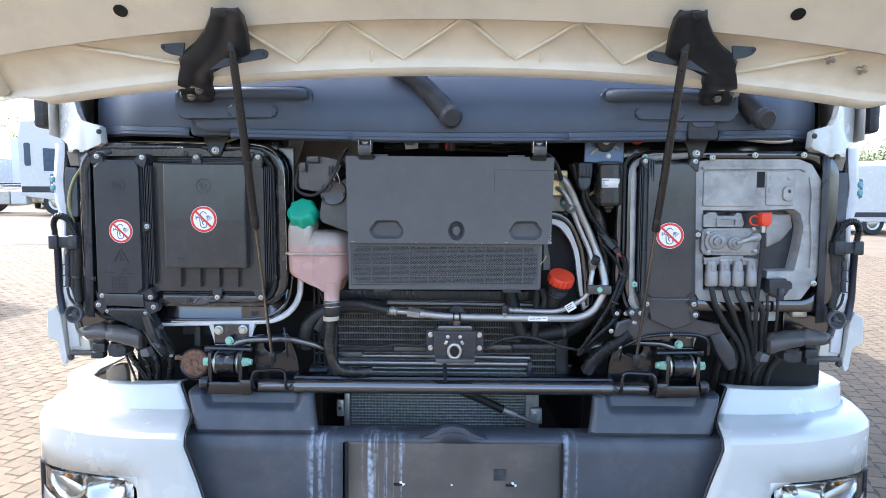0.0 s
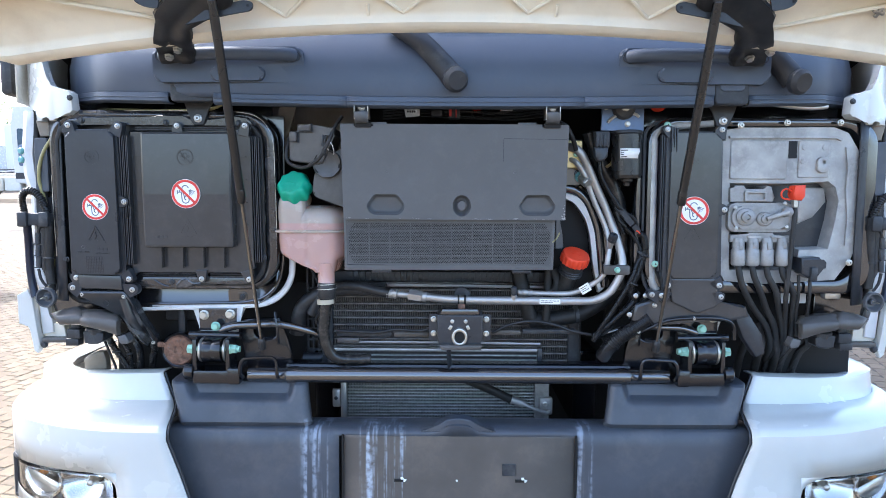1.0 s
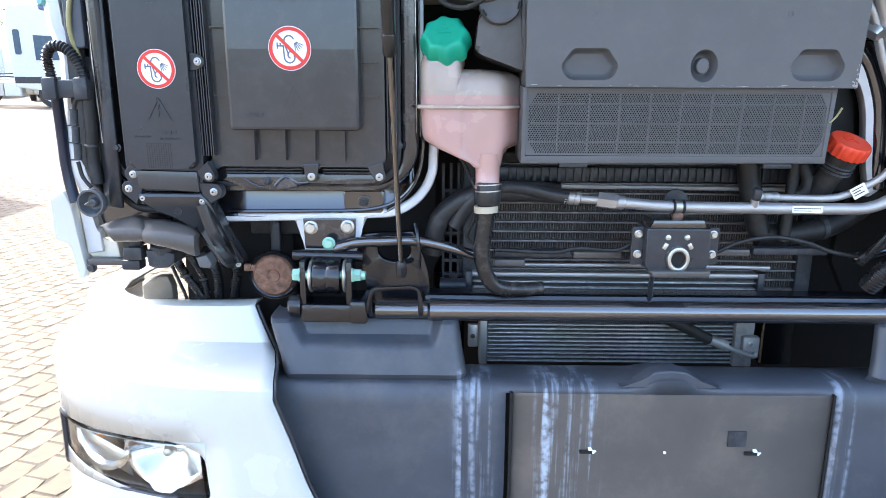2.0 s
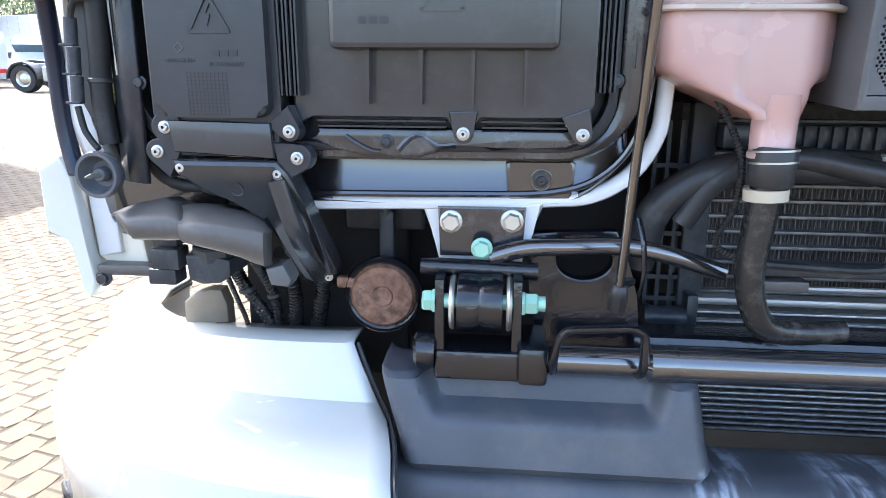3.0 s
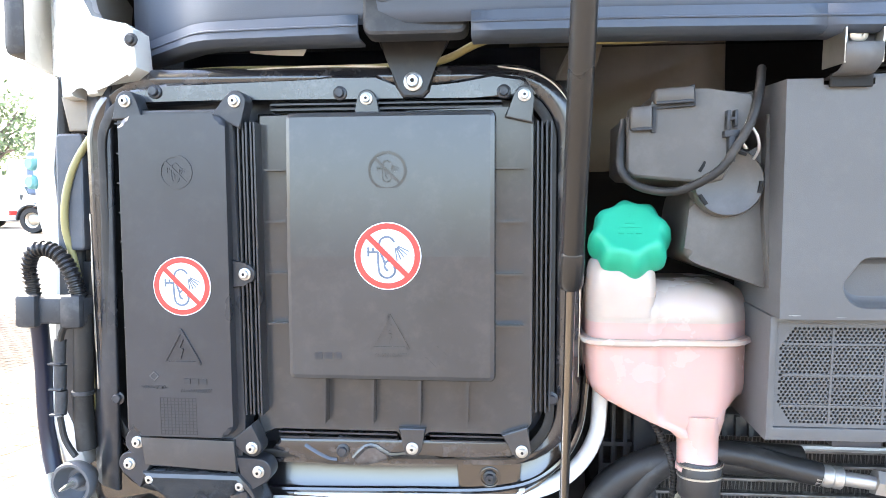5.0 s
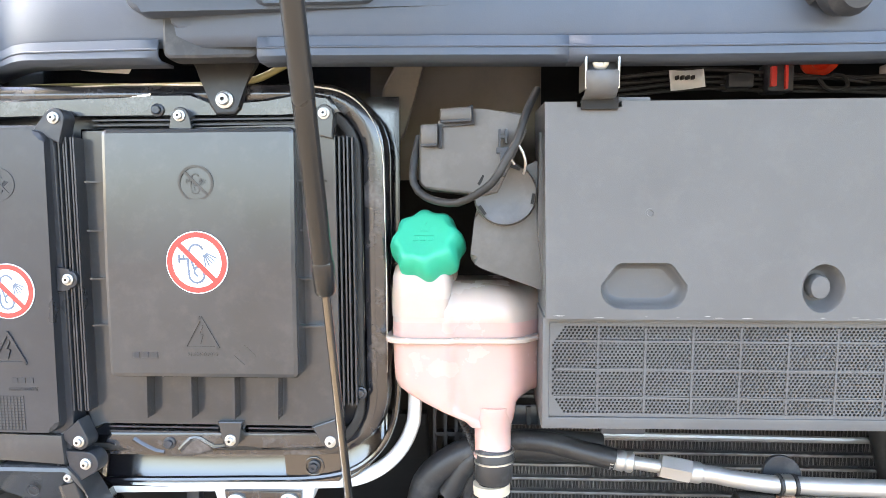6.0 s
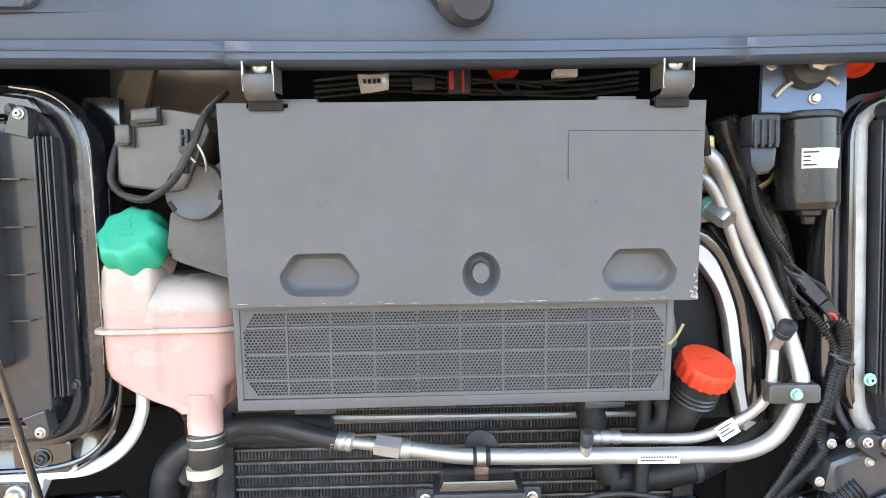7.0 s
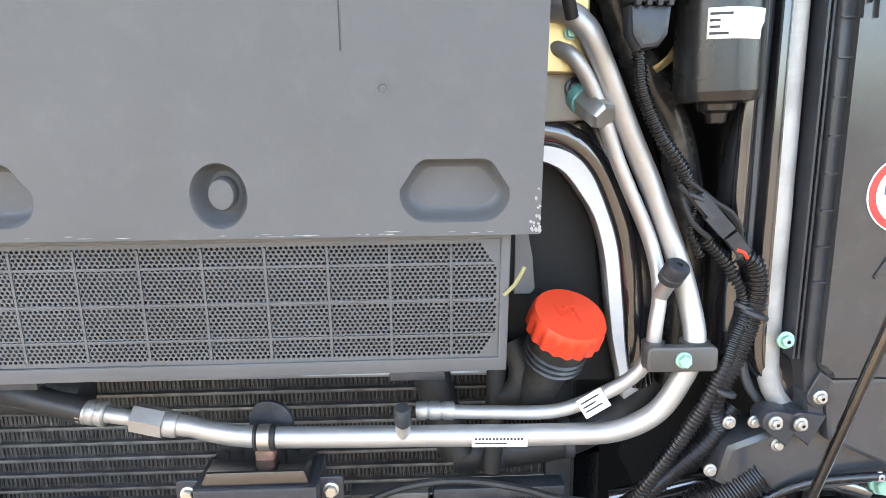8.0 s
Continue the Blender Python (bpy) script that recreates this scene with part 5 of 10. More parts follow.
def box_clip(x):
    t = thing("box_clip", "small channel bracket with a large screw holding the filter box", "clip", "filter box clips")
    bm = BM()
    sheet(bm, [[(x - 0.0165, y, z), (x + 0.0165, y, z)] for y, z in ((1.80, 1.676), (1.752, 1.676), (1.75, 1.657), (1.737, 1.656), (1.735, 1.654), (1.737, 1.639), (1.748, 1.632), (1.775, 1.628))])
    solid(part("plate", bm, M_BOX, t, "bent steel plate"), 0.002)
    # added near-black block paints the shade in the notch below the plate
    bm = BM()
    box(bm, x - 0.0175, x + 0.0215, 1.7595, 1.7635, 1.619, 1.632, 0.001)
    part("foot", bm, M_DARK, t, "near-black block for the shade in the box notch")
    bm = BM()
    lathe(bm, [(0.0085, 0), (0.0085, 0.002), (0.007, 0.003), (0.0035, 0.0034), (0.003, 0.002), (0.0005, 0.002)], (x, 1.7495, 1.666), FRONT, 20)
    part("fastener", bm, M_STEEL, t, "large round screw head")
    for s in (-1, 1):
        bm = BM()
        box(bm, x + s * 0.0165 - 0.001, x + s * 0.0165 + 0.001, 1.736, 1.78, 1.638, 1.676, 0.0006)
        part("cheek", bm, M_STEEL, t, "bent steel cheek")


box_clip(-0.241)
box_clip(0.222)
POSE[0] = CAB


# ---- radiator stack ----
def radiator():
    t = thing("radiator", "dark radiator core with dusty horizontal tubes", "radiator")
    bm = BM()
    box(bm, -0.40, 0.36, 1.985, 2.04, 0.96, 1.262)
    part("core", bm, M_FIN, t)
    k = 0
    z = 0.972
    while z < 1.25:
        bm = BM()
        box(bm, -0.36, 0.32, 1.972, 1.99, z, z + 0.0045, 0.001)
        part("tube", bm, M_FINBAR, t)
        z += 0.0205
        k += 1
    # zigzag fins between the tubes
    verts, faces = [], []
    z = 0.9765
    while z < 1.24:
        n = 260
        for i in range(n):
            x = -0.36 + 0.68 * i / n
            b = len(verts)
            d = 0.0013 if i % 2 else -0.0013
            verts += [(x, 1.977 + 0.001 * (i % 3), z), (x + 0.0012, 1.979, z), (x + 0.0012 + d, 1.979, z + 0.016), (x + d, 1.977 + 0.001 * (i % 3), z + 0.016)]
            faces.append((b, b + 1, b + 2, b + 3))
        z += 0.0205
    me = bpy.data.meshes.new("fin_pack")
    me.from_pydata(verts, [], faces)
    me.materials.append(M_FINBAR)
    f = new("fin_pack", me)
    f.parent = t
    tagged(f, "thin zigzag cooling fins", kind="stuff")
    for x in (-0.375, 0.335):
        bm = BM()
        box(bm, x - 0.016, x + 0.016, 1.965, 2.05, 0.955, 1.265, 0.004)
        part("side_frame", bm, M_BLACKSAT, t)
    bm = BM()
    for k in range(7):
        z = 1.0 + 0.03 * k
        box(bm, -0.435, -0.38, 1.972, 1.985, z, z + 0.006)
    for k in range(4):
        box(bm, -0.435 + 0.016 * k, -0.43 + 0.016 * k, 1.972, 1.985, 0.97, 1.24)
    part("side_lattice", bm, M_BLACKSAT, t, "black plastic lattice at the side")
    bm = BM()
    box(bm, -0.36, 0.3, 1.94, 1.975, 1.208, 1.238, 0.003)
    top = part("upper_rail", bm, M_BLACK, t)
    for k in range(36):
        bm = BM()
        x = -0.3 + 0.0165 * k
        box(bm, x, x + 0.006, 1.934, 1.942, 1.21, 1.236)
        part("rail_tooth", bm, M_BLACKSAT, top)
    bm = BM()
    tube(bm, [(-0.26, 1.93, 1.2), (0.3, 1.93, 1.196)], 0.0045, 8, 0.1)
    part("slim_pipe", bm, M_ALU, t, "slim bright pipe")


def condenser():
    """The shallow condenser in front of the radiator's foot."""
    t = thing("condenser", "shallow condenser with bright rail and fine tubes", "condenser")
    bm = BM()
    box(bm, -0.375, 0.232, 1.94, 1.965, 1.006, 1.016, 0.003)
    part("top_rail", bm, M_ALU, t, "bright top rail")
    bm = BM()
    box(bm, -0.37, 0.228, 1.955, 1.966, 0.93, 1.006)
    part("core", bm, M_FIN, t)
    z = 0.943
    while z < 1.003:
        bm = BM()
        box(bm, -0.37, 0.228, 1.945, 1.956, z, z + 0.0028, 0.0008)
        part("tube", bm, M_FINLOW, t)
        z += 0.0125
    for x in (-0.377, 0.235):
        bm = BM()
        box(bm, x - 0.007, x + 0.007, 1.938, 1.968, 0.925, 1.018, 0.002)
        part("side_tank", bm, M_BLACK, t)
    bm = BM()
    lathe(bm, [(0.014, 0.0), (0.016, 0.003), (0.016, 0.045), (0.0175, 0.047), (0.0175, 0.055)], (-0.384, 1.945, 0.985), (-1, 0, 0), 18)
    part("port", bm, M_BLACK, t, "black end port")


condenser()


radiator()


def oil_cooler():
    t = thing("oil_cooler", "small alloy oil cooler with fine horizontal tubes", "oil cooler")
    bm = BM()
    box(bm, -0.335, 0.235, 2.005, 2.05, 0.79, 0.915)
    part("core", bm, M_FIN, t)
    z = 0.795
    while z < 0.912:
        bm = BM()
        box(bm, -0.332, 0.232, 1.998, 2.01, z, z + 0.003, 0.0008)
        part("tube", bm, M_FINLOW, t)
        z += 0.0098
    verts, faces = [], []
    z = 0.798
    while z < 0.905:
        for i in range(240):
            x = -0.332 + 0.564 * i / 240
            b = len(verts)
            d = 0.001 if i % 2 else -0.001
            verts += [(x, 2.0, z), (x + 0.001, 2.002, z), (x + 0.001 + d, 2.002, z + 0.0068), (x + d, 2.0, z + 0.0068)]
            faces.append((b, b + 1, b + 2, b + 3))
        z += 0.0098
    me = bpy.data.meshes.new("fin_pack")
    me.from_pydata(verts, [], faces)
    me.materials.append(M_FINLOW)
    f = new("fin_pack", me)
    f.parent = t
    tagged(f, "thin zigzag cooling fins", kind="stuff")
    bm = BM()
    box(bm, -0.352, -0.334, 1.99, 2.05, 0.79, 0.918, 0.003)
    part("end_tank", bm, M_ALU, t, "bright end tank")
    bm = BM()
    box(bm, 0.233, 0.276, 1.99, 2.05, 0.79, 0.918, 0.003)
    part("end_tank", bm, M_CASTDARK, t, "dull end tank")
    bm = BM()
    box(bm, -0.378, -0.354, 1.995, 2.01, 0.83, 0.885, 0.004)
    part("mount", bm, M_ALU, t)
    bolt(t, (-0.367, 1.994, 0.858), 0.006, M_BLACK)
    bm = BM()
    box(bm, 0.246, 0.285, 1.975, 1.995, 0.815, 0.868, 0.006)
    part("flange", bm, M_CAST, t)
    bolt(t, (0.262, 1.975, 0.85), 0.008, M_STEEL, False)


POSE[0] = moved(0.003, 0.045, -0.02)
oil_cooler()


def cooler_hose():
    t = thing("cooler_line", "black hose with crimped alloy end running to the oil cooler", "hose")
    bm = BM()
    tube(bm, [(0.02, 1.93, 0.925), (0.08, 1.95, 0.895), (0.15, 1.965, 0.858), (0.165, 1.967, 0.851)], 0.0125, 12)
    part("hose", bm, M_RUBBER, t)
    bm = BM()
    tube(bm, [(0.15, 1.963, 0.858), (0.19, 1.97, 0.842)], 0.012, 12)
    part("crimp", bm, M_ALU, t, "alloy crimp sleeve")
    bm = BM()
    tube(bm, [(0.185, 1.97, 0.843), (0.22, 1.975, 0.826), (0.26, 1.98, 0.812), (0.266, 1.985, 0.82)], 0.0055, 10)
    part("pipe", bm, M_ALU, t)


POSE[0] = moved(0.008, 0.024, -0.004)
cooler_hose()
POSE[0] = CAB


def torsion_bar():
    """The thick tilt bar across the truck with a mount at each end."""
    t = thing("torsion_bar", "thick glossy black steel bar across the front", "torsion bar")
    bm = BM()
    lathe(bm, [(0.0165, -0.56), (0.0165, -0.46), (0.022, -0.455), (0.022, -0.43), (0.0208, -0.425), (0.0208, 0.425), (0.022, 0.43), (0.022, 0.455), (0.0165, 0.46), (0.0165, 0.56)], (0, 1.815, 0.973), (1, 0, 0), 40)
    part("bar", bm, M_BAR, t)
    for s in (-1, 1):
        bm = BM()
        tube(bm, mirror([(-0.567, 1.785, 0.972), (-0.568, 1.766, 0.99), (-0.564, 1.76, 1.016), (-0.5575, 1.76, 1.027), (-0.549, 1.76, 1.03), (-0.52, 1.76, 1.032), (-0.49, 1.76, 1.0335), (-0.48, 1.76, 1.031), (-0.4735, 1.762, 1.022), (-0.472, 1.768, 0.985), (-0.473, 1.788, 0.97)], s), 0.0055, 10, 0.006, flat=0.8)
        part("guard_loop", bm, M_FRAME, t, "bent steel guard loop")
    bm = BM()
    box(bm, -0.47, 0.47, 1.845, 1.9, 0.95, 0.995, 0.01)
    part("cross_member", bm, M_FRAME, t, "black cross member behind the bar")


torsion_bar()


def cab_mount(s):
    """The rubber-bushed cab mount under the tray."""
    t = thing("cab_mount", "oily black cab mount with green plated bolts", "cab mount", "cab mounts")
    g = lambda pts: mirror(pts, s)
    bm = BM()
    prism(bm, g([(-0.725, 1.15), (-0.578, 1.15), (-0.595, 1.113), (-0.603, 1.075), (-0.70, 1.07), (-0.71, 1.11)])[::s], 1.857, 1.875, 0.004)
    part("hanger", bm, M_SEALER, t, "white painted hanger plate")
    bm = BM()
    prism(bm, g([(-0.703, 1.144), (-0.6, 1.144), (-0.603, 1.085), (-0.70, 1.085)])[::s], 1.849, 1.857, 0.002)
    part("bolted_plate", bm, M_RIM, t, "soiled bolted plate")
    for x, z in ((-0.687, 1.127), (-0.616, 1.129)):
        bolt(t, (x * s, 1.849, z), 0.0145, M_STEEL, False)
    bolt(t, (-0.65 * s, 1.83, 1.1), 0.0135, M_GREENBOLT, False)
    bm = BM()
    tube(bm, g([(-0.72, 1.83, 1.077), (-0.585, 1.83, 1.074)]), 0.0105, 14, 0.05)
    part("cross_pin", bm, M_FRAME, t)
    bm = BM()
    lathe(bm, [(0.016, -0.026), (0.033, -0.025), (0.034, -0.02), (0.033, -0.003), (0.0315, 0), (0.033, 0.003), (0.034, 0.02), (0.033, 0.025), (0.016, 0.026)], (-0.65 * s, 1.812, 1.04), (1, 0, 0), 28)
    part("bushing", bm, M_FRAME, t, "thick rubber bushing")
    for x in (-0.681, -0.617):
        bm = BM()
        lathe(bm, [(0.03, -0.003), (0.032, 0), (0.03, 0.003)], (x * s, 1.812, 1.04), (1, 0, 0), 24)
        part("washer", bm, M_STEEL, t, "worn steel washer")
    for x in (-0.695, -0.608):
        bm = BM()
        prism(bm, g([(x - 0.005, 1.072), (x + 0.005, 1.072), (x + 0.006, 0.96), (x - 0.006, 0.96)])[::s], 1.79, 1.85, 0.002)
        part("fork", bm, M_FRAME, t, "fork plate")
    bm = BM()
    lathe(bm, [(0.0085, 0), (0.0085, 0.135)], (-0.712 * s, 1.8, 1.045), (s, 0, 0), 14)
    part("through_bolt", bm, M_GREENBOLT, t, "green plated through bolt")
    bm = BM()
    lathe(bm, [(0.0145, 0), (0.0145, 0.003), (0.0125, 0.004), (0.0125, 0.013), (0.0105, 0.015)], (-0.7 * s, 1.8, 1.045), (-s, 0, 0), 6)
    part("bolt_head", bm, M_GREENBOLT, t)
    bm = BM()
    lathe(bm, [(0.0145, 0), (0.0145, 0.003), (0.0125, 0.004), (0.0125, 0.016), (0.0105, 0.018)], (-0.603 * s, 1.8, 1.045), (s, 0, 0), 6)
    part("nut", bm, M_GREENBOLT, t)
    bm = BM()
    box(bm, min(s * -0.70, s * -0.575), max(s * -0.70, s * -0.575), 1.785, 1.845, 0.955, 0.99, 0.004)
    part("cradle", bm, M_FRAME, t, "lower cradle")
    bm = BM()
    box(bm, min(s * -0.606, s * -0.572), max(s * -0.606, s * -0.572), 1.775, 1.86, 0.955, 1.0, 0.006)
    part("stop_block", bm, M_FRAME, t)
    bm = BM()
    lathe(bm, [(0.02, 0), (0.022, 0.004), (0.022, 0.02), (0.018, 0.024)], (-0.70 * s, 1.8, 0.985), (-s, 0, 0), 20)
    part("pivot_boss", bm, M_FRAME, t)
    bm = BM()
    tube(bm, g([(-0.64, 1.835, 1.088), (-0.6, 1.835, 1.1), (-0.55, 1.835, 1.103), (-0.49, 1.84, 1.104), (-0.44, 1.845, 1.095), (-0.37, 1.86, 1.072)]), 0.0105, 14)
    part("link_rod", bm, M_BAR, t, "glossy black link rod")
    bm = BM()
    hull = [(-0.60, 1.11), (-0.49, 1.115), (-0.462, 1.04), (-0.455, 0.96), (-0.575, 0.95), (-0.59, 1.02)]
    hx, hz = -0.528, 1.078
    outer, inner = [], []
    for k in range(32):
        a = 2 * math.pi * k / 32
        dx, dz = math.cos(a), math.sin(a)
        best = 9
        for p, q in zip(hull, hull[1:] + hull[:1]):
            ex, ez = q[0] - p[0], q[1] - p[1]
            det = ex * dz - ez * dx
            if abs(det) > 1e-9:
                r = (ex * (p[1] - hz) - ez * (p[0] - hx)) / det
                u = (dx * (p[1] - hz) - dz * (p[0] - hx)) / det
                if r > 0 and -1e-6 <= u <= 1 + 1e-6:
                    best = min(best, r)
        outer.append((hx + dx * best, hz + dz * best))
        inner.append((hx + dx * 0.033, hz + dz * 0.024))
    ring(bm, g(outer)[::s], g(inner)[::s], 1.872, 1.89, 0.003)
    part("gusset", bm, M_FRAME, t, "gusset plate with an oval hole")


cab_mount(1)
cab_mount(-1)


def horn():
    t = thing("horn", "round rusty brown horn disc beside the cab mount", "horn")
    c = (-0.779, 1.905, 1.016)
    bm = BM()
    lathe(bm, [(0.03, -0.03), (0.048, -0.02), (0.0515, -0.004), (0.0515, 0.003), (0.0495, 0.0055), (0.0475, 0.003), (0.046, 0.005), (0.0435, 0.0035)], c, FRONT, 40)
    part("rim", bm, M_FRAME, t, "dark rolled rim")
    bm = BM()
    lathe(bm, [(0.044, 0.0), (0.0435, 0.0035), (0.0425, 0.0035), (0.0412, 0.006), (0.0385, 0.0085), (0.014, 0.0085), (0.0125, 0.0104), (0.009, 0.0108), (0.006, 0.0095), (0.001, 0.0095)], c, FRONT, 40)
    part("disc", bm, M_RUST, t, "rusty disc")
    lettering("E3", 0.006, (-0.778, 1.8955, 1.042), M_BOX, t, 0.0002, label="small white approval mark")
    bm = BM()
    for k in range(6):
        a = radians(60 + 18 * k + (12 if k > 2 else 0))
        box(bm, -0.0007, 0.0007, 1.8958, 1.898, -0.0018, 0.0018, 0, Matrix.Translation((c[0] + 0.03 * math.cos(a), 0, c[2] + 0.03 * math.sin(a))) @ pose(0, 0, 0, 0, 90 - math.degrees(a), 0))
    part("print", bm, M_BOX, t, "faded white print")
    bm = BM()
    box(bm, -0.786, -0.766, 1.915, 1.935, 1.06, 1.125, 0.004)
    tube(bm, [(-0.776, 1.922, 1.115), (-0.776, 1.917, 1.15)], 0.007, 10)
    part("plug", bm, M_BLACKSAT, t, "black electrical plug")
    bm = BM()
    box(bm, -0.84, -0.815, 1.9, 1.915, 1.024, 1.039, 0.003)
    part("bracket", bm, M_RUST, t)


horn()


# ---- bumper and headlamps ----
FACE = [(0.755, 1.70), (0.87, 1.708), (0.98, 1.735), (1.09, 1.785), (1.17, 1.845), (1.222, 1.92), (1.243, 2.02), (1.25, 2.12), (1.25, 2.4)]
TOP = [(0.803, 1.872), (0.88, 1.888), (0.97, 1.915), (1.06, 1.955), (1.135, 2.0), (1.19, 2.04), (1.225, 2.08), (1.24, 2.15), (1.24, 2.4)]


def plan(b, f):
    """A point of the corner's outline: b blends from the face to the top edge, f runs from the inner edge to the side."""
    pts = [((1 - b) * p[0] + b * q[0], (1 - b) * p[1] + b * q[1]) for p, q in zip(FACE, TOP)]
    k = min(int(f), len(pts) - 2)
    u = f - k
    p0, p1, p2, p3 = pts[max(k - 1, 0)], pts[k], pts[k + 1], pts[min(k + 2, len(pts) - 1)]
    return [0.5 * (2 * p1[i] + (p2[i] - p0[i]) * u + (2 * p0[i] - 5 * p1[i] + 4 * p2[i] - p3[i]) * u * u + (3 * p1[i] - p0[i] - 3 * p2[i] + p3[i]) * u ** 3) for i in (0, 1)]


def corner_rows(fs):
    """Levels of the bumper corner from the top flange down, the lamp opening between two of them."""
    rows = []
    for z, b, dy, inner in ((0.98, 1.0, 0.055, 0.0), (0.983, 1.0, 0.03, 0.0), (0.984, 1.0, 0.006, 0.0), (0.981, 1.0, -0.004, 0.0), (0.965, 0.97, -0.004, -0.005), (0.93, 0.93, -0.004, -0.018), (0.905, 0.86, -0.003, -0.028), (0.893, 0.62, 0.0, -0.034), (0.879, 0.3, 0.0, -0.032), (0.868, 0.1, -0.001, -0.028), (0.861, 0.03, -0.002, -0.027), (0.853, 0.0, -0.004, -0.027), (0.835, -0.02, -0.005, -0.026), (0.8, -0.02, -0.004, -0.038)):
        rows.append([(z - (0.02 + 0.034 * min(f / 4, 1)) * max(0, b) ** 2, b, dy, inner, f) for f in fs])
    for zi, zo, inner in ((0.744, 0.726, -0.056), (0.712, 0.694, -0.066), (0.668, 0.656, -0.08), (0.62, 0.612, -0.1), (0.6, 0.65, -0.113), (0.45, 0.48, -0.165), (0.32, 0.33, -0.175)):
        rows.append([(zi + (zo - zi) * min(max((f - 1.0) / 3.5, 0), 1), -0.01, 0.0, inner, f) for f in fs])
    out = []
    for row in rows:
        line = []
        for z, b, dy, inner, f in row:
            x, y = plan(max(b, 0), f)
            turn_in = min(max((f - 2) / 3, 0), 1) if dy > 0.005 else 0
            line.append((x + inner * max(0, 1 - f * 0.8) - dy * 1.3 * turn_in, y + dy * (1 - 0.8 * turn_in) + (0.02 * max(0, 0.6 - z)), z))
        out.append(line)
    return out


FS = [0, 0.25, 0.5, 0.75, 1.02, 1.4, 1.8, 2.2, 2.6, 3.0, 3.4, 3.8, 4.2, 4.45, 4.8, 5.4, 6.0, 7.0, 8.0]


def bumper_corner(s):
    t = thing("bumper_corner", "white painted bumper corner with headlamp opening", "bumper corner", "bumper corners")
    rows = [[(x * s, y, z) for x, y, z in row] for row in corner_rows(FS)]
    bm = BM()
    sheet(bm, rows, lambda i, j: 14 <= i <= 16 and 4 <= j <= 12)
    bmesh.ops.delete(bm, geom=[v for v in bm.verts if not v.link_faces], context="VERTS")
    solid(part("skin", bm, M_WHITE, t, sharp=30), 0.005)
    for sx, name in ((0.0, "edge_trim"),):
        bm = BM()
        tube(bm, [(r[0][0] - s * 0.004, r[0][1] + 0.004, r[0][2]) for r in rows[3:]], 0.003, 8, 0.02)
        part(name, bm, M_BLACK, t, "black gap trim")
    return t


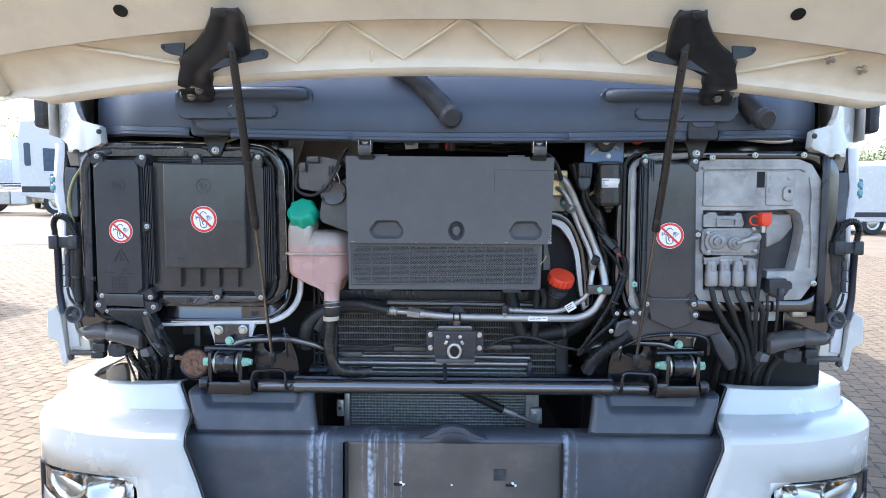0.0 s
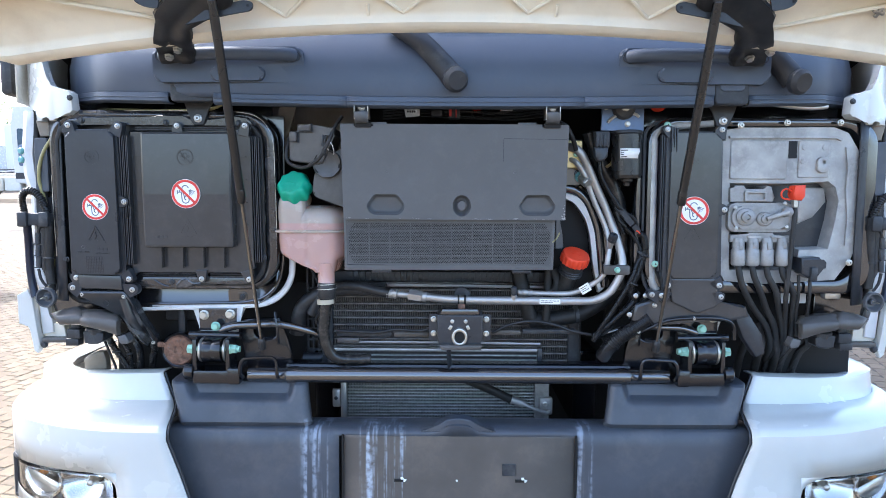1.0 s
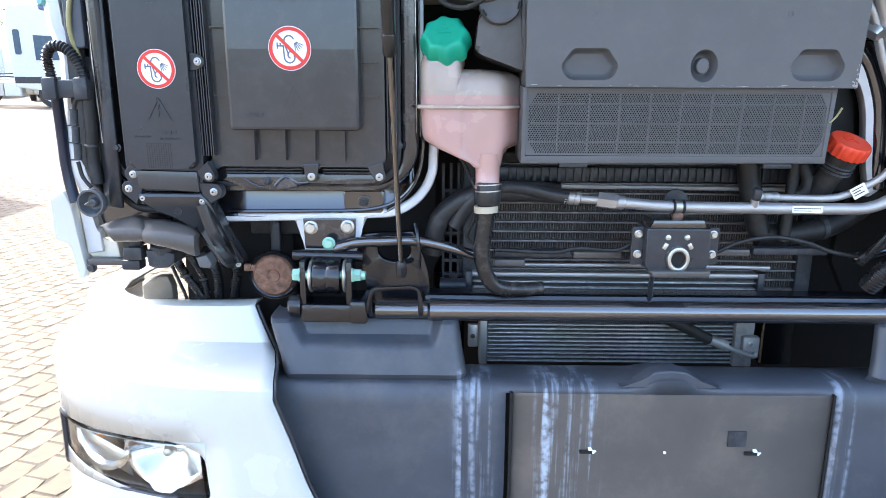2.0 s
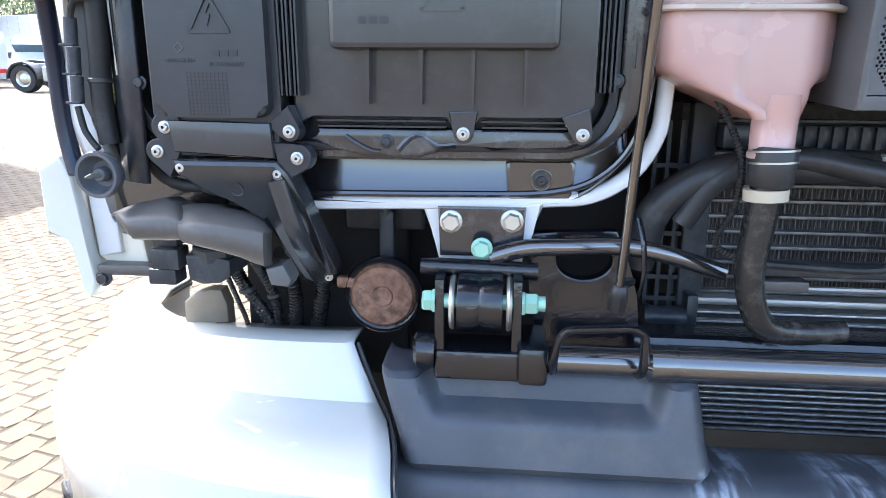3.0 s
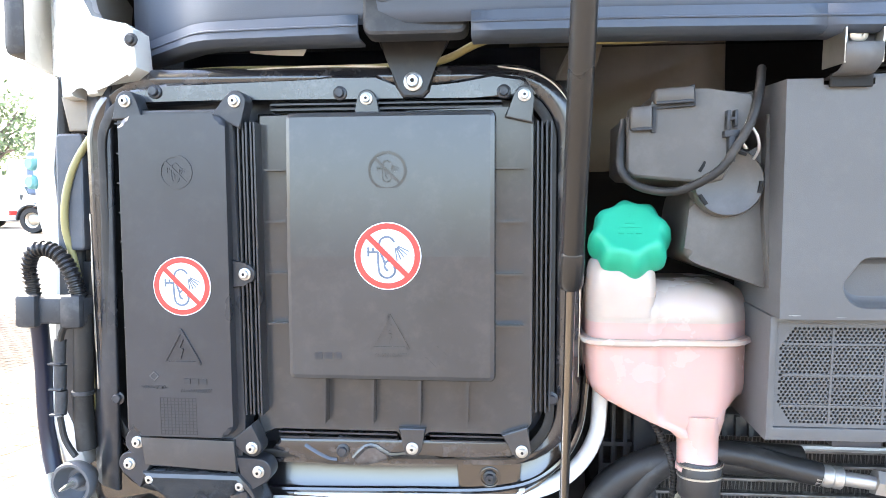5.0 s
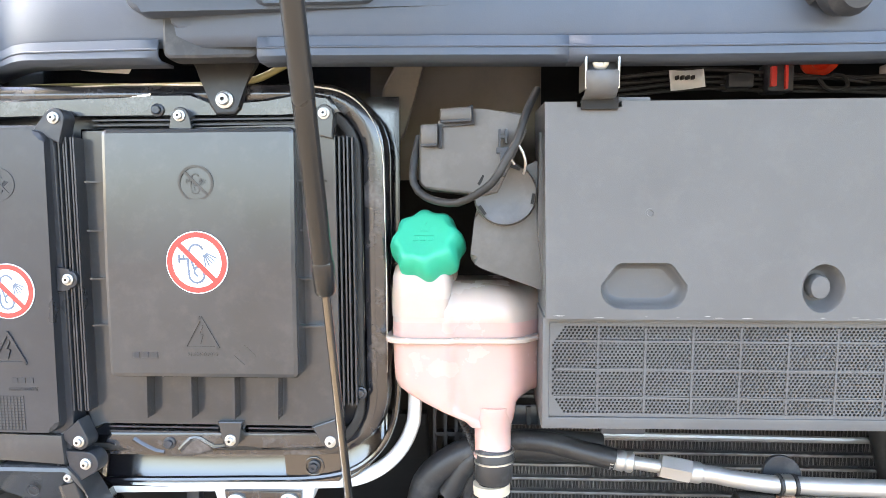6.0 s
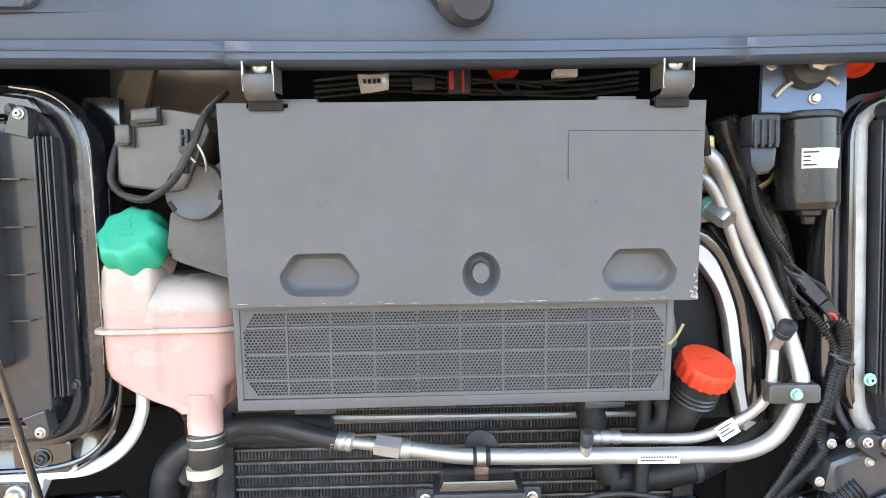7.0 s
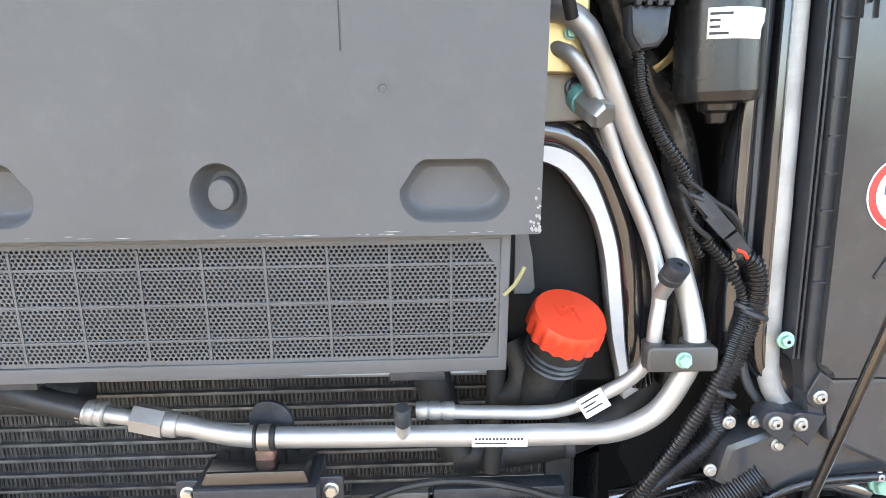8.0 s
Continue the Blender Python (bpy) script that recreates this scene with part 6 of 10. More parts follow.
def headlamp(s):
    t = thing("headlamp", "clear headlamp with chrome reflectors and black surround", "headlamp", "headlamps")
    fs = FS[4:14]
    rows = [[Vector((x * s, y, z)) for x, y, z in row] for row in corner_rows(fs)][14:18]

    def at(u, v, back):
        """A point of the lamp: u from inner to outer, v from top to bottom, back behind the lens."""
        a, b = u * (len(fs) - 1), v * 3
        i, j = min(int(a), len(fs) - 2), min(int(b), 2)
        p = rows[j][i].lerp(rows[j][i + 1], a - i).lerp(rows[j + 1][i].lerp(rows[j + 1][i + 1], a - i), b - j)
        n = Vector((s * (0.15 + 0.5 * max(0, u - 0.5)), -1, 0)).normalized()
        return p - n * back

    bm = BM()
    sheet(bm, [[at(i / 24, j / 6, 0.003) for i in range(25)] for j in range(7)])
    lens = solid(part("lens", bm, M_GLASS, t, "clear plastic lens"), 0.003)
    lens.visible_shadow = False
    bm = BM()
    edge = [at(i / 20, 0, 0.002) for i in range(21)] + [at(1, j / 8, 0.002) for j in range(1, 9)] + [at(1 - i / 20, 1, 0.002) for i in range(1, 21)] + [at(0, 1 - j / 8, 0.002) for j in range(1, 9)]
    tube(bm, edge, lambda f: 0.0085 if 0.34 < f < 0.5 else 0.004 if 0.5 <= f < 0.86 else 0.0014, 8, 0.02)
    part("surround", bm, M_BLACK, t, "black rubber surround")
    for v0, v1, reach in ((0.0, 0.42, 0.17), (1.0, 0.86, 0.05)):
        bm = BM()
        tip = bm.verts.new(at(-0.01, v0, -0.001))
        rim = [bm.verts.new(at(reach * (1 - math.cos(a)), v0 + (v1 - v0) * (1 - math.sin(a)), -0.001)) for a in [math.pi / 2 * k / 10 for k in range(11)]]
        for p, q in zip(rim, rim[1:]):
            bm.faces.new((tip, p, q))
        solid(part("corner_fillet", bm, M_WHITE, t, "white rounded corner of the opening"), 0.003)
    bm = BM()
    sheet(bm, [[at(i / 12, j / 4, 0.085) for i in range(13)] for j in range(5)])
    solid(part("housing_back", bm, M_GALV, t, "silver inner housing"), 0.004)
    for v in (0.0, 1.0):
        bm = BM()
        sheet(bm, [[at(i / 16, v, b) for i in range(17)] for b in (0.008, 0.05, 0.085)])
        solid(part("housing_wall", bm, M_STEEL if v == 0 else M_BLACK, t), 0.003)
    for u in (0.0, 1.0):
        bm = BM()
        sheet(bm, [[at(u, j / 6, b) for j in range(7)] for b in (0.008, 0.05, 0.085)])
        solid(part("housing_wall", bm, M_BLACK if u else M_STEEL, t), 0.003)
    for u, w, nm in ((0.22, 0.2, "main"), (0.66, 0.27, "dip")):
        bm = BM()
        sheet(bm, [[at(u + w * (k / 5) * math.cos(a), 0.48 + 0.48 * (k / 5) * math.sin(a), 0.075 - 0.055 * (k / 5) ** 2) for a in [2 * math.pi * q / 28 for q in range(29)]] for k in (0.6, 1.5, 2.6, 3.6, 4.4, 5)])
        r = solid(part("reflector", bm, M_CHROME, t, "chrome reflector bowl"), 0.002)
        bm = BM()
        c = at(u, 0.46, 0.05)
        lathe(bm, [(0.001, -0.02), (0.009, -0.018), (0.011, 0.0), (0.008, 0.014), (0.001, 0.018)], c, FRONT, 16)
        part("bulb", bm, M_STEEL if nm == "main" else M_AMBER, t, "bulb with amber cap" if nm == "dip" else "bulb shield")
    bm = BM()
    sheet(bm, [[at(0.42 + 0.55 * i / 10, 0.55 - 0.14 * math.sin(math.pi * i / 10) + v, 0.03 + v * 0.02) for i in range(11)] for v in (0.0, 0.42)])
    solid(part("shade", bm, M_STEEL, t, "grey lower shade"), 0.002)


def corner_wide(x, y, z):
    return x + math.copysign(0.008 + 0.075 * max(0.0, abs(x) - 0.8), x), y, z


BEND[0] = corner_wide
for s in (-1, 1):
    bumper_corner(s)
    headlamp(s)
BEND[0] = None


def centre_bumper():
    """The grey plastic middle of the bumper with step pads and a plate panel."""
    t = thing("centre_bumper", "grey plastic middle bumper with step pads and lime streaks", "bumper")
    xs = [-0.775 + 1.55 * i / 60 for i in range(61)]

    def hump(x):
        return 0.018 * max(0, 1 - (abs(x) / 0.052) ** 2) ** 0.5 if abs(x) < 0.052 else 0

    prof = [(1.93, 0.8), (1.89, 0.828), (1.845, 0.841), (1.80, 0.845), (1.775, 0.844), (1.762, 0.839), (1.755, 0.828), (1.752, 0.8), (1.748, 0.7), (1.75, 0.55), (1.77, 0.4), (1.82, 0.33)]
    bm = BM()
    sheet(bm, [[(x, y + 0.006 * (abs(x) / 0.75) ** 2 - (hump(x) * 0.6 if 0.83 < z < 0.866 else 0), z + (hump(x) if 0.838 < z < 0.866 else 0) - 0.006 * (1 - abs(x) / 0.775) * 0) for x in xs] for y, z in prof],
          lambda i, j: i >= 6 and -0.298 < (xs[j] + xs[j + 1]) / 2 < 0.304 and i < 10)
    solid(part("skin", bm, M_BUMPER, t), 0.004)
    bm = BM()
    sheet(bm, [[(x, 1.7535 + (0.012 if z > 0.83 else 0), z) for x in (-0.2975, -0.2, 0, 0.15, 0.3035)] for z in (0.834, 0.827, 0.823, 0.75, 0.6, 0.42)])
    p = solid(part("plate_panel", bm, M_PLATE, t, "soiled removable plate panel"), 0.004)
    # near-black sheet for the shade behind the plate panel
    bm = BM()
    box(bm, -0.34, 0.34, 1.775, 1.78, 0.36, 0.83)
    part("backing", bm, M_DARK, t, "near-black backing for the shade behind the plate panel")
    for x in (-0.3, 0.306):
        bm = BM()
        box(bm, x - 0.0022, x + 0.0022, 1.7475, 1.76, 0.43, 0.832)
        part("gap", bm, M_DARK, t, "dark panel gap")
    bm = BM()
    box(bm, -0.298, 0.304, 1.757, 1.762, 0.826, 0.83)
    part("gap", bm, M_DARK, t, "dark panel gap")
    bm = BM()
    prism(bm, [(-0.1, 0.838), (-0.094, 0.845), (-0.066, 0.847), (-0.05, 0.858), (-0.03, 0.872), (0.0, 0.876), (0.03, 0.872), (0.05, 0.858), (0.066, 0.847), (0.094, 0.845), (0.1, 0.838)], 1.757, 1.79, 0.004)
    part("grip_hump", bm, M_BUMPER, t, "moulded finger grip")
    for x, w in ((-0.154, 0.012), (0.161, 0.012)):
        # slot drawn as a near-black bar in place of its shade
        bm = BM()
        box(bm, x - w, x + w, 1.7465, 1.752, 0.7085, 0.7145)
        part("slot", bm, M_DARK, p, "near-black bar for the shade in a fixing slot")
        bm = BM()
        prism(bm, [(x + 0.004, 0.719), (x + 0.01, 0.72), (x + 0.013, 0.714), (x + 0.02, 0.713), (x + 0.015, 0.708), (x + 0.006, 0.709)], 1.747, 1.752)
        part("torn_spot", bm, M_PAPER, p, "torn pale adhesive rest")
    bm = BM()
    lathe(bm, [(0.0028, 0), (0.0028, 0.002), (0.0014, 0.0022)], (-0.003, 1.7505, 0.711), FRONT, 12)
    part("rivet", bm, M_PAPER, p)
    bm = BM()
    box(bm, 0.115, 0.15, 1.7475, 1.752, 0.725, 0.757, 0.001)
    part("adhesive_pad", bm, M_BLACKSAT, p, "dark square adhesive rest")
    for s in (-1, 1):
        bm = BM()
        rows = []
        keys = ((0.955, 1.87, 0.766, 0.402), (0.956, 1.83, 0.766, 0.402), (0.955, 1.80, 0.765, 0.402), (0.95, 1.791, 0.763, 0.401), (0.932, 1.785, 0.758, 0.398), (0.908, 1.779, 0.75, 0.395), (0.88, 1.771, 0.74, 0.39), (0.86, 1.765, 0.737, 0.386), (0.838, 1.785, 0.737, 0.386))
        prof = []
        for p, q in zip(keys, keys[1:]):
            prof += [tuple(p[i] + (q[i] - p[i]) * k / 5 for i in range(4)) for k in range(5)]
        prof.append(keys[-1])
        n = 72
        ease = lambda v: min(max(v, 0), 1) ** 2 * (3 - 2 * min(max(v, 0), 1))
        for z, y, x0, x1 in prof:
            row = []
            for i in range(n + 1):
                u = i / n
                e = max(0, 1 - min(u, 1 - u) / 0.05)
                side = ease((u - 0.1 - 0.6 * max(0.0, 0.95 - z)) / 0.06) * ease((0.93 - u - 1.2 * max(0.0, 0.95 - z)) / 0.07)
                deep = ease((z - 0.905) / 0.018)
                hollow = side * deep
                row.append((s * (x0 + (x1 - x0) * u), y + 0.02 * e * e + 0.03 * hollow * (1 if y < 1.795 else max(0.0, (1.83 - y) / 0.035)), z - (0.01 * hollow if y > 1.785 and z > 0.95 else 0)))
            rows.append(row)
        sheet(bm, rows)
        solid(part("step_pad", bm, M_BUMPER, t, "moulded step pad with recess"), 0.004)


centre_bumper()


# ---- left flank: seals, hoses and lower mouldings ----
def cable(name, label, pts, r, material, category="hose", n=10, ribs=0.0, depth=0.0, group="", flat=1.0):
    bm = BM()
    tube(bm, pts, r, n, 0.01, ribs, depth, flat)
    ob = part(name, bm, material)
    return tagged(ob, label, category, group)


def flank(s):
    """The cab flank beside the tray: inner panel, seal, hinge edge and door side."""
    t = thing("cab_flank", "white and black cab flank with door seal beside the tray", "cab flank", "cab flanks")
    g = lambda pts: mirror(pts, s)
    bm = BM()
    sheet(bm, [g([(-1.05, 1.845, z), (-1.08, 1.86, z), (-1.10, 1.88, z), (-1.125, 1.93, z)]) for z in (1.15, 1.3, 1.45, 1.6, 1.7)])
    solid(part("inner_panel", bm, M_BLACK, t, "black inner panel"), 0.006)
    bm = BM()
    sheet(bm, [g([(x + 0.004, y + 0.02, z), (x, y, z), (x - 0.016, y - 0.004, z), (x - 0.03, y + 0.006, z), (x - 0.034, y + 0.14, z)]) for x, y, z in ((-1.152, 1.895, 1.68), (-1.157, 1.895, 1.62), (-1.163, 1.895, 1.56), (-1.158, 1.895, 1.5), (-1.14, 1.893, 1.44), (-1.142, 1.893, 1.38), (-1.148, 1.893, 1.28), (-1.143, 1.89, 1.22), (-1.122, 1.885, 1.165))])
    solid(part("pillar_edge", bm, M_SEALER, t, "white pillar edge"), 0.005)
    bm = BM()
    tube(bm, g([(-1.148, 1.90, 1.69), (-1.15, 1.90, 1.6), (-1.143, 1.895, 1.54), (-1.126, 1.885, 1.49), (-1.12, 1.88, 1.44), (-1.122, 1.88, 1.38)]), 0.0085, 10, flat=0.7)
    part("door_seal", bm, M_RUBBER, t, "black rubber seal")
    bm = BM()
    prism(bm, g(rrect(-1.206, -1.16, 1.528, 1.588, 0.006, 3))[::s], 1.9, 1.93, 0.003)
    part("hinge_plate", bm, M_BLUESTEEL, t, "blue grey hinge plate")
    for z in (1.57, 1.545):
        bm = BM()
        lathe(bm, [(0.0095, -0.004), (0.0095, 0.004), (0.007, 0.007)], (s * -1.192, 1.895, z), (-s * 0.3, -1, 0), 16)
        part("hinge_bolt", bm, M_TEAL, t, "blue grey hinge bolt")
    bm = BM()
    prism(bm, g(rrect(-1.137, -1.1, 1.455, 1.605, 0.006, 3))[::s], 1.862, 1.885, 0.003)
    part("vent_panel", bm, M_BUMPER, t, "grey vent panel")
    bm = BM()
    prism(bm, g([(-1.148, 1.44), (-1.151, 1.256), (-1.128, 1.208), (-1.09, 1.185), (-1.085, 1.44)])[::s], 1.879, 1.886, 0.002)
    part("loom_backing", bm, M_BLACK, t, "black backing behind the loom")
    bm = BM()
    prism(bm, g([(-1.14, 1.655), (-1.075, 1.655), (-1.09, 1.61), (-1.13, 1.61)])[::s], 1.88, 1.9, 0.003)
    part("upper_gusset", bm, M_TAN, t, "tan primed gusset")
    bm = BM()
    box(bm, min(s * -1.21, s * -1.23), max(s * -1.21, s * -1.23), 2.1, 2.2, 1.5, 1.62, 0.008)
    part("door_window_edge", bm, M_BLACKSAT, t)


def lower_moulding(s):
    """The white door moulding with its turned tip below the flank."""
    t = thing("door_moulding", "white lower door moulding with yellowed inner flange", "door moulding", "door mouldings")
    g = lambda pts: mirror(pts, s)
    bm = BM()
    prism(bm, g([(-1.184, 1.18), (-1.156, 1.196), (-1.142, 1.168), (-1.134, 1.081), (-1.126, 1.042), (-1.136, 1.022), (-1.146, 1.03), (-1.15, 1.088), (-1.156, 1.098), (-1.183, 1.102)])[::s], 1.835, 1.855, 0.003)
    part("moulding", bm, M_WHITE, t)
    bm = BM()
    prism(bm, g([(-1.143, 1.17), (-1.12, 1.17), (-1.115, 1.1), (-1.075, 1.095), (-1.07, 1.06), (-1.12, 1.057), (-1.136, 1.07)])[::s], 1.86, 1.88, 0.003)
    part("inner_flange", bm, M_CREAM, t, "yellowed inner flange")
    bm = BM()
    prism(bm, g([(-1.137, 1.16), (-1.114, 1.158), (-1.112, 1.12), (-1.102, 1.115), (-1.1, 1.075), (-1.13, 1.07)])[::s], 1.853, 1.87, 0.003)
    part("sill_end", bm, M_SEALER, t, "white sill end")
    bm = BM()
    prism(bm, g([(-1.118, 1.25), (-0.97, 1.25), (-0.97, 1.11), (-1.06, 1.105), (-1.1, 1.108), (-1.112, 1.15)])[::s], 1.874, 1.884, 0.003)
    part("inner_wall", bm, M_GLOSS, t, "glossy black inner wall")
    bm = BM()
    box(bm, min(s * -1.125, s * -1.03), max(s * -1.125, s * -1.03), 1.835, 1.86, 1.05, 1.064, 0.004)
    part("bracket", bm, M_BROWN, t, "brown bracket")
    bolt(t, (s * -1.118, 1.84, 1.046), 0.011, M_BLACK)
    bm = BM()
    prism(bm, g([(-1.178, 1.17), (-1.168, 1.185), (-1.158, 1.17), (-1.148, 1.09), (-1.14, 1.035), (-1.15, 1.04), (-1.158, 1.1), (-1.178, 1.108)])[::s], 1.856, 2.1)
    part("door_skirt", bm, M_WHITE, t, "white door skirt running back")


lower_moulding(1)
lower_moulding(-1)
POSE[0] = swell((-0.63, 1.058, 1.47), 0.93)
flank(1)
POSE[0] = swell((0.63, 1.058, 1.47), 0.93)
flank(-1)
POSE[0] = CAB


def round_mount(s):
    t = thing("rubber_buffer", "round grey rubber buffer with a steel pin", "buffer", "cab buffers")
    c = (s * -1.072, 1.778, 1.183)
    d = (s * -0.06, -1, 0)
    bm = BM()
    lathe(bm, [(0.012, -0.03), (0.024, -0.012), (0.0262, -0.003), (0.026, 0.002), (0.0248, 0.0045), (0.0215, 0.0045), (0.0205, 0.002), (0.019, -0.006), (0.014, -0.011), (0.0085, -0.0115), (0.008, -0.003), (0.0065, -0.001), (0.002, -0.001)], c, d, 40)
    part("cup", bm, M_BUFFER, t, "moulded grey cup")
    bm = BM()
    lathe(bm, [(0.0035, -0.01), (0.0028, 0.012), (0.0008, 0.022)], c, d, 10)
    part("pin", bm, M_STEEL, t, "steel pin")


round_mount(1)
round_mount(-1)

POSE[0] = swell((-0.63, 1.058, 1.47), 0.93)
cable("washer_hose", "yellowed clear washer hose along the cowl edge", [(-0.28, 1.80, 1.70), (-0.42, 1.86, 1.705), (-0.569, 1.87, 1.714), (-0.649, 1.87, 1.686), (-0.772, 1.87, 1.681), (-0.913, 1.87, 1.682), (-1.0, 1.87, 1.674), (-1.052, 1.87, 1.64), (-1.09, 1.865, 1.6), (-1.116, 1.86, 1.55), (-1.125, 1.86, 1.49), (-1.116, 1.87, 1.42), (-1.1, 1.88, 1.25), (-1.08, 1.88, 1.2)], 0.0048, M_YELLOWHOSE)
for s in (-1, 1):
    POSE[0] = swell((s * 0.63, 1.058, 1.47), 0.93)
    cable("corrugated_conduit", "black corrugated conduit arched beside the tray", mirror([(1.165, 1.86, 1.36), (1.172, 1.86, 1.41), (1.172, 1.855, 1.437), (1.16, 1.85, 1.455), (1.14, 1.85, 1.457), (1.12, 1.85, 1.442), (1.105, 1.85, 1.41), (1.10, 1.85, 1.37)], s), 0.0105, M_CONDUIT, "conduit", 12, 0.006, 0.0022, "flank conduits")
    cable("cable_sleeve", "dark blue taped cable sleeve down the flank", mirror([(1.168, 1.865, 1.37), (1.178, 1.885, 1.3), (1.18, 1.89, 1.235), (1.176, 1.89, 1.19), (1.166, 1.885, 1.155)], s), 0.011, M_BLUEHOSE, "conduit", 12, group="flank sleeves")
    cable("wire_loom", "black taped wire loom with clips down the flank", mirror([(1.10, 1.855, 1.375), (1.104, 1.86, 1.31), (1.11, 1.865, 1.25), (1.106, 1.865, 1.195)], s), 0.0125, M_RUBBER, "loom", 12, group="flank looms")
    t = thing("loom_clamp", "black plastic double clamp holding the conduits", "clamp", "loom clamps")
    bm = BM()
    box(bm, min(s * 1.09, s * 1.182), max(s * 1.09, s * 1.182), 1.842, 1.88, 1.362, 1.396, 0.004)
    part("body", bm, M_BLACKSAT, t)
    for x in (1.105, 1.165):
        bm = BM()
        box(bm, s * x - 0.014, s * x + 0.014, 1.834, 1.85, 1.358, 1.4, 0.005)
        part("jaw", bm, M_BLACKSAT, t)
    t = thing("inline_connector", "row of small black connectors with black clips", "connector", "inline connectors")
    for k in range(3):
        bm = BM()
        z = 1.325 - 0.033 * k
        tube(bm, [(s * 1.131, 1.853, z + 0.0155), (s * 1.133, 1.853, z - 0.0155)], 0.0075, 10)
        part("barrel", bm, M_BLACKSAT, t)
        bm = BM()
        box(bm, s * 1.135 - 0.009, s * 1.135 + 0.009, 1.845, 1.852, z - 0.0165, z - 0.0135, 0.001)
        part("clip", bm, M_BLACK, t)
    bm = BM()
    tube(bm, mirror([(1.105, 1.85, 1.36), (1.12, 1.846, 1.358), (1.129, 1.85, 1.34)], s), 0.004, 8)
    part("lead", bm, M_RUBBER, t)
    bm = BM()
    tube(bm, mirror([(1.134, 1.853, 1.24), (1.128, 1.853, 1.21), (1.112, 1.85, 1.19)], s), 0.004, 8)
    part("lead", bm, M_RUBBER, t)
    t = thing("cable_tie", "black cable tie round the loom", "cable tie", "flank ties")
    bm = BM()
    lathe(bm, [(0.0132, -0.003), (0.0142, -0.002), (0.0142, 0.002), (0.0132, 0.003)], (s * 1.109, 1.864, 1.27), (0, 0, 1), 16)
    part("band", bm, M_BLACKSAT, t)


POSE[0] = CAB


def lower_duct():
    """The plastic cable duct that leads down from the narrow cover, and its neighbours."""
    t = thing("lower_duct", "black plastic cable duct below the narrow cover", "cable duct")
    bm = BM()
    prism(bm, [(-0.985, 1.202), (-0.868, 1.202), (-0.855, 1.188), (-0.845, 1.16), (-0.832, 1.12), (-0.815, 1.085), (-0.818, 1.068), (-0.838, 1.062), (-0.86, 1.07), (-0.876, 1.10), (-0.885, 1.14), (-0.92, 1.155), (-0.955, 1.165), (-0.978, 1.185)], 1.772, 1.81, 0.006)
    part("shell", bm, M_COVER, t)
    bm = BM()
    tube(bm, [(-0.868, 1.774, 1.18), (-0.858, 1.768, 1.14), (-0.845, 1.766, 1.10), (-0.832, 1.77, 1.075)], 0.012, 10, flat=0.6)
    part("spine", bm, M_COVER, t)
    bolt(t, (-0.855, 1.77, 1.109), 0.006)
    bolt(t, (-0.823, 1.77, 1.077), 0.006)
    bm = BM()
    lathe(bm, [(0.0075, 0.0), (0.0075, 0.002), (0.006, 0.001)], (-0.915, 1.7735, 1.17), FRONT, 16)
    part("dimple", bm, M_BLACK, t)


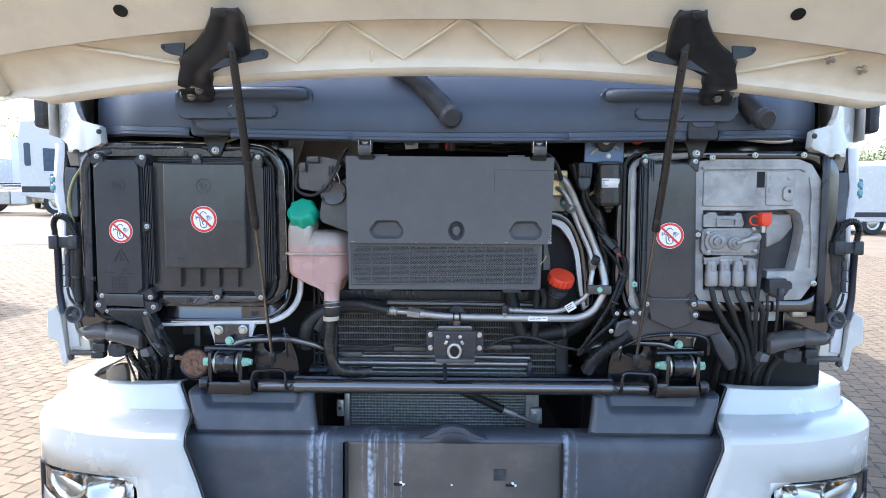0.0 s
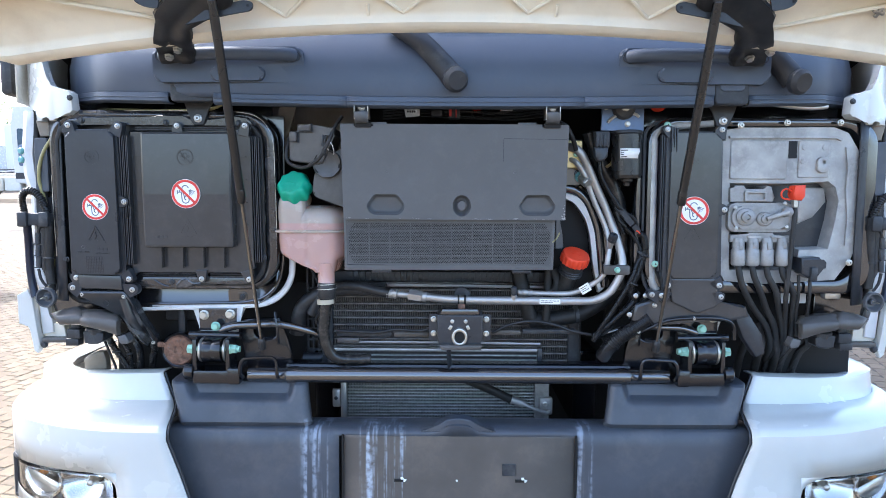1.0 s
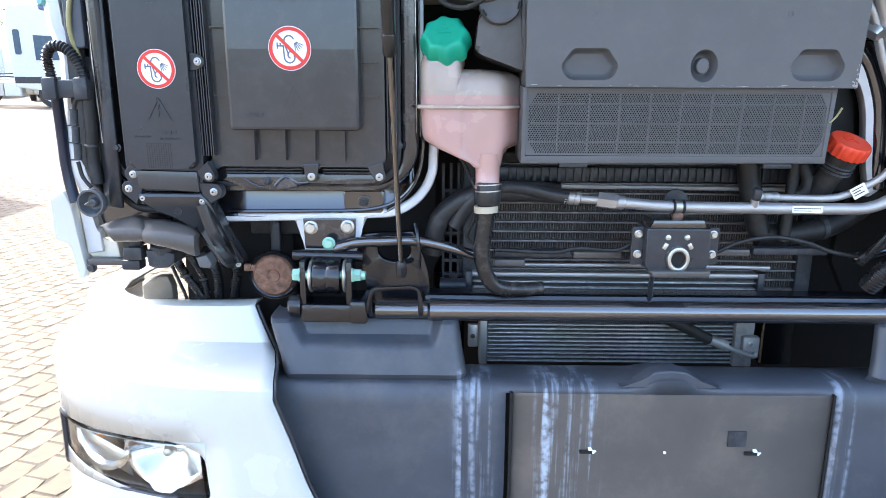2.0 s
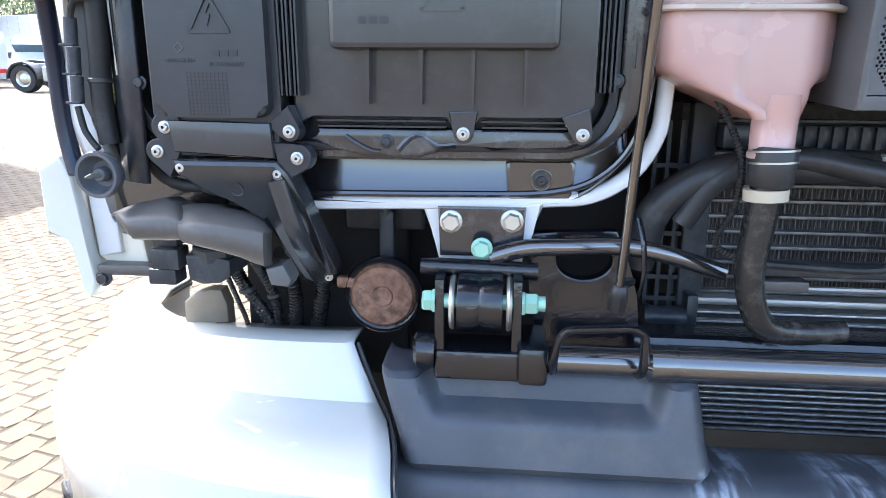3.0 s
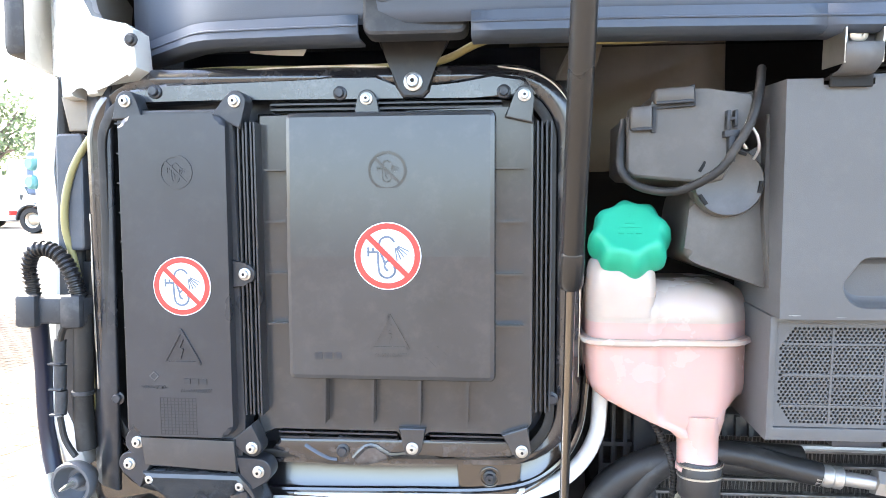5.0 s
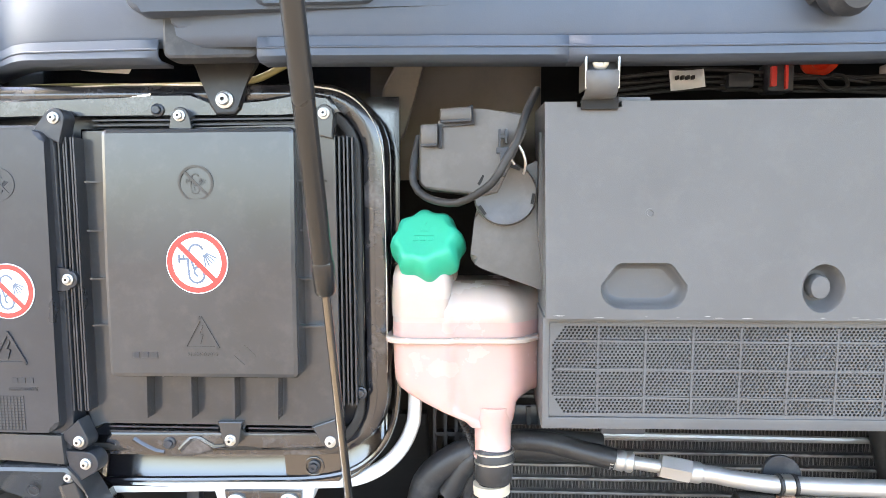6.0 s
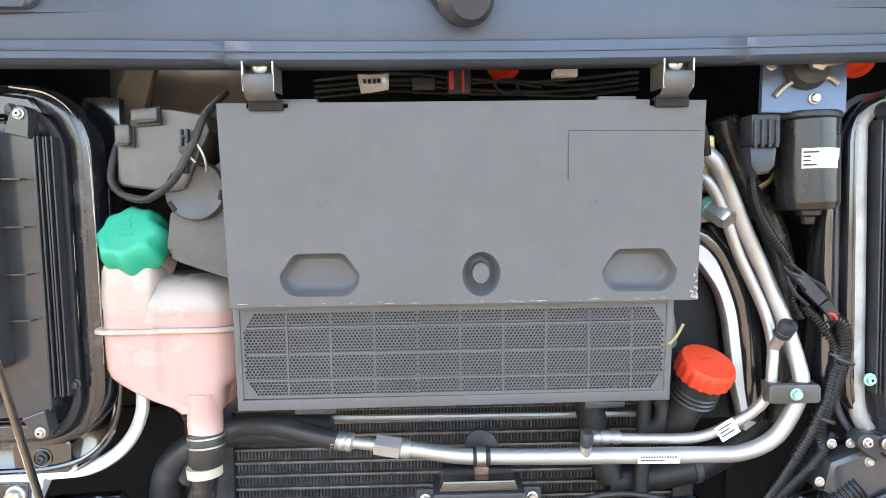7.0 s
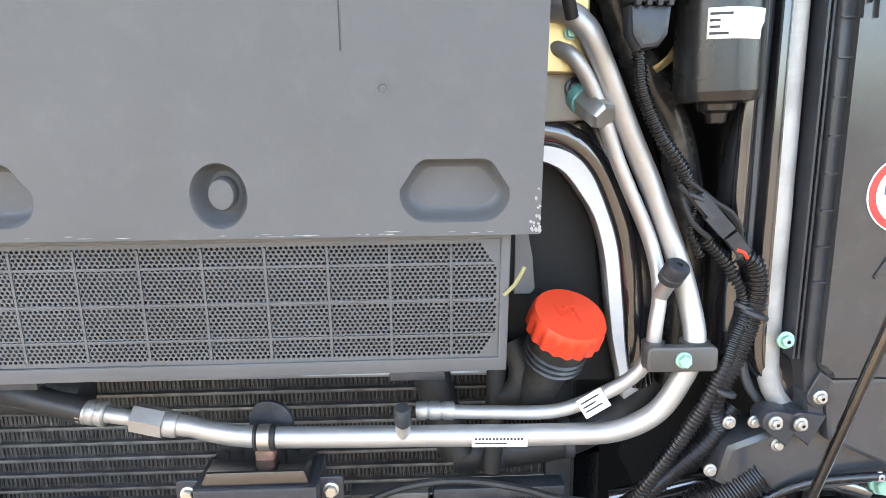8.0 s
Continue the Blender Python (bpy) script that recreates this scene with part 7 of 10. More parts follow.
def arm_cover(s):
    """The creased arm cover with the relay block under it."""
    X = lambda pts: [(x * s, *rest) for x, *rest in pts][::s]
    a = thing("step_arm_cover", "two piece creased brownish black plastic arm cover", "arm cover", "arm covers")
    left = ((-1.07, 1.136, -1.056, 1.138, -1.054, 1.131), (-1.054, 1.143, -1.037, 1.135, -1.033, 1.114), (-1.035, 1.149, -1.019, 1.136, -1.014, 1.114), (-1.007, 1.155, -0.993, 1.137, -0.993, 1.114), (-0.998, 1.151, -0.982, 1.135, -0.982, 1.115), (-0.985, 1.146, -0.97, 1.132, -0.97, 1.113))
    right = ((-0.992, 1.147, -0.978, 1.132, -0.976, 1.113), (-0.969, 1.147, -0.957, 1.132, -0.955, 1.108), (-0.945, 1.146, -0.934, 1.131, -0.935, 1.104), (-0.921, 1.142, -0.912, 1.128, -0.912, 1.098), (-0.904, 1.139, -0.896, 1.126, -0.897, 1.092), (-0.893, 1.132, -0.884, 1.125, -0.885, 1.088), (-0.887, 1.123, -0.879, 1.123, -0.881, 1.088))
    for stations, fore, name in ((left, 0.0, "inner_cover"), (right, 0.003, "outer_cover")):
        rows = []
        for k, (tx, tz, cx, cz, bx, bz) in enumerate(stations):
            end = 0.012 if k in (0, len(stations) - 1) and (name == "outer_cover") == (k > 0) else 0.0
            y = 1.766 - fore + end
            rows.append([(tx, 1.83, tz - 0.004), (tx, 1.794, tz), (tx * 0.6 + cx * 0.4, 1.783, tz * 0.6 + cz * 0.4 + 0.0012), (cx, y + 0.003, cz + 0.0012), (cx, y, cz - 0.0015), (cx * 0.5 + bx * 0.5, y - 0.001, (cz + bz) / 2), (bx, y + 0.002, bz + 0.002), (bx, y + 0.006, bz), (bx, y + 0.03, bz - 0.002)])
        bm = BM()
        sheet(bm, [[(x * s, y, z) for x, y, z in row] for row in rows])
        solid(part(name, bm, M_BROWN, a, sharp=55), 0.003)
    bm = BM()
    prism(bm, X([(-0.886, 1.083), (-0.866, 1.089), (-0.857, 1.071), (-0.861, 1.063), (-0.881, 1.065)]), 1.77, 1.80, 0.003)
    part("tongue", bm, M_BOX, a, "grey tongue")
    c = thing("relay_block", "black plastic relay block with stepped lugs", "relay block", "relay blocks")
    bm = BM()
    prism(bm, X([(-0.99, 1.09), (-0.968, 1.092), (-0.936, 1.085), (-0.937, 1.066), (-0.95, 1.057), (-0.972, 1.055), (-0.987, 1.06)]), 1.795, 1.85, 0.004)
    part("body", bm, M_BLACKSAT, c)
    for x0, x1, z0, z1, y in ((-1.035, -1.0, 1.07, 1.095, 1.80), (-1.028, -1.005, 1.095, 1.108, 1.81), (-1.045, -1.01, 1.048, 1.068, 1.81), (-1.005, -0.985, 1.1, 1.115, 1.82)):
        bm = BM()
        box(bm, min(x0 * s, x1 * s), max(x0 * s, x1 * s), y, y + 0.03, z0, z1, 0.003)
        part("lug", bm, M_BLACKSAT, c)
    bm = BM()
    lathe(bm, [(0.028, 0.0), (0.028, 0.014), (0.026, 0.016)], (-0.962 * s, 1.82, 1.085), (0, -0.15, 1), 8)
    part("round_top", bm, M_BLACKSAT, c)


def duct_back(x, y, z):
    u = max(0.0, 1.125 - z) ** 2
    return x - 11 * u, y + 0.022 * min(max((1.19 - z) / 0.08, 0.0), 1.0) + 45 * u, z - 16 * u


BEND[0] = duct_back
lower_duct()
BEND[0] = None
arm_cover(1)
arm_cover(-1)
for pts, r in (([(-0.985, 1.9, 1.07), (-0.992, 1.945, 1.029), (-0.981, 1.955, 0.999), (-0.963, 1.96, 0.969), (-0.946, 1.965, 0.93), (-0.94, 1.98, 0.88)], 0.0098), ([(-0.955, 1.9, 1.07), (-0.957, 1.945, 1.03), (-0.944, 1.955, 0.993), (-0.94, 1.96, 0.947), (-0.938, 1.97, 0.88)], 0.0075),
               ([(-0.912, 1.9, 1.07), (-0.914, 1.945, 1.019), (-0.913, 1.955, 0.986), (-0.916, 1.96, 0.94), (-0.918, 1.97, 0.88)], 0.011), ([(-0.862, 1.9, 1.07), (-0.868, 1.945, 1.027), (-0.875, 1.955, 0.988), (-0.884, 1.96, 0.942), (-0.888, 1.97, 0.88)], 0.011), ([(-1.0, 1.91, 1.06), (-1.004, 1.945, 1.017), (-0.994, 1.95, 0.983), (-0.985, 1.955, 0.949), (-0.98, 1.97, 0.88)], 0.0038)):
    cable("corrugated_hose", "black corrugated hose running down behind the bumper", pts, r, M_CONDUIT, "hose", 12, 0.0055 if r > 0.005 else 0.003, 0.0016 if r > 0.005 else 0.0006, "lower hoses")
for p, r in (((-0.982, 1.954, 1.0), 0.0105), ((-0.944, 1.954, 0.993), 0.0085)):
    bm = BM()
    lathe(bm, [(r, -0.003), (r + 0.0012, -0.002), (r + 0.0012, 0.002), (r, 0.003)], p, (0.2, 0, -1), 16)
    tagged(part("hose_tie", bm, M_BLACKSAT), "black tie round the corrugated hoses", "cable tie", "hose ties")
cable("tray_drain_hose", "thin black hose curling under the tray corner", [(-1.05, 1.83, 1.26), (-1.045, 1.825, 1.21), (-1.02, 1.825, 1.175), (-0.985, 1.825, 1.165), (-0.95, 1.835, 1.17)], 0.0075, M_RUBBER)
# flat near-black sheet: the shade behind the bumper corner is put into its colour
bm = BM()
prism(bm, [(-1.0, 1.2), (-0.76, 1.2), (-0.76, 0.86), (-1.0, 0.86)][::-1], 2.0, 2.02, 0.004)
tagged(part("wheel_arch_liner", bm, M_DARK), "wheel arch liner, near-black for the shade behind the bumper corner", "liner")
bm = BM()
prism(bm, [(-1.09, 0.97), (-1.07, 0.985), (-1.05, 0.992), (-1.03, 0.992), (-1.022, 0.97), (-1.02, 0.9), (-1.09, 0.9)], 1.975, 1.998, 0.008)
tagged(part("tan_bracket", bm, M_TAN), "tan primed bracket behind the bumper corner", "bracket")
# near-black plate paints the shade behind the cab mount
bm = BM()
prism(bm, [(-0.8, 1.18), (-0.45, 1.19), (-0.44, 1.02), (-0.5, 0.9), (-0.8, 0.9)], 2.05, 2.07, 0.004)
tagged(part("chassis_plate", bm, M_DARK), "chassis plate, near-black for the shade behind the cab mount", "chassis plate")


# ---- strip between cowl and trays ----

def tag_label(pts, y, label):
    t = thing("paper_tag", label, "paper tag", "cable tags")
    bm = BM()
    n = 8
    rows = []
    for j in (0, 1):
        a, b = (pts[0], pts[1]) if j == 0 else (pts[3], pts[2])
        rows.append([(a[0] + (b[0] - a[0]) * i / n, y + 0.008 * math.sin(3 * i / n + j), a[1] + (b[1] - a[1]) * i / n) for i in range(n + 1)])
    sheet(bm, rows)
    solid(part("paper", bm, M_PAPER, t), 0.0006)
    bm = BM()
    for k in range(4):
        x = pts[0][0] + (pts[1][0] - pts[0][0]) * (0.2 + 0.15 * k)
        z = pts[0][1] + (pts[3][1] - pts[0][1]) * 0.35
        box(bm, x, x + 0.003, y - 0.003, y + 0.006, z - 0.003, z + 0.001)
    part("print", bm, M_INK, t)


tag_label([(-0.871, 1.713), (-0.795, 1.703), (-0.802, 1.684), (-0.871, 1.692)], 1.828, "creased white paper tag under the cowl")
POSE[0] = moved(0, -0.03, 0)
tag_label([(-0.144, 1.676), (-0.104, 1.677), (-0.104, 1.655), (-0.14, 1.653)], 1.838, "creased white paper tag on the wiring")
bm = BM()
box(bm, 0.105, 0.135, 1.835, 1.86, 1.67, 1.681, 0.002)
tagged(part("white_connector", bm, M_PAPER), "white plastic connector on the wiring", "connector")
t = thing("fuse_holder", "black fuse holder with a red bridge", "fuse holder")
bm = BM()
box(bm, -0.075, -0.045, 1.84, 1.87, 1.655, 1.672, 0.003)
box(bm, -0.03, 0.0, 1.84, 1.87, 1.65, 1.684, 0.003)
part("body", bm, M_BLACKSAT, t)
bm = BM()
box(bm, -0.028, -0.022, 1.834, 1.842, 1.655, 1.678, 0.001)
box(bm, -0.012, -0.009, 1.834, 1.842, 1.652, 1.68, 0.001)
part("red_bridge", bm, M_STRED, t, "red fuse bridge")
for k, (z, d) in enumerate(((1.66, 0.0), (1.667, 0.006), (1.653, 0.004), (1.674, -0.002))):
    cable("wire", "thin black wire above the filter box", [(-0.2, 1.85, z - 0.004), (-0.1, 1.85 + d, z + 0.004), (-0.02, 1.855, z), (0.06, 1.85, z - 0.006 + d), (0.14, 1.85 + d, z - 0.004), (0.22, 1.86, z + 0.006)], 0.0024, M_RUBBER, "wire", 8, group="scuttle wires")
cable("wire_loop", "coiled black wire end above the filter box", [(0.03, 1.845, 1.665), (0.035, 1.84, 1.654), (0.048, 1.838, 1.65), (0.06, 1.84, 1.656), (0.055, 1.842, 1.667), (0.04, 1.845, 1.668), (0.09, 1.85, 1.66)], 0.0024, M_RUBBER, "wire", 8)


# ---- behind the tank: fan box and duct ----
def box_turn(x, y, z):
    """The control box stands askew: its end by the filter box is nearer."""
    return x, y - 0.36 * min(max(x + 0.44, 0.0), 0.1), z


def fan_box():
    t = thing("fan_control_box", "taupe plastic control box with notched corner behind the tank", "control box")
    BEND[0] = box_turn
    bm = BM()
    prism(bm, [(-0.436, 1.603), (-0.414, 1.606), (-0.411, 1.612), (-0.41, 1.624), (-0.40, 1.627), (-0.373, 1.627), (-0.36, 1.626), (-0.318, 1.62), (-0.313, 1.6), (-0.345, 1.533), (-0.36, 1.529), (-0.43, 1.538), (-0.437, 1.545)], 1.787, 1.9, 0.003)
    part("body", bm, M_BROWN, t)
    for x0, x1, z0, z1 in ((-0.411, -0.374, 1.613, 1.629), (-0.4345, -0.413, 1.587, 1.612)):
        bm = BM()
        box(bm, x0, x1, 1.778, 1.80, z0, z1, 0.003)
        latch = part("latch", bm, M_BROWN, t, "square latch")
        bm = BM()
        box(bm, x0 + 0.001, x1 - 0.001, 1.776, 1.78, z0 - 0.0012, z0 + 0.002, 0.0008)
        part("latch_edge", bm, M_BLACKSAT, latch)
    bm = BM()
    strip(bm, [(-0.3745, 1.63), (-0.3735, 1.611), (-0.41, 1.61), (-0.411, 1.585)], 0.0035, 1.784, 1.79)
    part("groove", bm, M_BLACKSAT, t, "dark stepped groove")
    bm = BM()
    for x0, x1, z0, z1 in ((-0.345, -0.342, 1.582, 1.602), (-0.338, -0.335, 1.586, 1.602), (-0.345, -0.335, 1.592, 1.595), (-0.347, -0.333, 1.575, 1.582), (-0.343, -0.337, 1.55, 1.576)):
        box(bm, x0, x1, 1.779, 1.788, z0, z1, 0.0006)
    part("clip", bm, M_BLACKSAT, t)
    BEND[0] = None
    d = thing("air_duct", "taupe plastic air duct with round cover disc", "air duct")
    bm = BM()
    out = rounded([(-0.368, 1.533), (-0.30, 1.57), (-0.288, 1.57), (-0.288, 1.418), (-0.366, 1.446), (-0.377, 1.455)], (0.03, 0.01, 0.003, 0.003, 0.012, 0.012))
    prism(bm, out, 1.778, 1.9, 0.008, 3)
    part("duct", bm, M_BROWN, d)
    bm = BM()
    lathe(bm, [(0.036, -0.012), (0.0365, 0.0), (0.0362, 0.010), (0.0345, 0.0125), (0.033, 0.0115), (0.001, 0.0115)], (-0.3365, 1.775, 1.531), FRONT, 44)
    disc = part("cover_disc", bm, M_BROWN, d, "round cover disc")
    for a in (150, 215, 350, 70):
        bm = BM()
        box(bm, -0.006, 0.006, 1.7605, 1.765, -0.0016, 0.0016, 0, Matrix.Translation((-0.3365 + 0.0315 * math.cos(radians(a)), 0, 1.531 + 0.0315 * math.sin(radians(a)))) @ pose(0, 0, 0, 0, 90 - a, 0))
        part("slot", bm, M_DARK, disc)
    bm = BM()
    prism(bm, [(-0.2995, 1.50), (-0.299, 1.60), (-0.284, 1.604), (-0.284, 1.42), (-0.293, 1.42)], 1.768, 1.80, 0.002)
    part("side_wing", bm, M_BROWN, d, "grey side wing")


POSE[0] = CAB
fan_box()
cable("control_wire", "black cable looping over the control box", [(-0.437, 1.80, 1.60), (-0.442, 1.79, 1.575), (-0.4425, 1.782, 1.545), (-0.428, 1.776, 1.5285), (-0.40, 1.764, 1.521), (-0.379, 1.752, 1.525), (-0.352, 1.741, 1.5425), (-0.339, 1.737, 1.563), (-0.325, 1.737, 1.588), (-0.315, 1.745, 1.618), (-0.3, 1.78, 1.65)], 0.0046, M_RUBBER, "cable")
cable("control_wire", "thin grey wire beside the black cable", [(-0.318, 1.742, 1.608), (-0.33, 1.737, 1.585), (-0.333, 1.738, 1.572), (-0.327, 1.742, 1.563)], 0.0015, M_ALU, "cable", 8)
cable("control_wire", "thin grey wire beside the black cable", [(-0.327, 1.738, 1.589), (-0.318, 1.738, 1.575), (-0.315, 1.742, 1.562), (-0.317, 1.75, 1.553)], 0.0015, M_ALU, "cable", 8)
POSE[0] = CAB
t = thing("barcode_label", "narrow white barcode label on the black frame", "label")
bm = BM()
box(bm, -0.5, -0.487, 1.869, 1.872, 1.466, 1.54)
part("paper", bm, M_PAPER, t)
bm = BM()
for k in range(17):
    box(bm, -0.497, -0.491, 1.8682, 1.8695, 1.469 + 0.0041 * k, 1.4705 + 0.0041 * k + 0.001 * (k % 3))
part("print", bm, M_INK, t)
bm = BM()
prism(bm, [(-0.512, 1.66), (-0.47, 1.66), (-0.47, 1.30), (-0.512, 1.30)], 1.873, 1.89)
tagged(part("black_frame_post", bm, M_GLOSS), "black painted frame post beside the tray", "frame post")
cable("big_hose", "thick ribbed rubber hose bending behind the tank", [(-0.2, 1.90, 1.19), (-0.29, 1.905, 1.193), (-0.35, 1.91, 1.187), (-0.40, 1.915, 1.168), (-0.44, 1.92, 1.13), (-0.455, 1.93, 1.06)], 0.021, M_RUBBERG, "hose", 16)
cable("level_sensor_lead", "thin braided lead below the tank", [(-0.405, 1.84, 1.275), (-0.385, 1.835, 1.24), (-0.37, 1.835, 1.2), (-0.372, 1.84, 1.15), (-0.385, 1.85, 1.11), (-0.36, 1.85, 1.09)], 0.0045, M_RUBBER, "lead", 8, 0.004, 0.001)


# ---- pipes on the driver's side ----
def pipes_fore(x, y, z):
    up = min(max((z - 1.3) / 0.25, 0.0), 1.0)
    return (x + between(x, (-0.25, 0.031), (-0.1, 0.031), (0.0, 0.0), (0.3, -0.004)) - 0.018 * up,
            y + between(x, (-0.25, 0.004), (-0.13, -0.014), (0.0, -0.036), (0.4, -0.05)) - 0.05 * up,
            z + between(x, (-0.25, -0.011), (-0.1, 0.004), (0.0, 0.009), (0.5, 0.006)) * min(max((1.32 - z) / 0.1, 0.0), 1.0))


BEND[0] = pipes_fore

def refrigerant_lines():
    t = thing("refrigerant_line", "thick bright aluminium refrigerant pipe with service port", "pipe", "refrigerant pipes")
    A = [(-0.15, 1.868, 1.182), (-0.11, 1.865, 1.176), (-0.07, 1.86, 1.172), (0.0, 1.858, 1.168), (0.15, 1.858, 1.168), (0.3, 1.858, 1.169), (0.36, 1.857, 1.173), (0.4, 1.855, 1.195), (0.423, 1.853, 1.235), (0.43, 1.852, 1.265), (0.43, 1.858, 1.29), (0.422, 1.877, 1.34), (0.401, 1.902, 1.413), (0.38, 1.91, 1.465), (0.352, 1.912, 1.532), (0.336, 1.91, 1.563), (0.318, 1.912, 1.577), (0.305, 1.93, 1.58)]
    bm = BM()
    tube(bm, A, 0.0108, 16, 0.008)
    part("pipe", bm, M_ALU, t)
    bm = BM()
    tube(bm, [(-0.165, 1.87, 1.186), (-0.13, 1.866, 1.179)], 0.0155, 6)
    part("union_nut", bm, M_ALU, t, "hexagon union nut")
    bm = BM()
    lathe(bm, [(0.012, 0), (0.0135, 0.003), (0.0135, 0.012), (0.012, 0.015)], (-0.131, 1.866, 1.179), (1, -0.05, -0.15), 16)
    part("union_collar", bm, M_ALU, t)
    bm = BM()
    tube(bm, [(-0.2, 1.873, 1.19), (-0.16, 1.869, 1.184)], 0.0085, 14)
    part("stub", bm, M_ALU, t)
    bm = BM()
    lathe(bm, [(0.0115, 0), (0.0135, 0.002), (0.0135, 0.008), (0.012, 0.01), (0.0135, 0.013), (0.0135, 0.019), (0.012, 0.021), (0.0135, 0.024), (0.0135, 0.03), (0.011, 0.032)], (-0.228, 1.876, 1.194), (1, -0.08, -0.15), 20)
    part("crimp", bm, M_ALU, t, "crimped sleeve")
    bm = BM()
    tube(bm, [(-0.22, 1.876, 1.193), (-0.26, 1.88, 1.203), (-0.31, 1.888, 1.212), (-0.36, 1.895, 1.208), (-0.41, 1.90, 1.18), (-0.44, 1.905, 1.13)], 0.0145, 14)
    part("hose", bm, M_RUBBERG, t, "black rubber hose end")
    bm = BM()
    lathe(bm, [(0.0075, 0.0), (0.0075, 0.016)], (0.147, 1.855, 1.17), (0, -0.35, 1), 14)
    part("port_stem", bm, M_ALU, t)
    bm = BM()
    lathe(bm, [(0.0075, 0.0), (0.0085, 0.002), (0.0085, 0.018), (0.007, 0.021)], (0.147, 1.849, 1.186), (0, -0.35, 1), 14)
    part("port_cap", bm, M_BLACKSAT, t, "black service port cap")
    bm = BM()
    box(bm, 0.215, 0.27, 1.846, 1.8475, 1.162, 1.175)
    lab = part("print_label", bm, M_PAPER, t, "white wrapped label")
    bm = BM()
    for k in range(14):
        box(bm, 0.218 + 0.0035 * k, 0.2202 + 0.0035 * k, 1.8453, 1.8462, 1.1695, 1.1715)
    box(bm, 0.218, 0.25, 1.8453, 1.8462, 1.1655, 1.1665)
    part("print", bm, M_INK, lab)
    B = thing("refrigerant_line", "thinner bright aluminium refrigerant pipe beside the thick one", "pipe", "refrigerant pipes")
    bm = BM()
    tube(bm, [(0.17, 1.875, 1.187), (0.23, 1.873, 1.186), (0.3, 1.87, 1.188), (0.34, 1.865, 1.205), (0.372, 1.858, 1.228), (0.388, 1.853, 1.255), (0.392, 1.853, 1.29), (0.399, 1.868, 1.325), (0.394, 1.888, 1.37), (0.368, 1.905, 1.44), (0.345, 1.91, 1.505), (0.326, 1.912, 1.538), (0.312, 1.93, 1.548)], 0.0072, 14, 0.008)
    part("pipe", bm, M_ALU, B)
    bm = BM()
    lathe(bm, [(0.008, 0), (0.0095, 0.002), (0.0095, 0.01), (0.008, 0.012), (0.0095, 0.015), (0.0095, 0.024), (0.008, 0.026), (0.0095, 0.03), (0.0095, 0.038), (0.008, 0.04)], (0.16, 1.876, 1.187), (1, -0.02, 0), 18)
    part("crimp", bm, M_ALU, B, "crimped sleeve")
    bm = BM()
    box(bm, -0.014, 0.014, -0.0095, -0.0078, -0.011, 0.011, 0.0005, Matrix.Translation((0.336, 1.864, 1.203)) @ pose(0, 0, 0, 0, -32, 0))
    lab = part("paper_label", bm, M_PAPER, B, "white paper label")
    bm = BM()
    for k, (z, w) in enumerate(((0.006, 0.01), (0.001, 0.007), (-0.004, 0.0095))):
        box(bm, -0.011, -0.011 + 2 * w, -0.0102, -0.0094, z - 0.0007, z + 0.0007, 0, Matrix.Translation((0.336, 1.864, 1.203)) @ pose(0, 0, 0, 0, -32, 0))
    part("print", bm, M_INK, lab)
    bm = BM()
    lathe(bm, [(0.0075, 0.0), (0.0075, 0.02)], (0.398, 1.862, 1.318), (0.2, -0.5, 0.9), 14)
    part("port_stem", bm, M_ALU, B)
    bm = BM()
    lathe(bm, [(0.0095, 0.0), (0.0115, 0.002), (0.0115, 0.008), (0.0105, 0.009), (0.0115, 0.01), (0.0115, 0.02), (0.0095, 0.023), (0.003, 0.0235), (0.0028, 0.021)], (0.401, 1.852, 1.336), (0.2, -0.6, 0.9), 20)
    part("port_cap", bm, M_BLACKSAT, B, "black service port cap")
    c = thing("pipe_clamp", "dark steel clamp with green bolt round both pipes", "clamp")
    bm = BM()
    prism(bm, rrect(0.378, 0.446, 1.245, 1.272, 0.006, 3), 1.832, 1.842, 0.003)
    part("strap", bm, M_BROWN, c)
    for x, r in ((0.39, 0.011), (0.43, 0.0145)):
        bm = BM()
        lathe(bm, [(r, -0.0135), (r, 0.0135)], (x, 1.851, 1.2585), (0, 0, 1), 18)
        part("cradle", bm, M_BROWN, c)
    bolt(c, (0.412, 1.832, 1.259), 0.0085, M_GREENBOLT, False)
    k = thing("pipe_clip", "steel clip with rubber lining on the thick pipe", "clip")
    bm = BM()
    lathe(bm, [(0.0115, -0.012), (0.0135, -0.011), (0.0135, -0.0075), (0.0118, -0.007), (0.0118, 0.007), (0.0135, 0.0075), (0.0135, 0.011), (0.0115, 0.012)], (0.008, 1.858, 1.168), (1, 0, 0), 20)
    part("lining", bm, M_RUBBER, k, "black rubber lining")
    bm = BM()
    lathe(bm, [(0.0122, -0.0065), (0.0128, -0.006), (0.0128, 0.006), (0.0122, 0.0065)], (0.008, 1.858, 1.168), (1, 0, 0), 20)
    part("band", bm, M_STEEL, k)
    bm = BM()
    box(bm, -0.002, 0.018, 1.85, 1.866, 1.143, 1.157, 0.003)
    part("foot", bm, M_RUST, k, "rusty clip foot")
    bm = BM()
    prism(bm, arc(0.008, 1.172, 0.026, 0, 180, 14), 1.875, 1.88, 0.001)
    part("backing", bm, M_BLACKSAT, k)


refrigerant_lines()


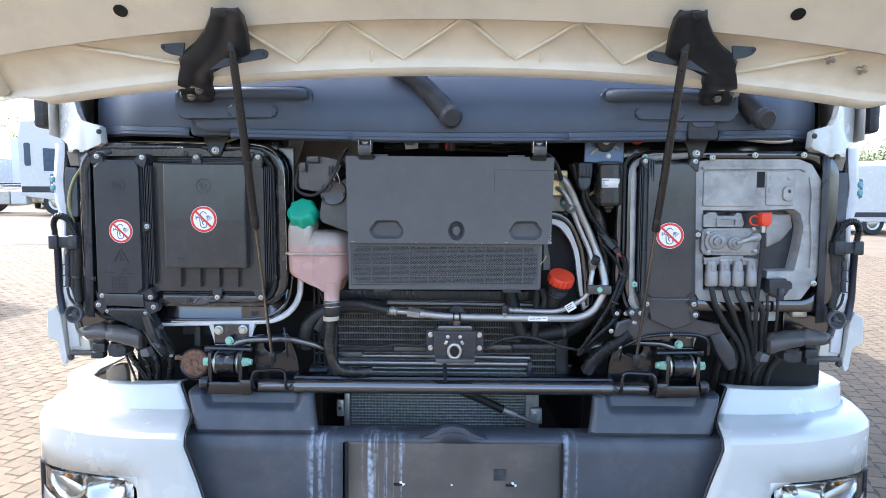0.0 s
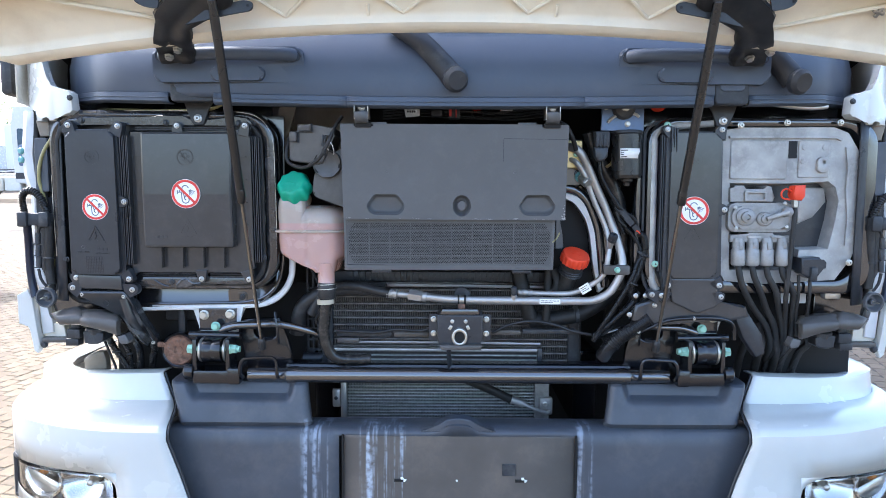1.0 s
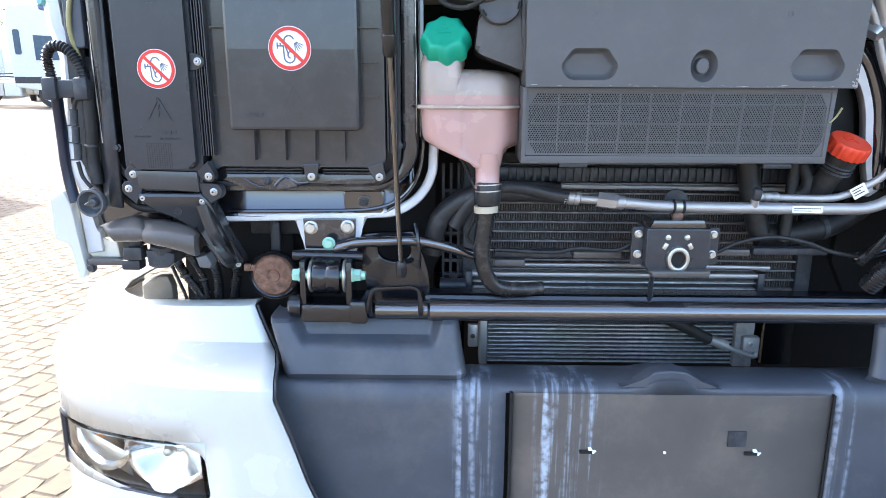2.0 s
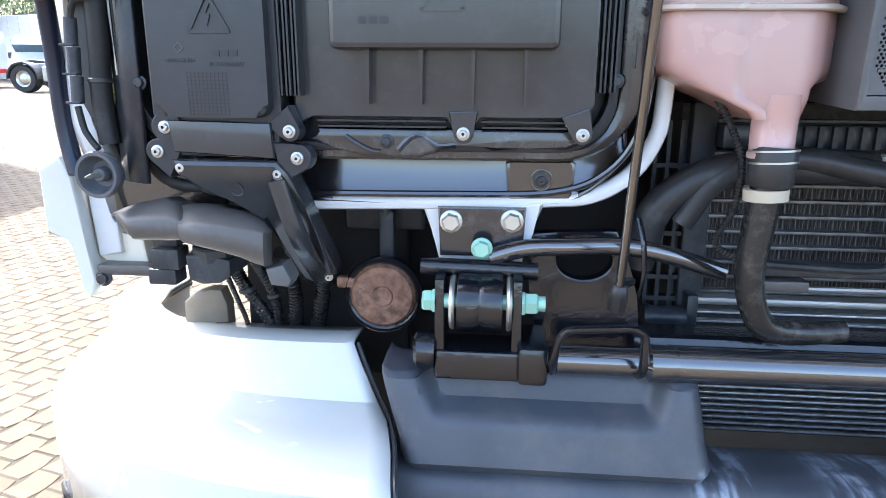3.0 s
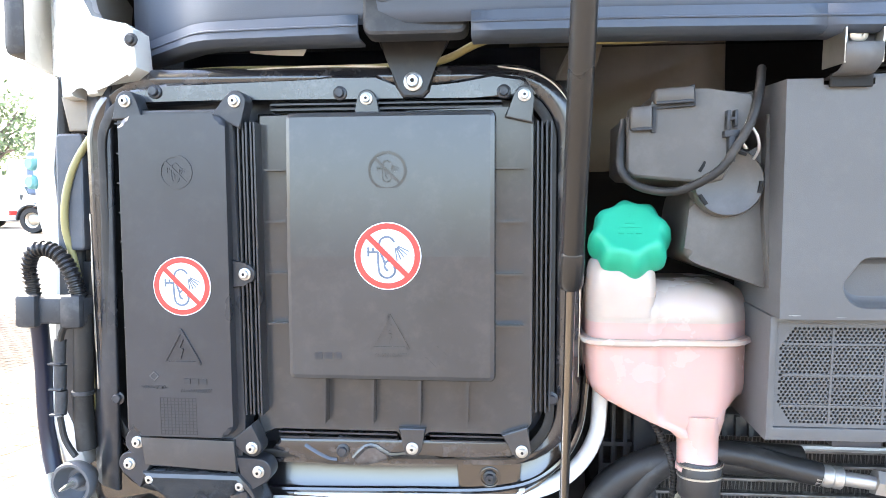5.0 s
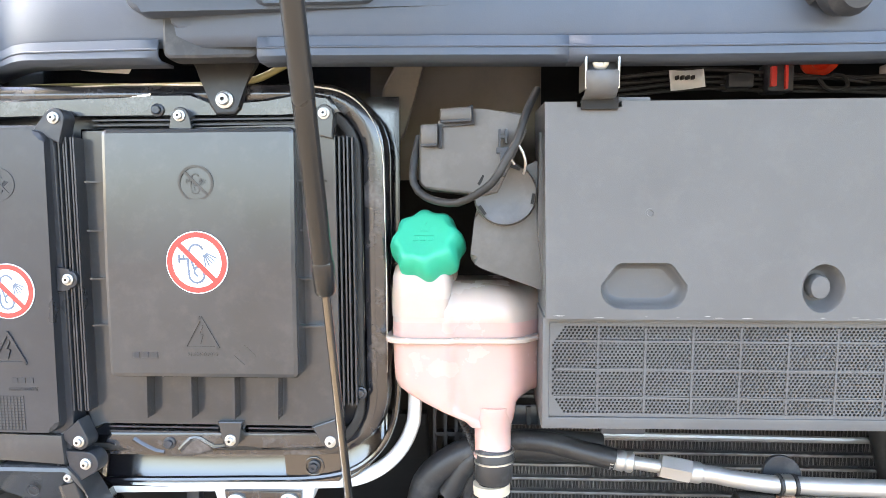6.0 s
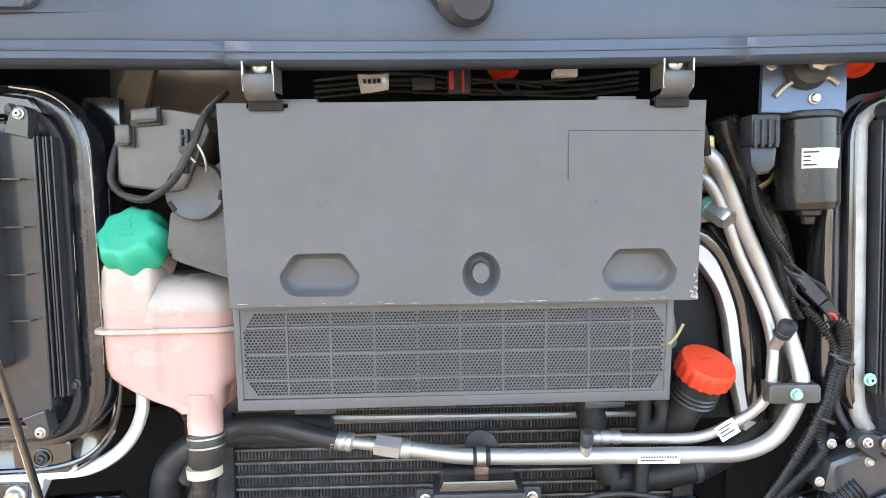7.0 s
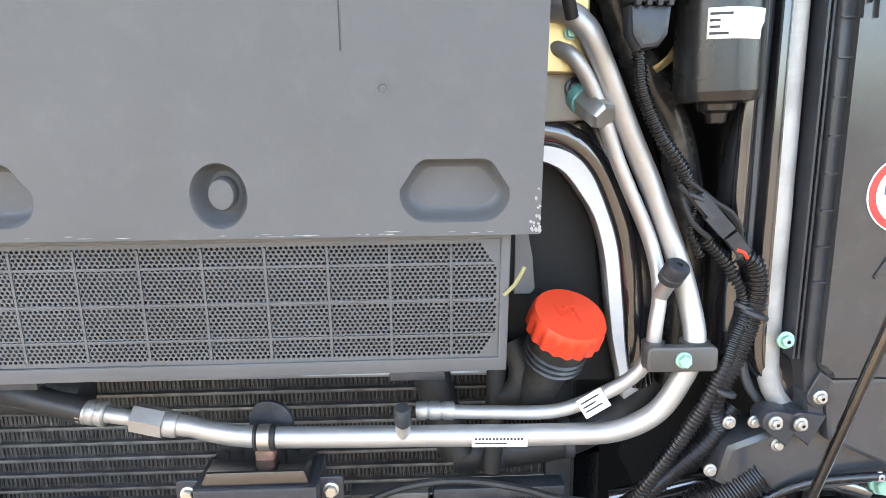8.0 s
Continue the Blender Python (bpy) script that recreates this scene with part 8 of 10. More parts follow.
def valve_block():
    t = thing("expansion_valve", "yellow passivated valve plate behind the pipe ends", "valve plate")
    bm = BM()
    prism(bm, rrect(0.29, 0.342, 1.525, 1.597, 0.005, 3), 1.922, 1.935, 0.002)
    part("plate", bm, M_GOLD, t)
    bolt(t, (0.325, 1.922, 1.56), 0.007, M_GREENBOLT, False)
    bm = BM()
    lathe(bm, [(0.014, 0), (0.014, 0.03), (0.011, 0.034)], (0.34, 1.925, 1.5), (0.3, -0.7, -0.4), 6)
    part("fitting", bm, M_STEEL, t, "hexagon fitting")
    bm = BM()
    lathe(bm, [(0.015, 0), (0.015, 0.01)], (0.336, 1.932, 1.505), (0.3, -0.7, -0.4), 16)
    part("cap", bm, M_TEAL, t)
    bm = BM()
    prism(bm, [(0.262, 1.6), (0.345, 1.6), (0.345, 1.49), (0.32, 1.465), (0.262, 1.465)], 1.94, 1.955, 0.003)
    part("backing", bm, M_BROWN, t)


valve_block()


def oil_filler():
    t = thing("oil_filler", "orange red ribbed filler cap on a black neck", "filler")
    c, d = Vector((0.31, 1.867, 1.287)), Vector((0.17, -0.43, 0.85)).normalized()
    bm = BM()
    lathe(bm, [(0.0355, -0.014, 1), (0.037, -0.012, 1), (0.037, 0.004, 1), (0.0368, 0.008, 0.2), (0.0345, 0.012, 0), (0.02, 0.0125, 0), (0.0, 0.0125, 0)], c, d, 108, 18, 0.035)
    cap = part("cap", bm, M_RED, t, "ribbed orange red cap")
    m = d.to_track_quat("Z", "Y").to_matrix().to_4x4()
    bm = BM()
    for x0, x1, y0, y1 in ((-0.012, 0.01, -0.002, 0.001), (-0.012, -0.009, -0.002, 0.012), (0.004, 0.007, -0.012, 0.006), (-0.004, 0.012, 0.008, 0.0105)):
        box(bm, x0, x1, y0, y1, 0.0, 0.0016, 0.0004, Matrix.Translation(c + d * 0.0123) @ m)
    part("raised_symbol", bm, M_RED, cap, "raised oil can symbol")
    bm = BM()
    lathe(bm, [(0.03, -0.014), (0.03, -0.025), (0.027, -0.042), (0.022, -0.062), (0.019, -0.12)], c, d, 28)
    part("neck", bm, M_RUBBER, t, "black neck")
    for h in (-0.034, -0.041, -0.048):
        bm = BM()
        lathe(bm, [(0.0295, h - 0.0015), (0.0315, h), (0.0295, h + 0.0015)], c, d, 28)
        part("spring_ring", bm, M_RUBBERG, t)


BEND[0] = None
POSE[0] = moved(-0.005, -0.052, 0.004)
oil_filler()
POSE[0] = moved(0, -0.02, 0)
for pts, r, lab in (([(0.245, 1.90, 1.30), (0.246, 1.90, 1.23), (0.243, 1.90, 1.15), (0.24, 1.9, 1.1)], 0.011, "dark oily pipe beside the radiator"), ([(0.262, 1.9, 1.25), (0.272, 1.89, 1.225), (0.268, 1.89, 1.2), (0.255, 1.90, 1.19)], 0.015, "short rubber elbow below the filler"),
                    ([(0.165, 1.925, 1.26), (0.172, 1.925, 1.22), (0.19, 1.925, 1.15), (0.205, 1.925, 1.11)], 0.021, "smooth dark rubber hose in front of the radiator"), ([(0.2, 1.93, 1.105), (0.27, 1.93, 1.11), (0.34, 1.93, 1.125), (0.4, 1.935, 1.16), (0.44, 1.94, 1.2)], 0.022, "thick black rubber hose with bands")):
    cable("rubber_hose", lab, pts, r, M_RUBBER, "hose", 16, group="lower rubber hoses")
for x in (0.25, 0.33):
    bm = BM()
    lathe(bm, [(0.0225, -0.006), (0.0245, -0.005), (0.0245, 0.005), (0.0225, 0.006)], (x, 1.93, 1.108 + (0.014 if x > 0.3 else 0)), (1, 0, 0.15), 20)
    tagged(part("hose_band", bm, M_BLACKSAT), "black band round the rubber hose", "band", "hose bands")


POSE[0] = moved(-0.004, -0.04, 0)


def white_arch():
    """The white painted edge of the right wheel opening behind the pipes."""
    t = thing("floor_edge", "white painted cab floor edge behind the pipes", "cab floor edge")
    bm = BM()
    rim = [(0.27, 1.455), (0.301, 1.449), (0.32, 1.4375), (0.337, 1.415), (0.3495, 1.394), (0.3605, 1.358), (0.367, 1.312), (0.3727, 1.269), (0.382, 1.2275), (0.388, 1.2)]
    rows = [spline([(x + dx, y, z + dz) for x, z in rim], 0.01) for dx, dz, y in ((-0.007, -0.007, 1.91), (-0.006, -0.006, 1.891), (0.006, 0.005, 1.889), (0.0085, 0.007, 1.905))]
    n = min(len(r) for r in rows)
    sheet(bm, [r[:n] for r in rows])
    solid(part("edge", bm, M_SEALER, t), 0.003)
    # near-black sheet stands in for the shade inside the opening
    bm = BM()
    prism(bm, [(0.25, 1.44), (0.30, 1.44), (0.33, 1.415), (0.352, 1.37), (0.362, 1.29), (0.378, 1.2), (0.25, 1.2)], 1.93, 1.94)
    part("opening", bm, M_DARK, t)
    bm = BM()
    tube(bm, [(0.27, 1.893, 1.475), (0.31, 1.893, 1.468), (0.338, 1.893, 1.447), (0.357, 1.893, 1.415), (0.375, 1.893, 1.365), (0.383, 1.893, 1.31), (0.39, 1.893, 1.25), (0.398, 1.893, 1.21)], 0.0125, 12)
    part("bead", bm, M_GLOSS, t, "black rolled bead")
    bm = BM()
    prism(bm, [(0.262, 1.40), (0.272, 1.39), (0.28, 1.35), (0.283, 1.318), (0.279, 1.312), (0.262, 1.312)], 1.885, 1.892, 0.001)
    part("grey_tab", bm, M_BOX, t, "grey tab beside the filter box")


white_arch()
cable("bowden_wire", "thin yellow wire beside the filter box", [(0.24, 1.80, 1.335), (0.25, 1.80, 1.345), (0.258, 1.80, 1.36)], 0.0018, M_YELLOWHOSE, "wire", 8)
cable("rubber_line", "black rubber line beside the filter box top", [(0.24, 1.83, 1.645), (0.27, 1.82, 1.63), (0.29, 1.825, 1.6), (0.302, 1.84, 1.57)], 0.006, M_RUBBER, "hose", 10)


def wiper_motor():
    t = thing("wiper_motor", "black cylindrical wiper motor on a blue grey bracket", "wiper motor")
    bm = BM()
    lathe(bm, [(0.037, 0.0), (0.038, 0.003), (0.0375, 0.106), (0.035, 0.114), (0.024, 0.116), (0.017, 0.117), (0.0165, 0.122), (0.010, 0.125), (0.0085, 0.133), (0.005, 0.135)], (0.421, 1.86, 1.61), (0.03, 0, -1), 36)
    part("housing", bm, M_STRUT, t, "black cylinder housing")
    bm = BM()
    lathe(bm, [(0.04, 0), (0.041, 0.002), (0.041, 0.007), (0.039, 0.009)], (0.421, 1.86, 1.617), (0, 0, -1), 36)
    part("collar", bm, M_SATIN, t, "rolled collar")
    bm = BM()
    prism(bm, [(0.352, 1.685), (0.458, 1.683), (0.458, 1.614), (0.35, 1.615)], 1.835, 1.842, 0.002)
    part("bracket", bm, M_BLUESTEEL, t, "blue grey bracket plate")
    bm = BM()
    tube(bm, [(0.366, 1.834, 1.635), (0.385, 1.832, 1.652), (0.41, 1.832, 1.648), (0.43, 1.832, 1.658), (0.445, 1.834, 1.65)], 0.004, 8)
    part("pressed_rib", bm, M_STEEL, t)
    bolt(t, (0.416, 1.835, 1.632), 0.008, M_STEEL, False)
    bolt(t, (0.362, 1.835, 1.674), 0.008, M_STEEL, False)
    bm = BM()
    lathe(bm, [(0.028, 0), (0.03, 0.004), (0.024, 0.014), (0.012, 0.018)], (0.405, 1.835, 1.672), FRONT, 24)
    part("gear_hub", bm, M_BLACKSAT, t)
    bm = BM()
    tube(bm, [(0.40, 1.812, 1.672), (0.43, 1.812, 1.677), (0.47, 1.815, 1.683), (0.52, 1.82, 1.69)], 0.011, 10, flat=0.6)
    part("crank", bm, M_STEEL, t, "steel crank arm")
    bm = BM()
    lathe(bm, [(0.0125, 0), (0.0125, 0.008), (0.007, 0.009), (0.006, 0.006)], (0.403, 1.808, 1.672), FRONT, 6)
    part("crank_nut", bm, M_STEEL, t)
    bm = BM()
    n = 8
    sheet(bm, [[(0.421 + 0.0385 * math.sin(radians(-36 + 82 * i / n)), 1.86 - 0.0385 * math.cos(radians(-36 + 82 * i / n)), z) for i in range(n + 1)] for z in (1.5455, 1.5705)])
    lab = solid(part("type_label", bm, M_PAPER, t, "white type label with print"), 0.0006)
    for k in range(4):
        bm = BM()
        a0, a1 = radians(-33), radians(-33 + (26, 12, 12, 22)[k])
        sheet(bm, [[(0.421 + 0.0392 * math.sin(a), 1.86 - 0.0392 * math.cos(a), z) for a in (a0, (a0 + a1) / 2, a1)] for z in (1.5645 - 0.0052 * k, 1.5665 - 0.0052 * k)])
        part("print_bar", bm, M_INK, lab)
    c = thing("motor_plug", "black motor plug with ribbed body and leads", "plug")
    bm = BM()
    box(bm, 0.335, 0.372, 1.828, 1.86, 1.575, 1.613, 0.003)
    part("socket", bm, M_BLACKSAT, c)
    bm = BM()
    prism(bm, [(0.335, 1.574), (0.37, 1.574), (0.368, 1.55), (0.36, 1.54), (0.345, 1.538), (0.337, 1.55)], 1.832, 1.856, 0.004)
    part("body", bm, M_BLACK, c)
    for k in range(4):
        bm = BM()
        box(bm, 0.337 + 0.009 * k, 0.3415 + 0.009 * k, 1.825, 1.832, 1.572, 1.606, 0.001)
        part("rib", bm, M_BLACKSAT, c)


POSE[0] = CAB
cable("rubber_hose", "thick black hose bending down behind the pipes", [(0.34, 1.85, 1.62), (0.36, 1.855, 1.57), (0.388, 1.858, 1.515), (0.414, 1.862, 1.472), (0.43, 1.865, 1.417), (0.44, 1.87, 1.354), (0.442, 1.875, 1.28), (0.44, 1.88, 1.2)], 0.02, M_WETHOSE, "hose", 16)
cable("earth_strap", "yellow passivated strap beside the wiper motor", [(0.412, 1.835, 1.61), (0.412, 1.832, 1.585), (0.407, 1.83, 1.558), (0.396, 1.83, 1.537), (0.385, 1.835, 1.528)], 0.006, M_GOLD, "strap", 8, flat=0.4)
t = thing("valve_plate", "tan primed plate with a dark screw behind the pipes", "plate")
part("plate", prism(BM(), [(0.27, 1.526), (0.345, 1.526), (0.352, 1.484), (0.27, 1.48)], 1.842, 1.85, 0.002), M_TAN, t)
bolt(t, (0.312, 1.842, 1.512), 0.0105, M_BLACK)
t = thing("wheelhouse_panel", "glossy black wheelhouse panel round the white edge", "body panel")
part("panel", prism(BM(), [(0.27, 1.484), (0.352, 1.482), (0.386, 1.42), (0.402, 1.33), (0.412, 1.21), (0.392, 1.21), (0.382, 1.30), (0.368, 1.38), (0.342, 1.43), (0.308, 1.458), (0.27, 1.464)], 1.862, 1.874, 0.004), M_GLOSS, t)
POSE[0] = moved(0.006, -0.058, 0.003)
wiper_motor()
POSE[0] = moved(0, -0.05, 0)
cable("wiper_linkage", "steel wiper linkage rod under the cowl", [(0.5, 1.80, 1.687), (0.6, 1.80, 1.689), (0.75, 1.81, 1.686), (0.87, 1.83, 1.678), (0.93, 1.84, 1.682)], 0.0065, M_STEEL, "rod", 10)
for pts, r in (([(0.361, 1.86, 1.545), (0.366, 1.86, 1.509), (0.383, 1.86, 1.472), (0.407, 1.86, 1.438), (0.416, 1.86, 1.42)], 0.0072), ([(0.466, 1.858, 1.358), (0.48, 1.856, 1.347), (0.485, 1.855, 1.323), (0.481, 1.855, 1.295), (0.468, 1.853, 1.256), (0.453, 1.85, 1.227), (0.449, 1.852, 1.205), (0.461, 1.86, 1.183)], 0.0105),
               ([(0.433, 1.862, 1.372), (0.453, 1.86, 1.35), (0.472, 1.86, 1.319), (0.474, 1.855, 1.302), (0.463, 1.848, 1.278), (0.45, 1.842, 1.245), (0.434, 1.842, 1.209), (0.404, 1.845, 1.156), (0.378, 1.85, 1.113), (0.36, 1.87, 1.07)], 0.0075), ([(0.475, 1.865, 1.2), (0.449, 1.86, 1.164), (0.418, 1.86, 1.135), (0.386, 1.86, 1.106), (0.36, 1.87, 1.08)], 0.0105), ([(0.425, 1.862, 1.41), (0.42, 1.862, 1.38), (0.43, 1.862, 1.355)], 0.005)):
    cable("ribbed_conduit", "black ribbed wiring conduit beside the pipes", pts, r, M_CONDUIT, "conduit", 12, 0.0042, 0.0016, "ribbed conduits")
t = thing("taped_splice", "black taped wiring splice with plugs and orange wire ends", "splice")
for a, b, r in (((0.42, 1.853, 1.414), (0.437, 1.85, 1.395), 0.0085), ((0.432, 1.852, 1.398), (0.449, 1.85, 1.38), 0.0105), ((0.452, 1.852, 1.378), (0.467, 1.852, 1.36), 0.009)):
    bm = BM()
    tube(bm, [a, b], r, 4, 0.004)
    part("plug_body", bm, M_BLACKSAT, t, "square plug body")
for k, pts in enumerate(([(0.403, 1.856, 1.424), (0.422, 1.852, 1.403), (0.445, 1.856, 1.377)], [(0.41, 1.856, 1.429), (0.436, 1.85, 1.408), (0.457, 1.85, 1.388), (0.468, 1.853, 1.364)], [(0.424, 1.85, 1.414), (0.451, 1.848, 1.398), (0.463, 1.85, 1.38)], [(0.407, 1.855, 1.412), (0.415, 1.85, 1.39), (0.434, 1.852, 1.374)])):
    bm = BM()
    tube(bm, pts, 0.0026, 8)
    part("lead", bm, M_RUBBER, t)
bm = BM()
tube(bm, [(0.457, 1.845, 1.364), (0.463, 1.843, 1.362), (0.468, 1.846, 1.356)], 0.0018, 8)
part("orange_wire", bm, M_RED, t, "orange wire end")
for p, r in (((0.421, 1.858, 1.412), 0.0115), ((0.482, 1.852, 1.3), 0.0125), ((0.453, 1.846, 1.226), 0.0135), ((0.474, 1.857, 1.306), 0.0095)):
    bm = BM()
    lathe(bm, [(r, -0.0025), (r + 0.0014, -0.0015), (r + 0.0014, 0.0015), (r, 0.0025)], p, (-0.4, 0, -1), 16)
    tagged(part("cable_tie", bm, M_BLACKSAT), "black cable tie round the conduits", "cable tie", "conduit ties")

POSE[0] = CAB


# ---- latch and harness in front of the radiator ----
def hood_lock():
    t = thing("hood_lock", "black steel hood lock with bolted wings and keyhole", "lock")
    bm = BM()
    prism(bm, [(-0.056, 1.15), (0.062, 1.15), (0.063, 1.086), (0.056, 1.072), (-0.05, 1.07), (-0.056, 1.086)], 1.795, 1.86, 0.003)
    part("body", bm, M_BLACK, t)
    for x in (-0.066, 0.073):
        bm = BM()
        prism(bm, rrect(x - 0.012, x + 0.012, 1.078, 1.149, 0.003, 2), 1.815, 1.82, 0.001)
        wing = part("wing", bm, M_BLACK, t)
        for z in (1.136, 1.098):
            bolt(t, (x, 1.815, z), 0.0085, M_STEEL, False)
    bm = BM()
    ring(bm, ellipse(0.002, 1.094, 0.021, 0.024, 28), ellipse(0.002, 1.094, 0.013, 0.015, 28), 1.783, 1.796, 0.003)
    part("latch_ring", bm, M_STEEL, t, "worn steel latch ring")
    # near-black disc paints the shade inside the latch ring
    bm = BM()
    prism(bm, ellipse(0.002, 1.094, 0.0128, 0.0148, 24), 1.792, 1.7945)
    part("latch_hole", bm, M_DARK, t, "near-black disc for the shade in the latch hole")
    for x, z in ((-0.017, 1.134), (0.018, 1.134)):
        bm = BM()
        lathe(bm, [(0.0055, 0), (0.005, 0.003), (0.002, 0.004)], (x, 1.795, z), FRONT, 14)
        part("rivet", bm, M_STEEL, t)
    for x, a in ((-0.022, 30), (0.024, -30)):
        bm = BM()
        box(bm, -0.004, 0.004, 1.79, 1.796, -0.006, 0.006, 0.001, Matrix.Translation((x, 0, 1.118)) @ pose(0, 0, 0, 0, a, 0))
        part("tab", bm, M_STEEL, t)
    bm = BM()
    prism(bm, [(-0.052, 1.075), (0.06, 1.075), (0.058, 1.062), (-0.045, 1.062)], 1.775, 1.80, 0.003)
    part("lower_lip", bm, M_BROWN, t)
    bm = BM()
    prism(bm, [(-0.05, 1.15), (0.055, 1.15), (0.05, 1.165), (-0.043, 1.165)], 1.80, 1.86, 0.003)
    part("roof_plate", bm, M_GLOSS, t)
    bm = BM()
    tube(bm, [(-0.025, 1.83, 1.07), (-0.025, 1.85, 1.03), (-0.02, 1.86, 0.99)], 0.009, 8, flat=0.4)
    part("strap", bm, M_BLACK, t)


POSE[0] = moved(0, -0.008, -0.009)
hood_lock()
POSE[0] = CAB
for x0, x1, z, mt, lab in ((-0.33, -0.18, 1.075, M_BLACKSAT, "black flat harness channel"), (-0.175, -0.08, 1.073, M_BROWN, "brown flat harness channel"), (0.085, 0.17, 1.08, M_BROWN, "brown flat harness channel"), (0.175, 0.32, 1.083, M_BLACKSAT, "black flat harness channel"), (-0.33, -0.27, 1.056, M_BROWN, "short brown bracket bar")):
    bm = BM()
    box(bm, x0, x1, 1.86, 1.885, z - 0.007, z + 0.007, 0.003)
    tagged(part("harness_channel", bm, mt), lab + " in front of the radiator", "cable channel", "harness channels")
cable("front_wire", "thin black cable arching beside the hood lock", [(0.09, 1.84, 1.083), (0.14, 1.835, 1.108), (0.2, 1.83, 1.118), (0.26, 1.83, 1.108), (0.31, 1.835, 1.09), (0.38, 1.84, 1.08), (0.42, 1.85, 1.1)], 0.0042, M_RUBBER, "cable", 8)
cable("front_wire", "thin black cable beside the hood lock", [(-0.33, 1.85, 1.085), (-0.22, 1.845, 1.082), (-0.17, 1.845, 1.09), (-0.1, 1.84, 1.088), (-0.07, 1.84, 1.1)], 0.0042, M_RUBBER, "cable", 8)
cable("guide_rod", "slim bright rod across the radiator foot", [(-0.32, 1.90, 1.043), (0.0, 1.90, 1.043), (0.23, 1.90, 1.04)], 0.004, M_ALU, "rod", 8)


# ---- right tray: narrow cover, cast housing, valve block ----
def right_bay():
    tr = thing("cab_tray", "grey alloy tray rim around the cast housing", "body tray", "front trays")
    o, i = rrect(0.476, 1.03, 1.20, 1.655, 0.07, 8), rrect(0.50, 0.99, 1.235, 1.632, 0.055, 8)
    bm = BM()
    ring(bm, o, i, 1.80, 1.86, 0.008)
    part("rim", bm, M_GLOSS, tr, "black rim")
    bm = BM()
    path = [(0.522, 1.19), (0.5, 1.225), (0.494, 1.27), (0.4925, 1.4), (0.491, 1.585)] + arc(0.53, 1.592, 0.04, 165, 100, 5) + [(0.58, 1.637), (0.64, 1.642)]
    tube(bm, [(x, 1.808, z) for x, z in path], 0.0105, 12, 0.006)
    part("alloy_edge", bm, M_CAST, tr, "rounded grey alloy edge")
    bm = BM()
    tube(bm, [(x - 0.017, 1.822, z + (0.012 if z > 1.6 else 0)) for x, z in path], 0.0045, 8, 0.008)
    part("outer_seal", bm, M_BUFFER, tr, "grey outer seal")
    bm = BM()
    prism(bm, rrect(0.49, 1.02, 1.21, 1.65, 0.06, 8), 1.845, 1.87)
    part("tray_back", bm, M_BLACK, tr)
    bm = BM()
    prism(bm, [(0.452, 1.64), (0.468, 1.64), (0.4655, 1.25), (0.45, 1.25)], 1.806, 1.845, 0.007, 3)
    part("frame_flange", bm, M_GLOSS, tr, "glossy black flange beside the alloy edge")
    for x, z, m in ((0.516, 1.634, M_GREENBOLT), (0.497, 1.279, M_GREENBOLT), (0.69, 1.634, M_STEEL), (0.80, 1.641, M_STEEL), (0.926, 1.642, M_STEEL), (0.965, 1.285, M_STEEL)):
        bolt(tr, (x, 1.786, z), 0.009, m)
    c = thing("slim_cover", "narrow black plastic cover with red and white sticker", "electronics cover", "electronics covers")
    bm = BM()
    prism(bm, [(0.512, 1.618), (0.644, 1.618), (0.648, 1.6), (0.655, 1.26), (0.656, 1.2), (0.52, 1.2), (0.514, 1.25)], 1.78, 1.82, 0.003)
    part("base", bm, M_BLACK, c)
    bm = BM()
    prism(bm, rrect(0.524, 0.642, 1.245, 1.612, 0.014), 1.772, 1.80, 0.006)
    part("lid", bm, M_COVER, c)
    bm = BM()
    prism(bm, [(0.53, 1.242), (0.645, 1.242), (0.65, 1.17), (0.6, 1.15), (0.54, 1.18)], 1.776, 1.81, 0.004)
    part("apron", bm, M_COVER, c)
    for k in range(9):
        bm = BM()
        z = 1.6 - 0.033 * k
        box(bm, 0.513, 0.53, 1.7765, 1.79, z - 0.0008, z + 0.0008)
        part("rib", bm, M_BLACK, c)
    for k in range(3):
        bm = BM()
        x = 0.505 + 0.0045 * k
        box(bm, x, x + 0.002, 1.785, 1.82, 1.26, 1.61)
        part("fin", bm, M_BLACK, c)
    for k in range(3):
        bm = BM()
        prism(bm, [(0.522 + 0.006 * k, 1.625), (0.526 + 0.006 * k, 1.625), (0.524 + 0.006 * k, 1.565 + 0.012 * (k % 2))], 1.768, 1.775)
        part("spike_rib", bm, M_BLACK, c)
    for x, z, to in ((0.515, 1.622, (0.53, 1.61)), (0.643, 1.622, (0.636, 1.6)), (0.656, 1.42, (0.642, 1.42)), (0.528, 1.225, (0.54, 1.24)), (0.651, 1.225, (0.64, 1.24)), (0.656, 1.195, (0.64, 1.19)), (0.513, 1.198, (0.53, 1.19)), (0.49, 1.2, (0.51, 1.19))):
        bm = BM()
        lug(bm, x, z, 0.0115, to, 1.776, 1.80)
        part("lug", bm, M_BLACK, c)
        bolt(c, (x, 1.776, z), 0.0075)
    warning_sticker(c, 0.582, 1.417, 0.036, 1.7715)
    hazard_triangle(c, 0.582, 1.36, 0.036, 1.7715, M_COVER)
    raised_sign(c, 0.582, 1.545, 0.019, 1.7718, M_COVER)
    h = thing("cast_housing", "stained grey cast aluminium housing with a deep recess", "cast housing")
    bm = BM()
